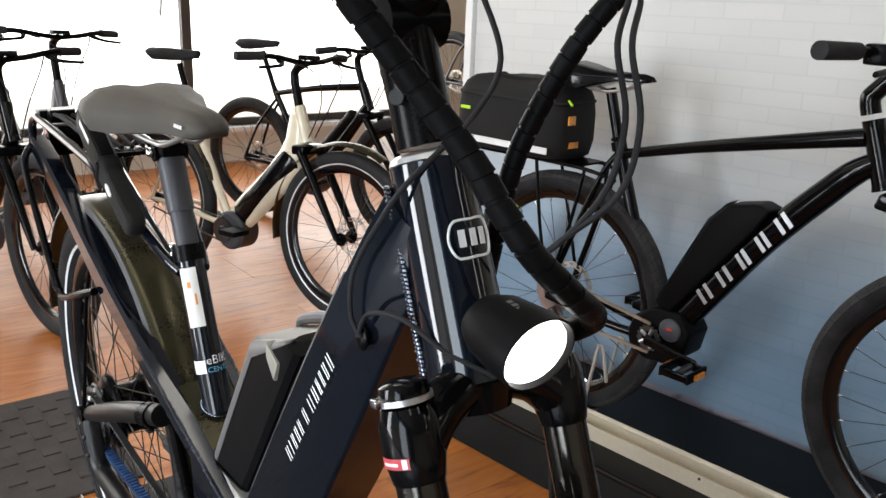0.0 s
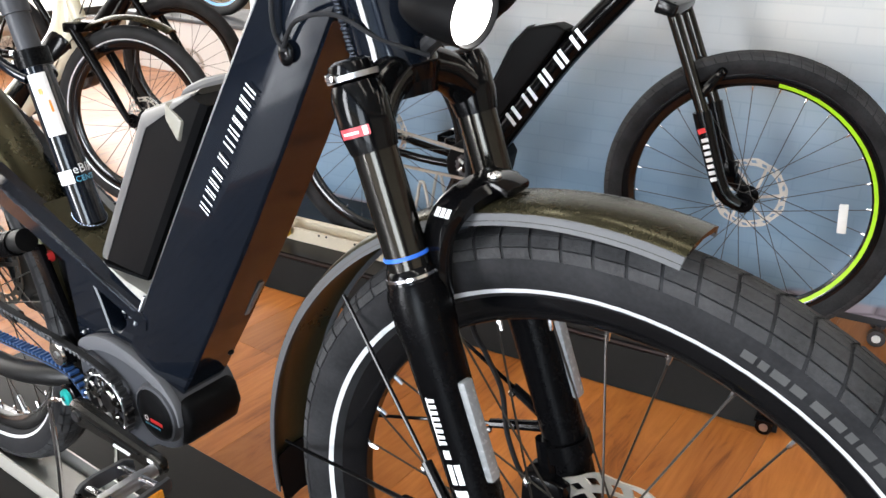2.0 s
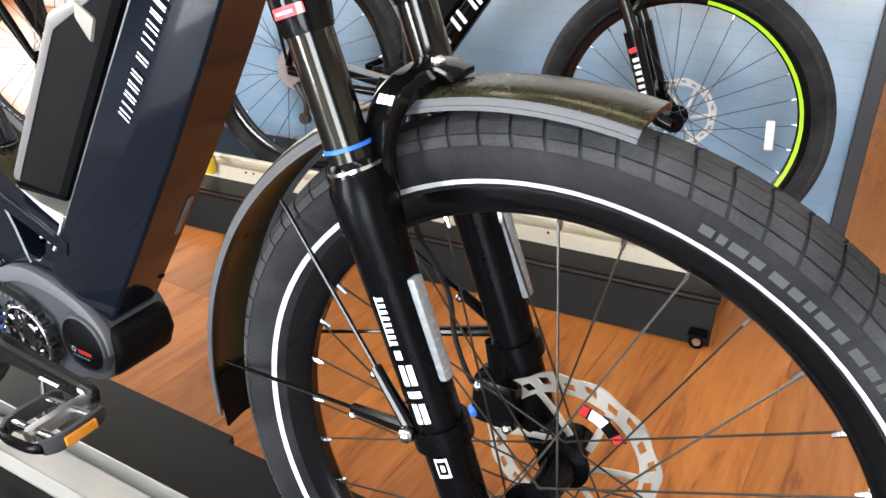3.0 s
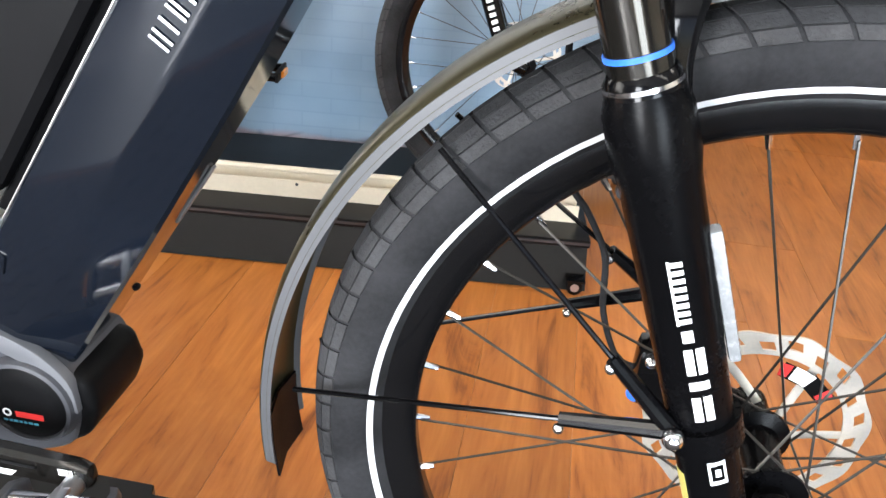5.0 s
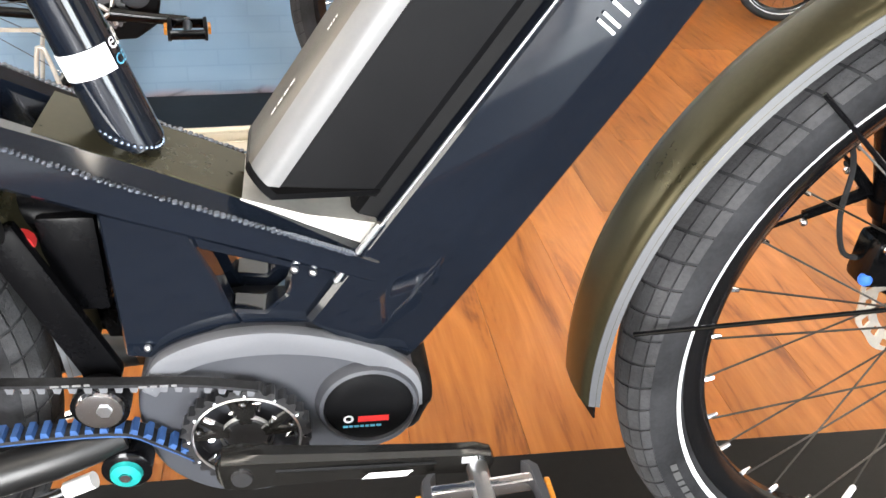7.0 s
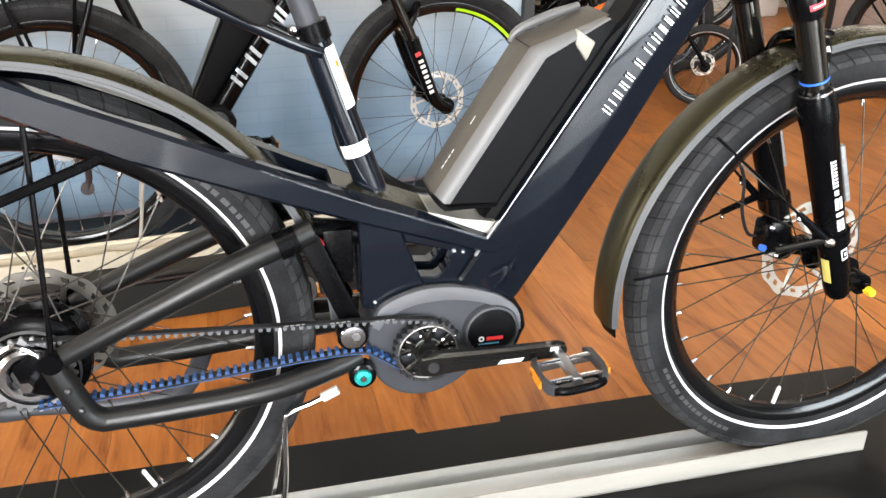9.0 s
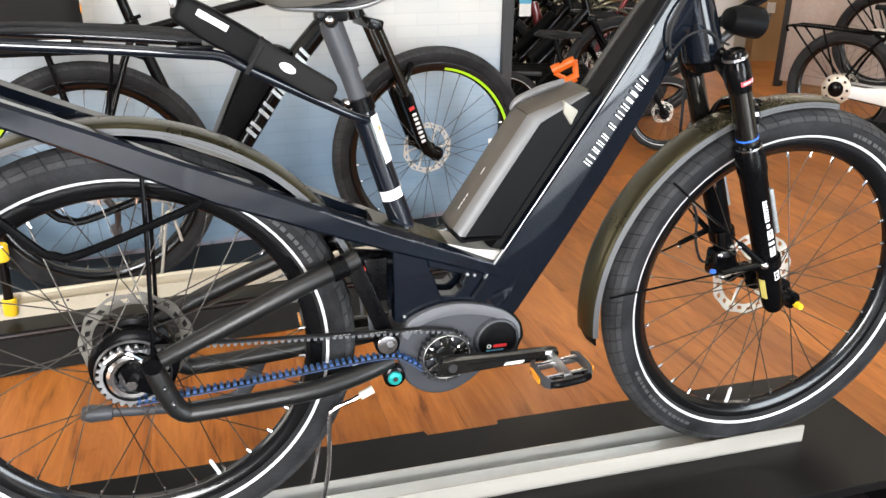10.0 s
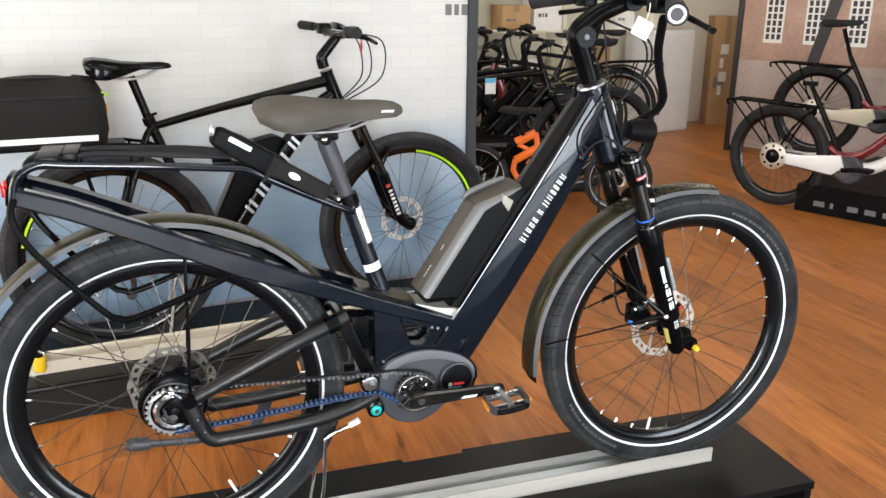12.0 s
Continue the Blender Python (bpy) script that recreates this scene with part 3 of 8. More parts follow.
def geared_hub():
    prof = [(0.009, -0.066), (0.016, -0.064), (0.018, -0.056), (0.036, -0.052), (0.040, -0.045), (0.043, -0.040), (0.060, -0.038), (0.067, -0.032), (0.069, -0.024), (0.064, -0.020), (0.058, -0.018),
            (0.049, -0.022), (0.046, 0.012), (0.049, 0.022), (0.058, 0.026), (0.058, 0.031), (0.034, 0.034), (0.026, 0.044), (0.024, 0.055), (0.009, 0.06)]
    return revolve(prof, 40, closed=True)


# ---- the e-bike on its stand; x along it to the front, its right side to -y ----
REAR, FRONT, WHEEL_R = Vector((-0.013, 0, 0.376)), Vector((1.179, 0, 0.376)), 0.3575
BB = Vector((0.492, 0, 0.343))
LEAN = Matrix.Translation((0, 0, 0.02)) @ Matrix.Rotation(0.0245, 4, "X") @ Matrix.Translation((0, 0, -0.02))   # it tips a little to its right
bike = thing("electric_bicycle", "midnight-blue full-suspension electric bicycle standing on a black display stand", "bicycle", m=LEAN)

# wheels
rear_wheel = wheel(bike, REAR, WHEEL_R, 0.0322, 0.298, 0.274, geared_hub(), "frame_black", (0.055, 0.030), tread=80, turn=4)
part("brake_disc", slotted_ring(0.070, 0.090, 0.0545, 0.0565, 22, 6, 0.022), "rear_rotor", rear_wheel, "steel brake disc", m=Matrix.Identity(4))
part("sprocket", gear_ring(0.0440, 0.0545, 26, -0.061, -0.0565, 0.0055), "steel", rear_wheel, "toothed steel belt sprocket")
part("lock_ring", revolve([(0.024, -0.060), (0.028, -0.0655), (0.034, -0.066), (0.039, -0.0625), (0.040, -0.056), (0.024, -0.056)], 40, closed=True), "chrome", rear_wheel, "bright rounded lock ring")
part("hub_cog", gear_ring(0.014, 0.022, 8, -0.068, -0.060, 0.003), "steel_dark", rear_wheel, "notched hub cog")
for q in (0.0585, 0.050):
    part("hub_ring", revolve([(q - 0.003, -0.0525 + (0.0585 - q) * -0.4), (q, -0.050), (q - 0.003, -0.047)], 40, closed=True), "steel_dark", rear_wheel)
front_wheel = wheel(bike, FRONT, WHEEL_R, 0.0322, 0.298, 0.274, disc_hub(), "frame_black", (0.026, 0.034), tread=80, turn=2)
part("brake_disc", slotted_ring(0.070, 0.090, 0.050, 0.052, 22, 6, 0.022), "disc", front_wheel, "steel brake disc")
strip_m = rot_y(-2)
strip = part("disc_sticker", arc_bars(0.053, 0.0485, 36, [46], 0.015, 0), "plastic_black", front_wheel, "black sticker strip on the disc", m=strip_m)
part("white_label", arc_bars(0.0535, 0.0478, 58, [16], 0.0135, 0), "paper", strip, "white label", m=Matrix.Identity(4))
for a0 in (37, 76):
    part("red_patch", arc_bars(0.054, 0.0478, a0, [8], 0.0125, 0), "red", strip, "red patch", m=Matrix.Identity(4))
for hub, ang in ((rear_wheel, 290), (front_wheel, 258)):
    a = radians(ang)
    way = Vector((math.cos(a), 0, math.sin(a)))
    part("valve", tube([way * 0.276, way * 0.243, way * 0.240], [0.0035, 0.0035, 0.0022], 8), "reflex", hub, "pale valve cap")
    for a0, count in ((204, 26), (24, 34)):
        widths = [1.7 + 0.6 * math.sin(k * 2.1) if k % 6 != 5 else 0.0 for k in range(count * 2 // 3)]
        part("side_print", arc_bars(0.3205, -0.0318, a0, widths, 0.0120, 0.55), "tyre_print", hub, "grey print on the tyre's side")

# down tube: s runs up along its upper edge, n across towards the front wheel
DT0, DTD, DTN = Vector((0.590, 0, 0.513)), Vector((0.544, 0, 0.839)), Vector((0.839, 0, -0.544))


def dt(s, n, y=0.0):
    return DT0 + DTD * s + DTN * n + Vector((0, y, 0))


rings = []
for s, w, wy in ((-0.088, 0.090, 0.044), (-0.07, 0.0915, 0.0455), (0.05, 0.0905, 0.0465), (0.2, 0.087, 0.046), (0.33, 0.080, 0.0445), (0.42, 0.073, 0.042), (0.50, 0.066, 0.037), (0.545, 0.062, 0.033)):
    w *= 1.07
    half = [(0.0, wy - 0.012), (0.0, wy - 0.004), (0.004, wy), (0.52 * w, wy + 0.001), (0.58 * w, wy), (0.97 * w, 0.74 * wy), (w, 0.66 * wy)]
    rings.append([dt(s, n, -y) for n, y in half] + [dt(s, n, y) for n, y in reversed(half)])
down_tube = part("down_tube", loft(rings), "frame_paint", bike, "gloss midnight-blue down tube", smooth=22)
part("polished_edge", join(*[tube([dt(-0.005, 0.0012, sg * 0.0435), dt(0.2, 0.0012, sg * 0.0435), dt(0.33, 0.0012, sg * 0.0422), dt(0.45, 0.0012, sg * 0.0385)], 0.0011, 6) for sg in (-1, 1)]), "steel", down_tube, "bright bare edge along the tube")
word = strokes([0.0075, 0.0028, 0.0065, 0.0065, 0.0065, 0.0, 0.007, 0.0, 0.0095, 0.0075, 0.0055, 0.0055, 0.0065, 0.0075], 0.0155, 0.0068, 0.06)
side = Matrix((( DTD.x, 0, -DTN.x, 0), (0, 1, 0, 0), (DTD.z, 0, -DTN.z, 0), (0, 0, 0, 1)))
part("name_print", moved(word, Matrix.Translation(dt(0.207, 0.0450, -0.0482)) @ side), "white", down_tube, "white lettering shown as plain bars")
# tail of the tube over the motor, with its small cable port
part("cable_port", moved(tube([(0, 0, 0), (0.012, 0, 0.006), (0.03, 0, 0.008)], 0.005, 8), Matrix.Translation(dt(-0.03, 0.068, -0.033)) @ side), "gloss_black", down_tube)

# drain slot and screw in the tube's underside
part("slot_cover", moved(box(-0.031, 0.031, -0.0035, 0.0035, -0.0012, 0.0012, 0.001), Matrix.Translation(dt(0.084, 0.0969, 0.020)) @ side), "plastic_light", down_tube, "pale slot cover")
part("underside_screw", ball(dt(-0.033, 0.0975, 0.026), 0.005, 7, (0.6, 1, 0.6)), "frame_black", down_tube)

# battery rail on the down tube
rail_prof = lambda s, h, y: [dt(s, 0.004, -y), dt(s, -h, -y + 0.004), dt(s, -h - 0.004, -y + 0.012), dt(s, -h - 0.004, y - 0.012), dt(s, -h, y - 0.004), dt(s, 0.004, y)]
part("battery_rail", loft([rail_prof(-0.01, 0.012, 0.030), rail_prof(0.27, 0.012, 0.030), rail_prof(0.315, 0.003, 0.034), rail_prof(0.46, 0.002, 0.032), rail_prof(0.54, 0.002, 0.027)]), "plastic_black", bike, "black battery rail", smooth=25)
part("rail_cover", loft([[dt(s, -0.0005, 0.0335 - t), dt(s, -0.0085, 0.036 - t), dt(s, -0.0085, 0.042 - t), dt(s, -0.0005, 0.0435 - t)] for s, t in ((0.29, 0.0), (0.33, 0.0005), (0.43, 0.003), (0.53, 0.010))]), "dark_satin", bike, "dark cover strip over the cables")

# battery
def battery_cut(n):
    """How far the battery's lower end lies along the tube: a blunt point near its outer corner."""
    if n > -0.020:
        return 0.028
    if n > -0.054:
        return 0.028 - 0.040 * (-0.020 - n) / 0.034
    return -0.012 + 0.008 * (-0.054 - n) / 0.044


def battery_ring(s, cut, grow=0.0):
    f = max(0.0, (s - 0.222) / 0.085)
    back, mid = -0.097 + 0.064 * f, -0.080 + 0.050 * f
    lo = -0.013
    g = 1 - 0.8 * f
    half = [(lo, 0.036), (lo - 0.006, 0.041), (mid + 0.006 * g, 0.0435), (mid - 0.002 * g, 0.0428), (mid - 0.009 * g, 0.0392), (back + 0.003 * g, 0.0345), (back, 0.029)]
    half = [(n - (grow if n < -0.085 else 0), y + grow) for n, y in half]
    return [dt(s + cut * battery_cut(n), n, -y) for n, y in half] + [dt(s + cut * battery_cut(n), n, y) for n, y in reversed(half)]


body = loft([battery_ring(0.0, 1), battery_ring(0.012, 0.8), battery_ring(0.10, 0)] + [battery_ring(s, 0) for s in (0.222, 0.25, 0.285, 0.305)])
battery = part("battery", body, "battery_side", bike, "black battery pack with a grey corner band", smooth=25)
for sg in (-1, 1):
    strip = []
    for s in (-0.004, 0.10, 0.222, 0.25, 0.285, 0.3055):
        f = max(0.0, (s - 0.222) / 0.085)
        g, mid = 1 - 0.8 * f, -0.080 + 0.050 * f
        strip.append([dt(s, mid + n * g, sg * y) for n, y in ((0.005, 0.0443), (0.0, 0.0441), (-0.004, 0.0433), (-0.008, 0.0415), (-0.0115, 0.0388), (-0.0145, 0.0355), (-0.0165, 0.0315), (-0.013, 0.029), (0.004, 0.040))])
    part("corner_band", loft(strip), "plastic_light", battery, "light grey rounded corner band", smooth=60)
backs = []
for s in (-0.003, 0.10, 0.2215):
    backs.append([dt(s, -0.0950, -0.0340), dt(s, -0.0985, -0.0280), dt(s, -0.0985, 0.0280), dt(s, -0.0950, 0.0340), dt(s, -0.093, 0.031), dt(s, -0.093, -0.031)])
part("back_cover", loft(backs), "battery_back", battery, "bronze-grey battery back")
lid = []
for s in (0.222, 0.25, 0.285, 0.308):
    f = max(0.0, (s - 0.222) / 0.085)
    a, b = -0.092 + 0.060 * f, -0.0985 + 0.064 * f
    lid.append([dt(s + 0.001, a, -0.036), dt(s + 0.001, b, -0.0285), dt(s + 0.001, b, 0.0285), dt(s + 0.001, a, 0.036), dt(s - 0.003, a + 0.002, 0.030), dt(s - 0.003, a + 0.002, -0.030)])
part("handle", loft(lid), "battery_back", battery, "bronze-grey carrying handle")
part("handle_ridge", tube([dt(0.214, -0.100, 0.026), dt(0.232, -0.0995, 0.026), dt(0.268, -0.075, 0.026), dt(0.302, -0.046, 0.026)], [0.003, 0.006, 0.007, 0.005], 10, 4), "plastic_light", battery, "light grey handle ridge")
part("battery_boot", loft([battery_ring(-0.005, 1, -0.003), battery_ring(-0.003, 1, 0.0006), battery_ring(0.003, 1, 0.0016)]), "plastic_black", battery, "black lower boot", smooth=50)
part("lock_cover", moved(prism([(0, 0), (0.026, 0.004), (0.026, 0.034), (0.010, 0.026)], -0.0458, -0.030, 0.003), Matrix.Translation(dt(0.246, -0.026)) @ side), "pale_plastic", battery, "pale lock cover")
for k, (ss, w) in enumerate(((0.03, 0.030), (0.10, 0.012))):
    part("print", moved(bars([w * 0.2] * 4, 0.004, w * 0.07), Matrix.Translation(dt(ss, -0.0995, -0.010)) @ side @ Matrix.Rotation(radians(90), 4, "X")), "white", battery)

# twin beams from the down tube to the tail
top_pts = [(-0.235, 0.850), (-0.156, 0.823), (-0.086, 0.793), (-0.013, 0.762), (0.064, 0.727), (0.147, 0.692), (0.233, 0.653), (0.326, 0.611), (0.424, 0.570), (0.529, 0.528), (0.596, 0.500)]
low_pts = [(-0.243, 0.818), (-0.162, 0.787), (-0.094, 0.757), (-0.022, 0.723), (0.055, 0.685), (0.137, 0.645), (0.223, 0.611), (0.316, 0.573), (0.414, 0.536), (0.515, 0.500), (0.590, 0.472)]

def beam_edge(f):
    """Outer and inner half widths of a beam and its top chamfer, f along it from the tail to the joint."""
    yo = 0.062 - 0.014 * max(0, f - 0.5) * 2
    yi = 0.034 - 0.020 * max(0, f - 0.55) * 2.2
    g = max(0.0, min(1.0, (f - 0.60) / 0.18))
    return yo, yi, 0.005 + 0.015 * g, 0.005 + 0.003 * g


for sg in (-1, 1):
    rings = []
    for k, ((tx, tz), (lx, lz)) in enumerate(zip(top_pts, low_pts)):
        yo, yi, cy, cz = beam_edge(k / (len(top_pts) - 1))
        c = 0.005
        rings.append([Vector((tx, sg * yi, tz - 0.002)), Vector((tx, sg * (yo - cy), tz)), Vector((tx - 0.001, sg * yo, tz - cz)), Vector((lx + 0.001, sg * yo, lz + c)),
                      Vector((lx, sg * (yo - c), lz)), Vector((lx, sg * (yi + 0.002), lz)), Vector((lx, sg * yi, lz + c)), Vector((tx, sg * yi, tz - c))])
    beam = part("frame_beam", loft(rings), "frame_paint", bike, "gloss midnight-blue frame beam", smooth=22)
    weld, n_top, bead = shape(), len(top_pts) - 1, random.Random(5)
    for k in range(90):
        u = 0.66 + 0.31 * k / 89
        yo, yi, cy, cz = beam_edge(u)
        a = min(int(u * n_top), n_top - 1)
        q = u * n_top - a
        tx, tz = top_pts[a][0] * (1 - q) + top_pts[a + 1][0] * q, top_pts[a][1] * (1 - q) + top_pts[a + 1][1] * q
        weld = join(weld, ball((tx, sg * (yo - 0.001 + bead.uniform(-0.0005, 0.0005)), tz - cz + 0.0005), bead.uniform(0.0017, 0.0026), 4, (1.1, 1.5, 0.7)))
    part("weld_bead", weld, "weld", beam)
weld = shape()
for k in range(26):
    f = k / 25
    weld = join(weld, ball(tuple(dt(-0.045 + 0.055 * f, -0.001, -0.044 + 0.0 * f)), 0.0032, 4, (0.8, 1.0, 0.8)))
part("weld_bead", weld, "steel", bike, "bare weld at the joint")
plate = [(0.375, 0.590), (0.41, 0.576), (0.47, 0.553), (0.512, 0.535)]
part("top_plate", loft([[Vector((x, -0.033, z)), Vector((x, 0.033, z)), Vector((x, 0.033, z - 0.035)), Vector((x, -0.033, z - 0.035))] for x, z in plate]), "fender", bike, "dark satin plate between the beams")
part("joint_plate", loft([[Vector((x, -w, z)), Vector((x, w, z)), Vector((x, w, z - 0.02)), Vector((x, -w, z - 0.02))] for x, z, w in ((0.50, 0.540, 0.034), (0.545, 0.527, 0.036), (0.594, 0.519, 0.036))]), "bare_alloy", bike, "bright bare metal plate under the battery", smooth=20)

# gusset with its window, over the motor
for sg in (-1, 1):
    a, b = sorted((sg * 0.012, sg * 0.036))
    left = [(0.405, 0.565), (0.408, 0.405), (0.428, 0.402), (0.480, 0.430), (0.495, 0.432), (0.488, 0.446), (0.478, 0.478), (0.468, 0.500), (0.455, 0.545)]
    right = [(0.495, 0.432), (0.555, 0.430), (0.570, 0.470), (0.595, 0.480), (0.560, 0.515), (0.52, 0.52), (0.455, 0.545), (0.468, 0.500), (0.535, 0.480), (0.528, 0.458), (0.512, 0.443), (0.488, 0.446)]
    gus = part("motor_bracket", bevelled(join(prism(left, a, b)), 0.002, 1), "frame_paint", bike)
    part("bracket_web", bevelled(prism(right, a, b), 0.002, 1), "frame_paint", gus)
for bx, bz, br in ((0.535, 0.482, 0.0032), (0.548, 0.479, 0.0032), (0.425, 0.415, 0.003)):
    part("bracket_bolt", ball((bx, -0.038, bz), br, 6), "steel", bike)
part("shock_block", join(box(0.36, 0.40, -0.022, 0.022, 0.44, 0.52, 0.004), tube([(0.345, 0, 0.515), (0.41, 0, 0.505), (0.47, 0, 0.495)], 0.017, 14)), "frame_black", bike, "black rear shock")
part("shock_knob", tube([(0.352, -0.024, 0.505), (0.352, -0.033, 0.505)], 0.009, 12), "red", bike, "red shock knob")
part("link_arm", join(prism([(0.325, 0.520), (0.352, 0.525), (0.405, 0.395), (0.398, 0.372), (0.380, 0.372), (0.374, 0.395)], -0.040, -0.030, 0.003),
                      prism([(0.325, 0.520), (0.352, 0.525), (0.405, 0.395), (0.398, 0.372), (0.380, 0.372), (0.374, 0.395)], 0.030, 0.040, 0.003)), "frame_black", bike, "black suspension link")

# swing arm
for sg in (-1, 1):
    y = sg * 0.074
    arm = part("swing_arm", join(tube([(0.022, y, 0.402), (0.12, y, 0.448), (0.24, sg * 0.066, 0.500), (0.345, sg * 0.050, 0.536)], [0.0125, 0.0155, 0.0165, 0.0165], 14, 4),
                                 tube([(0.060, y, 0.305), (0.16, y, 0.309), (0.27, y, 0.318), (0.35, sg * 0.062, 0.331), (0.40, sg * 0.050, 0.341)], [0.015, 0.016, 0.0165, 0.0165, 0.013], 14, 4),
                                 tube([(0.016, y, 0.402), (0.028, y, 0.365), (0.046, y, 0.318), (0.066, y, 0.305)], [0.015, 0.0165, 0.0165, 0.0155], 14, 3)), "satin_arm", bike, "satin black swing arm")
    part("clamp_ring", tube([(0.300, sg * 0.0585, 0.5205), (0.325, sg * 0.0545, 0.5285)], 0.0185, 16), "frame_black", arm)
    part("dropout", join(prism([(-0.03, 0.395), (0.0, 0.415), (0.03, 0.410), (0.048, 0.34), (0.02, 0.345), (-0.02, 0.36)], min(y - sg * 0.008, y), max(y - sg * 0.008, y), 0.003),
                         tube([(0.019, y + sg * 0.004, 0.405), (0.019, y + sg * 0.016, 0.405)], [0.016, 0.014], 16)), "frame_black", arm)
    for bx, bz in ((0.033, 0.365), (0.044, 0.335)):
        part("dropout_bolt", ball((bx, y + sg * 0.016, bz), 0.0045, 6), "steel_dark", arm)
part("axle_nut", join(tube([(-0.013, -0.066, 0.376), (-0.013, -0.088, 0.376)], 0.008, 6), tube([(-0.013, -0.060, 0.376), (-0.013, -0.070, 0.376)], 0.015, 14), tube([(0.012, -0.075, 0.405), (-0.02, -0.070, 0.425), (-0.05, -0.06, 0.405)], 0.004, 8, 3)), "chrome", bike, "bright axle nut")

# belt drive
IDL, TEN, RING_R = Vector((0.390, -0.054, 0.379)), Vector((0.401, -0.060, 0.316)), 0.049
upper = [(-0.008, 0.4265), (0.12, 0.420), (0.27, 0.411), (0.388, 0.404), (0.455, 0.400), (0.505, 0.391)]
lower = [(-0.014, 0.3265), (0.09, 0.332), (0.20, 0.340), (0.33, 0.3505), (0.40, 0.352), (0.425, 0.340), (0.452, 0.320)]


def belt(path, up, y0, y1, thick=0.003):
    fine = curve_points([Vector((x, 0, z)) for x, z in path], 8)
    band = loft([[Vector((p.x, y0, p.z)), Vector((p.x, y1, p.z)), Vector((p.x, y1, p.z - thick * up)), Vector((p.x, y0, p.z - thick * up))] for p in fine])
    teeth, total = shape(), 0.0
    for a, b in zip(fine, fine[1:]):
        total += (b - a).length
    count, step, acc = int(total / 0.0105), 0.0105, 0.0
    nxt = step / 2
    for a, b in zip(fine, fine[1:]):
        seg = (b - a).length
        while nxt < acc + seg:
            p = a + (b - a) * ((nxt - acc) / seg)
            d = (b - a).normalized() * 0.0031
            q = Vector((-d.z, 0, d.x)).normalized() * 0.0052 * up * -1
            o = p - Vector((0, 0, 0.0024 * up))
            teeth = join(teeth, loft([[o - d + Vector((0, y, 0)), o + d + Vector((0, y, 0)), o + d * 0.7 + q + Vector((0, y, 0)), o - d * 0.7 + q + Vector((0, y, 0))] for y in (y0, y1)]))
            nxt += step
        acc += seg
    return band, teeth


b_up, t_up = belt(upper, 1, -0.064, -0.055)
b_lo, t_lo = belt(lower, -1, -0.064, -0.050)
drive = part("drive_belt", join(b_up, b_lo), "rubber", bike, "toothed drive belt")
# highlights on the upper run's teeth are put in as pale grey
part("belt_teeth", t_up, "motor_shell", drive, "upper belt teeth, pale grey for the highlights on them")
part("belt_teeth", t_lo, "belt_blue", drive, "blue belt teeth")
part("belt_lining", belt(lower, -1, -0.0645, -0.0495, -0.0012)[0], "belt_blue", drive, "blue belt back")
for x, z in ((0.30, 0.4072), (0.36, 0.4038), (0.42, 0.3992)):
    part("belt_print", moved(bars([0.006, 0.005, 0.006, 0.004], 0.0022, 0.002), Matrix.Translation((x, -0.0646, z))), "grey_print", drive)
pulley = part("idler_pulley", tube([IDL + Vector((0, 0.008, 0)), IDL + Vector((0, -0.008, 0))], 0.021, 24), "frame_black", bike, "black idler pulley")
part("cap", moved(revolve([(0.018, -0.0082), (0.0165, -0.0115), (0.011, -0.0125), (0.0, -0.0125)], 24), Matrix.Translation(IDL)), "chrome", pulley, "bright round cap")
part("cap_bolt", tube([IDL + Vector((0.004, -0.012, 0.002)), IDL + Vector((0.004, -0.0145, 0.002))], 0.0055, 6), "steel", pulley)
ten = part("belt_tensioner", tube([TEN + Vector((0, 0.012, 0)), TEN + Vector((0, -0.006, 0)), TEN + Vector((0, -0.008, 0))], [0.019, 0.019, 0.016], 24), "gloss_black", bike, "black tensioner with a turquoise button")
part("button", revolve([(0.0125, 0.0), (0.0115, -0.004), (0.005, -0.0055), (0.0045, -0.003), (0.0, -0.003)], 20), "turquoise", ten, "turquoise alloy button", m=Matrix.Translation(TEN + Vector((0, -0.008, 0))))
part("button_pin", tube([TEN + Vector((0, -0.010, 0)), TEN + Vector((0, -0.0145, 0))], 0.0042, 10), "chrome", ten)

# motor
mo = [(0.412, 0.352), (0.416, 0.385), (0.432, 0.410), (0.470, 0.427), (0.515, 0.432), (0.560, 0.424), (0.600, 0.408), (0.626, 0.384), (0.634, 0.352), (0.622, 0.316), (0.596, 0.300), (0.566, 0.292), (0.540, 0.272), (0.505, 0.258), (0.465, 0.262), (0.432, 0.285), (0.416, 0.318)]


def rounded(pts, loop=False, steps=4):
    return [(p.x, p.z) for p in curve_points([Vector((x, 0, z)) for x, z in pts], steps, loop)]


motor = part("motor", prism(rounded(mo, True), -0.046, 0.046, 0.006, 3), "plastic_grey", bike, "grey mid-drive motor with a round black cover", smooth=40)
arch = [(0.418, 0.383), (0.432, 0.411), (0.470, 0.429), (0.515, 0.434), (0.560, 0.426), (0.602, 0.409), (0.629, 0.383), (0.634, 0.352)]
inner = [(0.624, 0.352), (0.612, 0.378), (0.590, 0.396), (0.556, 0.408), (0.515, 0.413), (0.474, 0.409), (0.444, 0.396), (0.428, 0.376)]
part("upper_shell", bevelled(prism(rounded(arch) + rounded(inner), -0.0505, -0.040), 0.0012, 2), "motor_shell", motor, "lighter grey upper shell")
DC = Vector((0.590, -0.046, 0.356))
part("shell_ring", moved(revolve([(0.0375, -0.002), (0.043, 0.004), (0.043, 0.0), (0.0395, -0.008), (0.0365, -0.009), (0.0365, 0)], 40, closed=True), Matrix.Translation(DC)), "plastic_grey", motor)
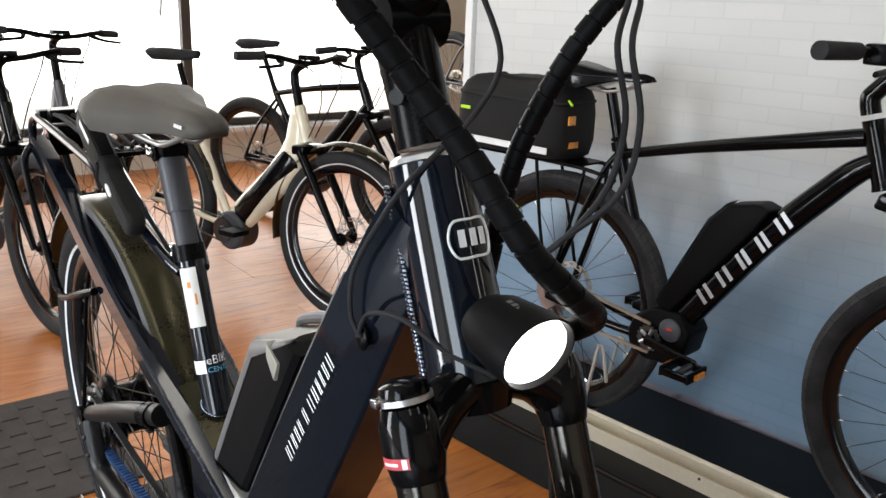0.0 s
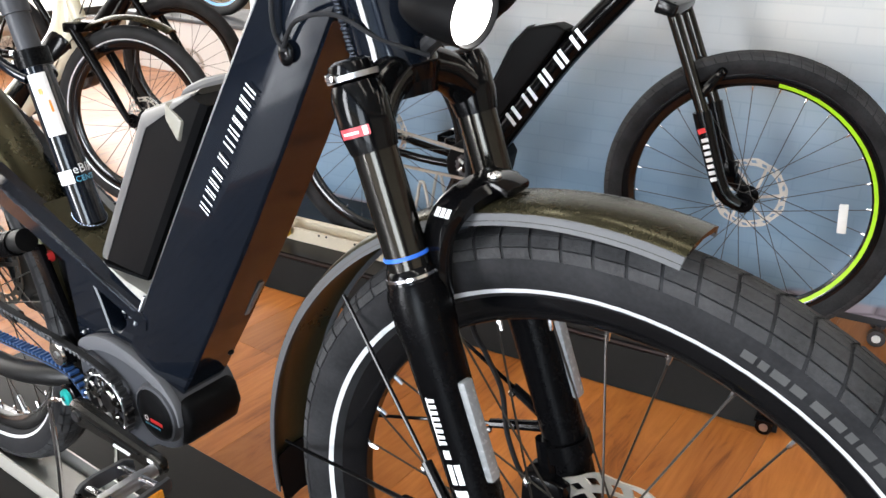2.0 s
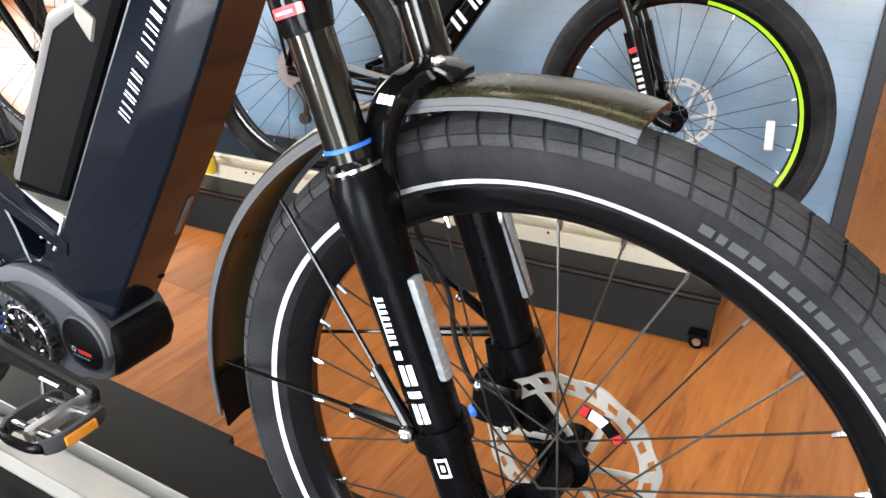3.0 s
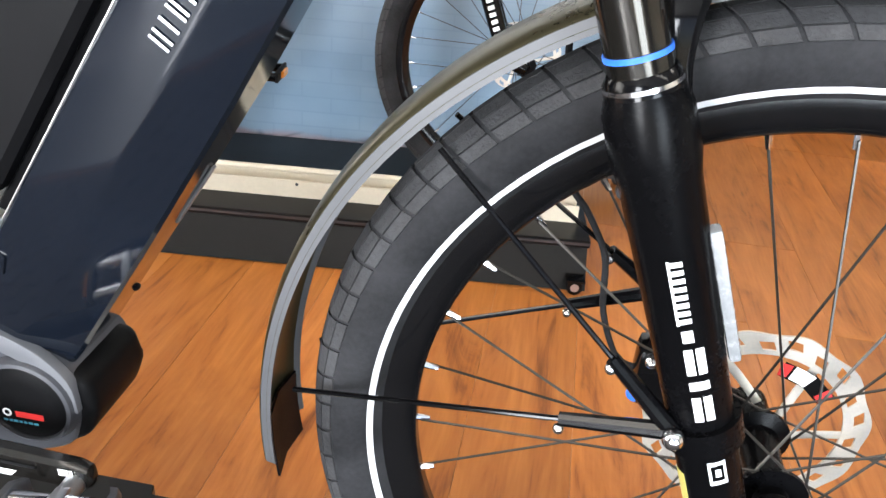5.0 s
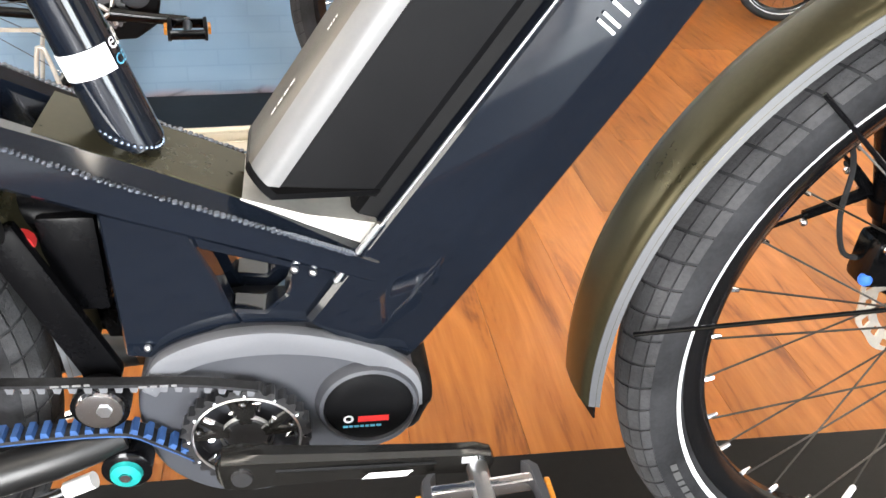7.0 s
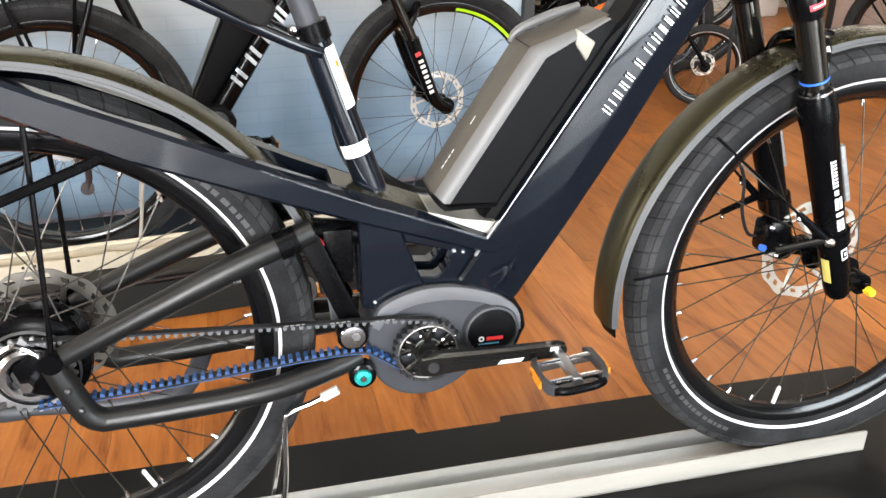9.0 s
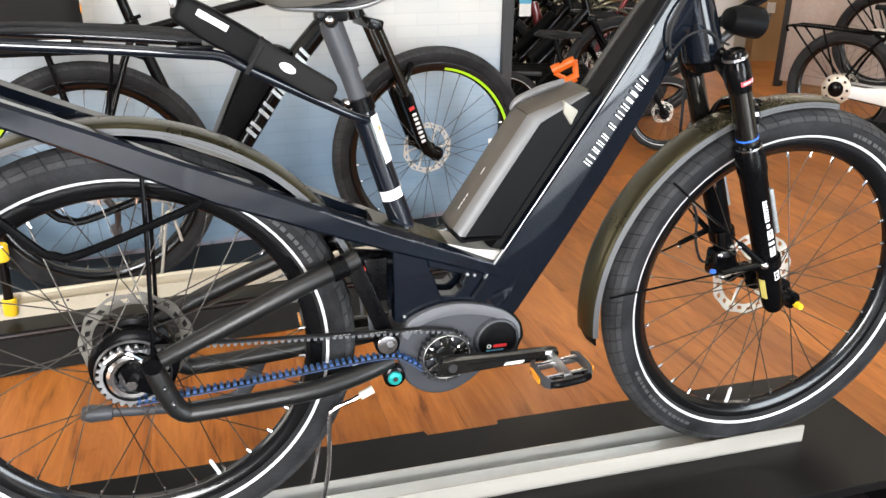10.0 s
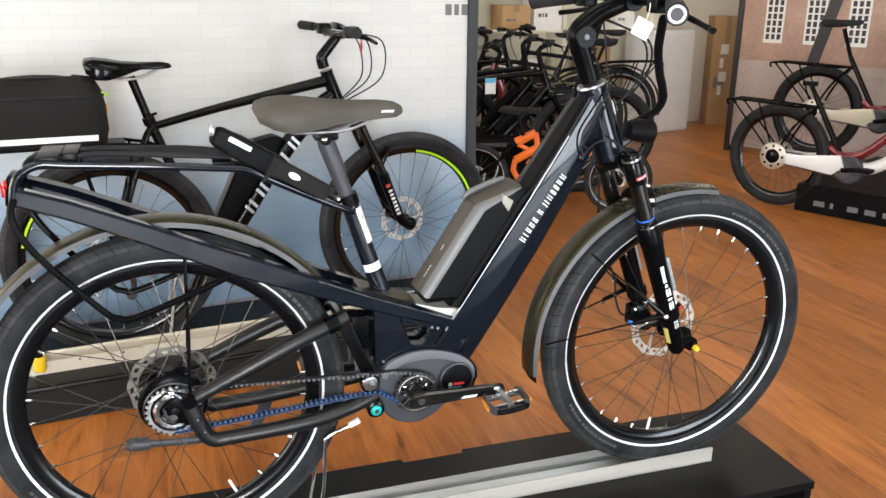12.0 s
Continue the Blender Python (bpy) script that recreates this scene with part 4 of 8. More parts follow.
cover = part("motor_cover", moved(revolve([(0.0, -0.0095), (0.020, -0.0095), (0.030, -0.0085), (0.0355, -0.006), (0.036, 0.0)], 40), Matrix.Translation(DC)), "plastic_black", motor, "round black cover with a red mark")
part("red_mark", moved(bars([0.025], 0.0062, 0), Matrix.Translation(DC + Vector((-0.009, -0.0102, -0.013)))), "red", cover, "red logo bar")
part("ring_mark", moved(revolve([(0.0022, 0), (0.0042, 0)], 20), Matrix.Translation(DC + Vector((-0.0165, -0.0102, -0.0095)))), "white", cover)
part("print", moved(bars([0.004, 0.003, 0.004, 0.003, 0.003, 0.004, 0.004], 0.0024, 0.001), Matrix.Translation(DC + Vector((-0.021, -0.0101, -0.019)))), "sky_blue", cover)
part("motor_skid", prism([(0.612, 0.388), (0.640, 0.380), (0.646, 0.350), (0.634, 0.320), (0.598, 0.297), (0.56, 0.288), (0.56, 0.34)], -0.044, 0.044, 0.013, 4), "plastic_black", motor, "black skid guard", smooth=70)

# chainring, cranks, pedals
CH = Vector((0.494, -0.058, 0.341))
ring = part("chainring", moved(join(gear_ring(0.041, RING_R + 0.001, 30, -0.006, 0.005), revolve([(0.0, -0.002), (0.016, -0.004), (0.019, 0.0), (0.0, 0.003)], 24, closed=True)), Matrix.Translation(CH)), "steel_dark", bike, "steel belt chainring with a cut-out spider")
for k in range(5):
    a = radians(72 * k + 20)
    arm_s = ball((0.037 * math.cos(a), -0.007, 0.037 * math.sin(a)), 0.004, 5)
    for da in (-0.26, 0.26):
        p0, p1 = Vector((0.015 * math.cos(a), -0.003, 0.015 * math.sin(a))), Vector((0.042 * math.cos(a + da), -0.003, 0.042 * math.sin(a + da)))
        arm_s = join(arm_s, tube([p0, p1], [0.0055, 0.0038], 8, flat=0.55))
    part("spider_arm", moved(arm_s, Matrix.Translation(CH)), "crank", ring, "black spider arm")
# tilted chrome chips, added to stand for glints on the spider's bevels
for k in range(10):
    a = radians(36 * k + 38)
    rr, hh = (0.034, 0.0054) if k % 2 else (0.027, 0.0038)
    chip = bevelled(prism([(-hh, -hh * 0.7), (hh, -hh * 0.5), (hh * 0.3, hh)], -0.0035, 0.0015), 0.0012, 1)
    part("glint_chip", moved(chip, Matrix.Translation(CH + Vector((rr * math.cos(a), -0.003, rr * math.sin(a)))) @ Matrix.Rotation(-a, 4, "Y") @ Matrix.Rotation(radians(-28 + 9 * (k % 3)), 4, "X")), "chrome", ring, "chrome chip added for the glints on the spider's bevels")
part("inner_rim", moved(join(revolve([(0.0405, -0.0062), (0.0415, -0.0075), (0.0425, -0.0062), (0.0415, -0.004)], 40, closed=True), revolve([(0.019, -0.003), (0.0200, -0.0055), (0.0212, -0.003), (0.020, -0.001)], 32, closed=True)), Matrix.Translation(CH)), "steel", ring, "bright inner rim")
part("ring_bolts", moved(join(*[ball((0.0445 * math.cos(radians(30 * k)), -0.0065, 0.0445 * math.sin(radians(30 * k))), 0.0018, 4) for k in range(12)]), Matrix.Translation(CH)), "chrome", ring)


def crank(sg, tip_x, tip_z, y):
    b = Vector((BB.x, sg * (y - 0.012), BB.z))
    e = Vector((tip_x, sg * y, tip_z))
    d = (e - b).normalized()
    rings = []
    for f, hw, th in ((-0.11, 0.008, 0.006), (-0.08, 0.016, 0.010), (0.0, 0.0185, 0.011), (0.12, 0.0165, 0.0095), (0.5, 0.0135, 0.0075), (0.9, 0.0125, 0.007), (1.0, 0.0125, 0.007), (1.06, 0.009, 0.006), (1.075, 0.003, 0.004)):
        c = b + (e - b) * f
        u = Vector((-d.z, 0, d.x))
        o = Vector((0, 1, 0))
        rings.append([c + u * hw * cu + o * th * co for cu, co in ((-1, -0.5), (-0.75, -1), (0.75, -1), (1, -0.5), (1, 0.5), (0.75, 1), (-0.75, 1), (-1, 0.5))])
    arm = part("crank_arm", loft(rings), "crank", bike, "black crank arm with white print", smooth=40)
    groove = [b + (e - b) * f + Vector((0, sg * (0.0092 - 0.0022 * f), 0.004)) for f in (0.14, 0.45, 0.82)]
    part("groove", tube(groove, [0.0016, 0.0022, 0.0014], 6, 2), "plastic_black", arm)
    part("crank_bolt", join(tube([b + Vector((0, sg * 0.009, 0)), b + Vector((0, sg * 0.0135, 0))], [0.0085, 0.0075], 14)), "steel_dark", arm)
    return arm, b, e


arm, b, e = crank(-1, 0.668, 0.349, 0.107)
part("white_print", moved(bars([0.034], 0.0062, 0.0, 0.9), Matrix.Translation(b + (e - b) * 0.50 + Vector((0, -0.0112, -0.0070)))), "white", arm)
part("tip_print", moved(bars([0.008, 0.005], 0.0065, 0.0008), Matrix.Translation(b + (e - b) * 0.93 + Vector((0, -0.0078, 0.002)))), "white", arm)


def pedal(c, sg, tilt):
    """A cage pedal: two rounded side plates, an end bar, a bright spindle body with cross webs, amber reflectors."""
    m = Matrix.Translation(c) @ Matrix.Rotation(radians(tilt), 4, "Y")
    cage = part("pedal", moved(join(tube([(0, sg * -0.024, 0), (0, sg * 0.052, 0)], [0.0085, 0.0075], 12), box(-0.006, 0.006, min(sg * -0.01, sg * 0.05), max(sg * -0.01, sg * 0.05), -0.008, 0.008, 0.002)), m), "steel", bike, "alloy cage pedal with amber reflectors")
    for y0 in (-0.004, 0.040):
        ya, yb = sorted((sg * y0, sg * (y0 + 0.009)))
        part("web", moved(box(-0.040, 0.040, ya, yb, -0.005, 0.007, 0.002), m), "chrome", cage, "bright alloy cross web")
    for ex in (-1, 1):
        rings = []
        for y, x, h in ((-0.016, 0.036, 0.006), (-0.008, 0.041, 0.0085), (0.030, 0.043, 0.009), (0.048, 0.040, 0.009), (0.058, 0.033, 0.008)):
            rings.append([Vector((ex * (x - 0.003), sg * y, -h)), Vector((ex * (x + 0.003), sg * y, -h)), Vector((ex * (x + 0.0045), sg * y, 0)), Vector((ex * (x + 0.003), sg * y, h)), Vector((ex * (x - 0.003), sg * y, h))])
        part("side_plate", moved(loft(rings), m), "plastic_grey", cage, "grey cage plate")
        xa, xb = sorted((ex * 0.0462, ex * 0.0505))
        ya, yb = sorted((sg * 0.002, sg * 0.040))
        part("reflector", moved(box(xa, xb, ya, yb, -0.0055, 0.0055, 0.0012), m), "amber", cage, "amber reflector")
    part("end_bar", moved(tube([(-0.034, sg * 0.057, 0), (-0.020, sg * 0.063, 0), (0.020, sg * 0.063, 0), (0.034, sg * 0.057, 0)], 0.0062, 10, 3, flat=0.8), m), "frame_black", cage, "black end bar")
    return cage


pedal(Vector((0.668, -0.135, 0.345)), -1, -6)
arm2, b2, e2 = crank(1, 0.316, 0.337, 0.107)
pedal(Vector((0.316, 0.135, 0.335)), 1, -4)

# seat tube, post, saddle
ST = [(0.420, 0.598), (0.392, 0.682), (0.363, 0.775), (0.352, 0.805), (0.320, 0.900)]
P = [Vector((x, 0, z)) for x, z in ST]
seat_tube = part("seat_tube", tube([P[0] + (P[0] - P[1]).normalized() * 0.034, P[0], P[1], P[2]], [0.0198, 0.0195, 0.0185, 0.0180], 24), "frame_paint", bike, "gloss midnight-blue seat tube with white stickers")
base_weld = shape()
for k in range(34):
    a = 2 * math.pi * k / 34
    base_weld = join(base_weld, ball((0.4275 + 0.0205 * math.cos(a), 0.0205 * math.sin(a), 0.575 - 0.0085 * math.cos(a)), 0.0019, 4))
part("weld_bead", base_weld, "weld", seat_tube)
d = (P[2] - P[0]).normalized()
u = Vector((0, -1, 0))
w = d.cross(u)


def on_tube(s0, s1, a0, a1, r, n=8):
    rings = []
    for k in range(n + 1):
        a = radians(a0 + (a1 - a0) * k / n)
        out = (u * math.cos(a) + w * math.sin(a)) * r
        rings.append([P[0] + d * s0 + out, P[0] + d * s1 + out])
    return loft(rings, cap=False, closed=False)


part("white_band", on_tube(0.022, 0.040, -70, 55, 0.0199), "white", seat_tube, "white sticker band")
part("sticker", on_tube(0.085, 0.165, 16, 84, 0.0195), "paper", seat_tube, "long white sticker")
part("sticker_print", join(on_tube(0.138, 0.146, 40, 54, 0.0197), on_tube(0.115, 0.130, 62, 70, 0.0197)), "amber", seat_tube)


def wrapped_text(words, size, s0, a0, r):
    """Written words bent round the seat tube; s0 up along it, a0 the angle at which they begin."""
    curve = bpy.data.curves.new("words", "FONT")
    curve.body, curve.size, curve.resolution_u = words, size, 2
    holder = bpy.data.objects.new("words", curve)
    flat_mesh = holder.to_mesh()
    out = []
    for vert in flat_mesh.vertices:
        a = radians(a0) + vert.co.x / r
        out.append(P[0] + d * (s0 + vert.co.y) + (u * math.cos(a) + w * math.sin(a)) * r)
    faces = [tuple(f.vertices) for f in flat_mesh.polygons]
    holder.to_mesh_clear()
    bpy.data.objects.remove(holder)
    return out, faces


part("shop_words", wrapped_text("eBIKE", 0.0165, 0.0335, 58, 0.0200), "white", seat_tube, "white shop sticker lettering", smooth=0)
part("shop_words", wrapped_text("CENTER", 0.0105, 0.0225, 58, 0.0200), "sky_blue", seat_tube, "pale blue shop sticker lettering", smooth=0)
part("seat_clamp", join(tube([P[2] + d * -0.012, P[2] + d * 0.010], 0.0215, 24), tube([P[2] + Vector((-0.022, -0.012, 0)), P[2] + Vector((-0.022, 0.012, 0))], 0.006, 10)), "frame_black", bike, "black seat clamp")
part("clamp_bolt", join(ball(P[2] + Vector((-0.022, -0.014, 0.004)), 0.0048, 6), ball(P[2] + Vector((-0.018, -0.017, -0.007)), 0.004, 6)), "chrome", bike)
post = part("seat_post", join(tube([P[2], P[4]], 0.0150, 24), tube([P[2] + d * 0.055, P[4] + d * -0.012, P[4]], [0.0175, 0.0182, 0.0165], 24)), "plastic_grey", bike, "dark suspension seat post")
part("post_head", join(box(0.297, 0.345, -0.018, 0.018, 0.900, 0.916, 0.005), tube([(0.318, -0.022, 0.903), (0.318, 0.022, 0.903)], 0.011, 14)), "frame_black", post)
part("post_bolt", ball((0.316, -0.024, 0.904), 0.0065, 7), "chrome", post)
for sg in (-1, 1):
    part("saddle_rail", tube([(0.215, sg * 0.030, 0.938), (0.25, sg * 0.023, 0.921), (0.32, sg * 0.021, 0.918), (0.37, sg * 0.021, 0.923), (0.43, sg * 0.012, 0.945)], 0.0035, 8, 4), "steel", bike, "bright saddle rail")
rings = []
for x, hw, zt, zb in ((0.184, 0.030, 0.968, 0.958), (0.190, 0.066, 0.976, 0.946), (0.215, 0.084, 0.984, 0.934), (0.245, 0.085, 0.986, 0.926), (0.285, 0.069, 0.983, 0.926), (0.33, 0.047, 0.978, 0.932), (0.38, 0.034, 0.975, 0.938), (0.43, 0.029, 0.974, 0.941), (0.460, 0.026, 0.970, 0.942), (0.474, 0.016, 0.963, 0.947), (0.478, 0.006, 0.957, 0.951)):
    h = zt - zb
    half = [(0.0, zt - 0.004), (0.35 * hw, zt), (0.72 * hw, zt - 0.10 * h), (0.95 * hw, zt - 0.38 * h), (hw, zt - 0.62 * h), (0.94 * hw, zb + 0.04 * h), (0.78 * hw, zb)]
    rings.append([Vector((x, -y, z)) for y, z in reversed(half)] + [Vector((x, y, z)) for y, z in half[1:]])
seat = part("saddle", loft(rings), "saddle", bike, "dark brown-black comfort saddle", smooth=60)
part("saddle_print", moved(bars([0.004, 0.004, 0.004, 0.004, 0.004], 0.0045, 0.0012, 0.3), Matrix.Translation((0.428, -0.0302, 0.954))), "white", seat)

# rear rack
for sg in (-1, 1):
    y = sg * 0.056
    pts = [(-0.243, y, 0.822), (-0.232, y, 0.866), (-0.195, y, 0.889), (-0.147, y, 0.886), (0.0, y, 0.876), (0.120, y, 0.866), (0.160, y, 0.861), (0.195, sg * 0.052, 0.842), (0.29, sg * 0.034, 0.791), (0.345, sg * 0.024, 0.763), (0.372, sg * 0.016, 0.752)]
    rack = part("rack_rail", tube(pts, 0.0075, 12, 3), "frame_paint", bike, "gloss dark rack rail")
    yy = sg * 0.074
    part("rack_stay", tube([(-0.240, sg * 0.06, 0.830), (-0.246, yy, 0.800), (-0.215, yy, 0.730), (-0.118, yy, 0.612), (-0.092, yy, 0.594), (-0.060, yy, 0.592), (0.06, yy, 0.635), (0.115, sg * 0.066, 0.655)], 0.0065, 10, 4), "frame_black", bike, "black rack stay")
    part("fender_stay", tube([(0.035, sg * 0.040, 0.72), (0.032, sg * 0.062, 0.60), (0.022, sg * 0.080, 0.43), (0.018, sg * 0.084, 0.405)], 0.0035, 8, 3), "frame_black", bike)
for y in (-0.042, -0.030, -0.010, 0.010, 0.030, 0.042):
    part("rack_strap", tube([(-0.185, y, 0.893), (-0.10, y * 0.9, 0.898 + 0.003 * math.sin(y * 90)), (0.05, y * 0.95, 0.890), (0.135, y * 0.8, 0.880)], 0.0036, 10, 3), "rubber", bike, "black rack strap")
for plate_s in (box(-0.20, -0.16, -0.056, 0.056, 0.880, 0.902, 0.004), box(-0.158, -0.13, -0.045, 0.045, 0.883, 0.905, 0.004), box(0.10, 0.15, -0.05, 0.05, 0.868, 0.876, 0.003)):
    part("rack_plate", plate_s, "frame_black", bike)
tail = part("tail_light", prism([(-0.262, 0.812), (-0.238, 0.806), (-0.232, 0.862), (-0.252, 0.866)], -0.030, 0.030, 0.004), "frame_black", bike, "tail light with red lenses")
part("red_lens", join(ball((-0.256, -0.020, 0.848), 0.010, 8, (0.7, 1.2, 1)), ball((-0.252, -0.018, 0.815), 0.008, 8), box(-0.266, -0.258, -0.02, 0.02, 0.825, 0.85, 0.002)), "red_glass", tail, "red lens")

# fenders
def fender(centre, r, a0, a1, hw, name):
    top = [(r - 0.010, -hw), (r - 0.003, -hw + 0.0035), (r + 0.001, -hw * 0.55), (r + 0.002, 0), (r + 0.001, hw * 0.55), (r - 0.003, hw - 0.0035), (r - 0.010, hw), (r - 0.0115, hw - 0.0015),
           (r - 0.006, hw * 0.8), (r - 0.002, 0), (r - 0.006, -hw * 0.8), (r - 0.0115, -hw + 0.0015)]
    ob = part(name, moved(revolve(top, 48, a0, a1, closed=True, cap=True), Matrix.Translation(centre)), "fender", bike, "dark fender with grey side trim", smooth=50)
    for sg in (-1, 1):
        band = [(r - 0.0135, sg * (hw + 0.0012)), (r - 0.0045, sg * (hw - 0.0020)), (r - 0.0035, sg * (hw - 0.0052)), (r - 0.0060, sg * (hw - 0.006)), (r - 0.0135, sg * (hw - 0.001))]
        part("side_trim", moved(revolve(band, 48, a0, a1, closed=True, cap=True), Matrix.Translation(centre)), "fender_trim", ob, "light grey side trim")
    return ob


rear_fender = fender(REAR, 0.391, 2, 168, 0.037, "rear_fender")
front_fender = fender(FRONT + Vector((-0.014, 0, -0.008)), 0.3855, 79.4, 187, 0.036, "front_fender")
part("mud_flap", moved(revolve([(0.3755, -0.030), (0.3800, 0.0), (0.3755, 0.030), (0.3735, 0.030), (0.3780, 0), (0.3735, -0.030)], 10, 180, 190, closed=True, cap=True), Matrix.Translation(FRONT + Vector((-0.014, 0, -0.008)))), "plastic_black", front_fender)
part("tip_clip", moved(revolve([(0.3853, -0.013), (0.3866, 0.0), (0.3853, 0.013)], 3, 81.6, 82.3), Matrix.Translation(FRONT + Vector((-0.014, 0, -0.008)))), "grey_print", front_fender)

# fork
def fork_axis(z):
    return 1.138 - 0.358 * (z - 0.376)


crown_y = 0.072
steerer = Vector((0.9655, 0, 0.822))
arch_pts = [Vector((fork_axis(0.802), -crown_y, 0.802)), Vector((fork_axis(0.812) - 0.004, -0.050, 0.822)), Vector((steerer.x + 0.006, -0.022, 0.833)), Vector((steerer.x + 0.004, 0, 0.835)), Vector((steerer.x + 0.006, 0.022, 0.833)), Vector((fork_axis(0.812) - 0.004, 0.050, 0.822)), Vector((fork_axis(0.802), crown_y, 0.802))]
fork = part("fork_crown", join(tube(arch_pts, [0.0205, 0.0190, 0.0185, 0.0190, 0.0185, 0.0190, 0.0205], 16, 4), tube([steerer - Vector((-0.004, 0, 0.012)), steerer + Vector((-0.004, 0, 0.014))], [0.026, 0.033], 20)), "gloss_black", bike, "gloss black suspension fork crown")
for sg in (-1, 1):
    y = sg * crown_y
    ax = lambda z: Vector((fork_axis(z), y, z))
    part("stanchion", tube([ax(0.62), ax(0.80)], 0.0182, 24), "stanchion", fork, "dark polished stanchion")
    part("fork_cap", tube([ax(0.785), ax(0.80), ax(0.826), ax(0.836), ax(0.840)], [0.0195, 0.0225, 0.0225, 0.019, 0.012], 24), "gloss_black", fork, "black fork cap")
    leg = part("fork_leg", join(tube([ax(0.684), ax(0.672), ax(0.645), ax(0.632), ax(0.52), ax(0.42), ax(0.385), ax(0.368), ax(0.360), ax(0.357)], [0.0218, 0.0258, 0.0260, 0.0240, 0.0220, 0.0209, 0.0203, 0.0192, 0.014, 0.004], 28),
                                tube([ax(0.384), Vector((fork_axis(0.38) + 0.020, sg * 0.068, 0.379)), Vector((1.176, sg * 0.064, 0.376))], [0.0170, 0.0160, 0.015], 20, 3),
                                tube([Vector((1.178, sg * 0.048, 0.376)), Vector((1.178, sg * 0.078, 0.376))], 0.017, 24)), "frame_black", fork, "satin black fork leg")
    part("wiper_seal", tube([ax(0.683), ax(0.690), ax(0.693)], [0.0226, 0.0212, 0.0190], 24), "gloss_black", leg)
    part("wiper_ring", tube([ax(0.6855), ax(0.688)], 0.0225, 24), "chrome", leg, "bright wiper ring")
    if sg < 0:
        part("o_ring", tube([ax(0.701), ax(0.704)], 0.0192, 24), "blue", fork, "blue travel ring")
        dd = (ax(0.7) - ax(0.4)).normalized()
        uu, ww = Vector((0, -1, 0)), dd.cross(Vector((0, -1, 0)))

        def on_leg(z0, z1, a0, a1, r, n=6):
            rings = []
            for k in range(n + 1):
                a = radians(a0 + (a1 - a0) * k / n)
                out = (uu * math.cos(a) + ww * math.sin(a)) * r
                rings.append([ax(z0) + out, ax(z1) + out])
            return loft(rings, cap=False, closed=False)

        prints = [on_leg(z, z + 0.0032, -11, 11, 0.0237) for z in (0.552, 0.5572, 0.5624, 0.5676, 0.5728, 0.578, 0.5832, 0.5884)] + [on_leg(0.551, 0.5925, -11, -7, 0.0236), on_leg(0.539, 0.547, -7, 10, 0.0232)]
        prints += [on_leg(0.516, 0.534, -9, 5, 0.0227), on_leg(0.516, 0.534, 9, 23, 0.0227), on_leg(0.505, 0.511, -9, 23, 0.0227), on_leg(0.482, 0.500, -9, 5, 0.0227), on_leg(0.482, 0.500, 9, 23, 0.0227), on_leg(0.464, 0.470, -9, 23, 0.0227)]
        prints = join(*prints)
        part("white_print", prints, "white", leg, "white print shown as plain bars")
        part("badge", join(on_leg(0.431, 0.434, -3, 29, 0.0215), on_leg(0.446, 0.449, -3, 29, 0.0216), on_leg(0.434, 0.446, -3, 2, 0.0216), on_leg(0.434, 0.446, 24, 29, 0.0216), on_leg(0.437, 0.443, 9, 19, 0.0216)), "white", leg)
        part("cap_label", on_leg(0.798, 0.8055, -24, 46, 0.0229), "label_red", fork, "red and white cap label")
        part("cap_label_white", join(on_leg(0.7985, 0.805, 32, 42, 0.0231), on_leg(0.8005, 0.8025, -14, 24, 0.0231)), "white", fork)
        part("caution_label", on_leg(0.395, 0.435, -88, -52, 0.0213), "label_yellow", leg, "yellow caution label")
    for z0 in (0.47,):
        part("reflector", moved(box(-0.004, 0.004, -0.0065, 0.0065, -0.046, 0.046, 0.003), Matrix.Translation(ax(0.555) + Vector((0.024, sg * 0.004, 0.010))) @ Matrix.Rotation(radians(-20), 4, "Y")), "clear_reflector", leg, "clear side reflector")
    part("stay_mount", tube([ax(0.473), ax(0.455)], 0.0262, 24), "frame_black", leg)
    # wire stays between leg and fender
    bolt = ax(0.466) + Vector((-0.020, sg * 0.016, 0.0))
    low_end, up_end = Vector((0.812, sg * 0.034, 0.402)), Vector((0.913, sg * 0.034, 0.617))
    for end in (low_end, up_end):
        mid = bolt + (end - bolt) * 0.26
        part("stay_socket", tube([bolt, mid], [0.0065, 0.0052], 10), "gloss_black", leg, "black stay socket")
        part("wire_stay", tube([mid - (end - bolt) * 0.04, end], 0.0021, 8), "gloss_black", leg, "thin wire stay")
        part("stay_screw", ball(mid + Vector((0, -0.002, -0.007)), 0.0042, 6), "chrome", leg)
    part("mount_bolt", join(ball(bolt + Vector((0, sg * 0.008, 0)), 0.0075, 8)), "chrome", leg, "bright mount bolt")
part("axle_tip", tube([(1.178, -0.078, 0.376), (1.178, -0.092, 0.376)], [0.008, 0.007], 12), "gloss_black", fork)
part("axle_nut", tube([(1.178, -0.090, 0.374), (1.178, -0.104, 0.374)], [0.0075, 0.006], 6), "yellow", fork, "gold axle nut")
knob = part("lockout_knob", tube([(fork_axis(0.838), -0.072, 0.838), (fork_axis(0.842), -0.072, 0.842), (fork_axis(0.850), -0.072, 0.850), (fork_axis(0.853), -0.072, 0.853)], [0.0185, 0.0195, 0.0175, 0.012], 20), "gloss_black", fork, "black lockout knob")
part("knob_ring", tube([(fork_axis(0.8385), -0.072, 0.8385), (fork_axis(0.8425), -0.072, 0.8425)], 0.0208, 24), "steel", knob, "silver ring")
part("knob_tab", box(fork_axis(0.845) - 0.004, fork_axis(0.845) + 0.004, -0.098, -0.086, 0.839, 0.845, 0.0015), "chrome", knob, "silver tab")
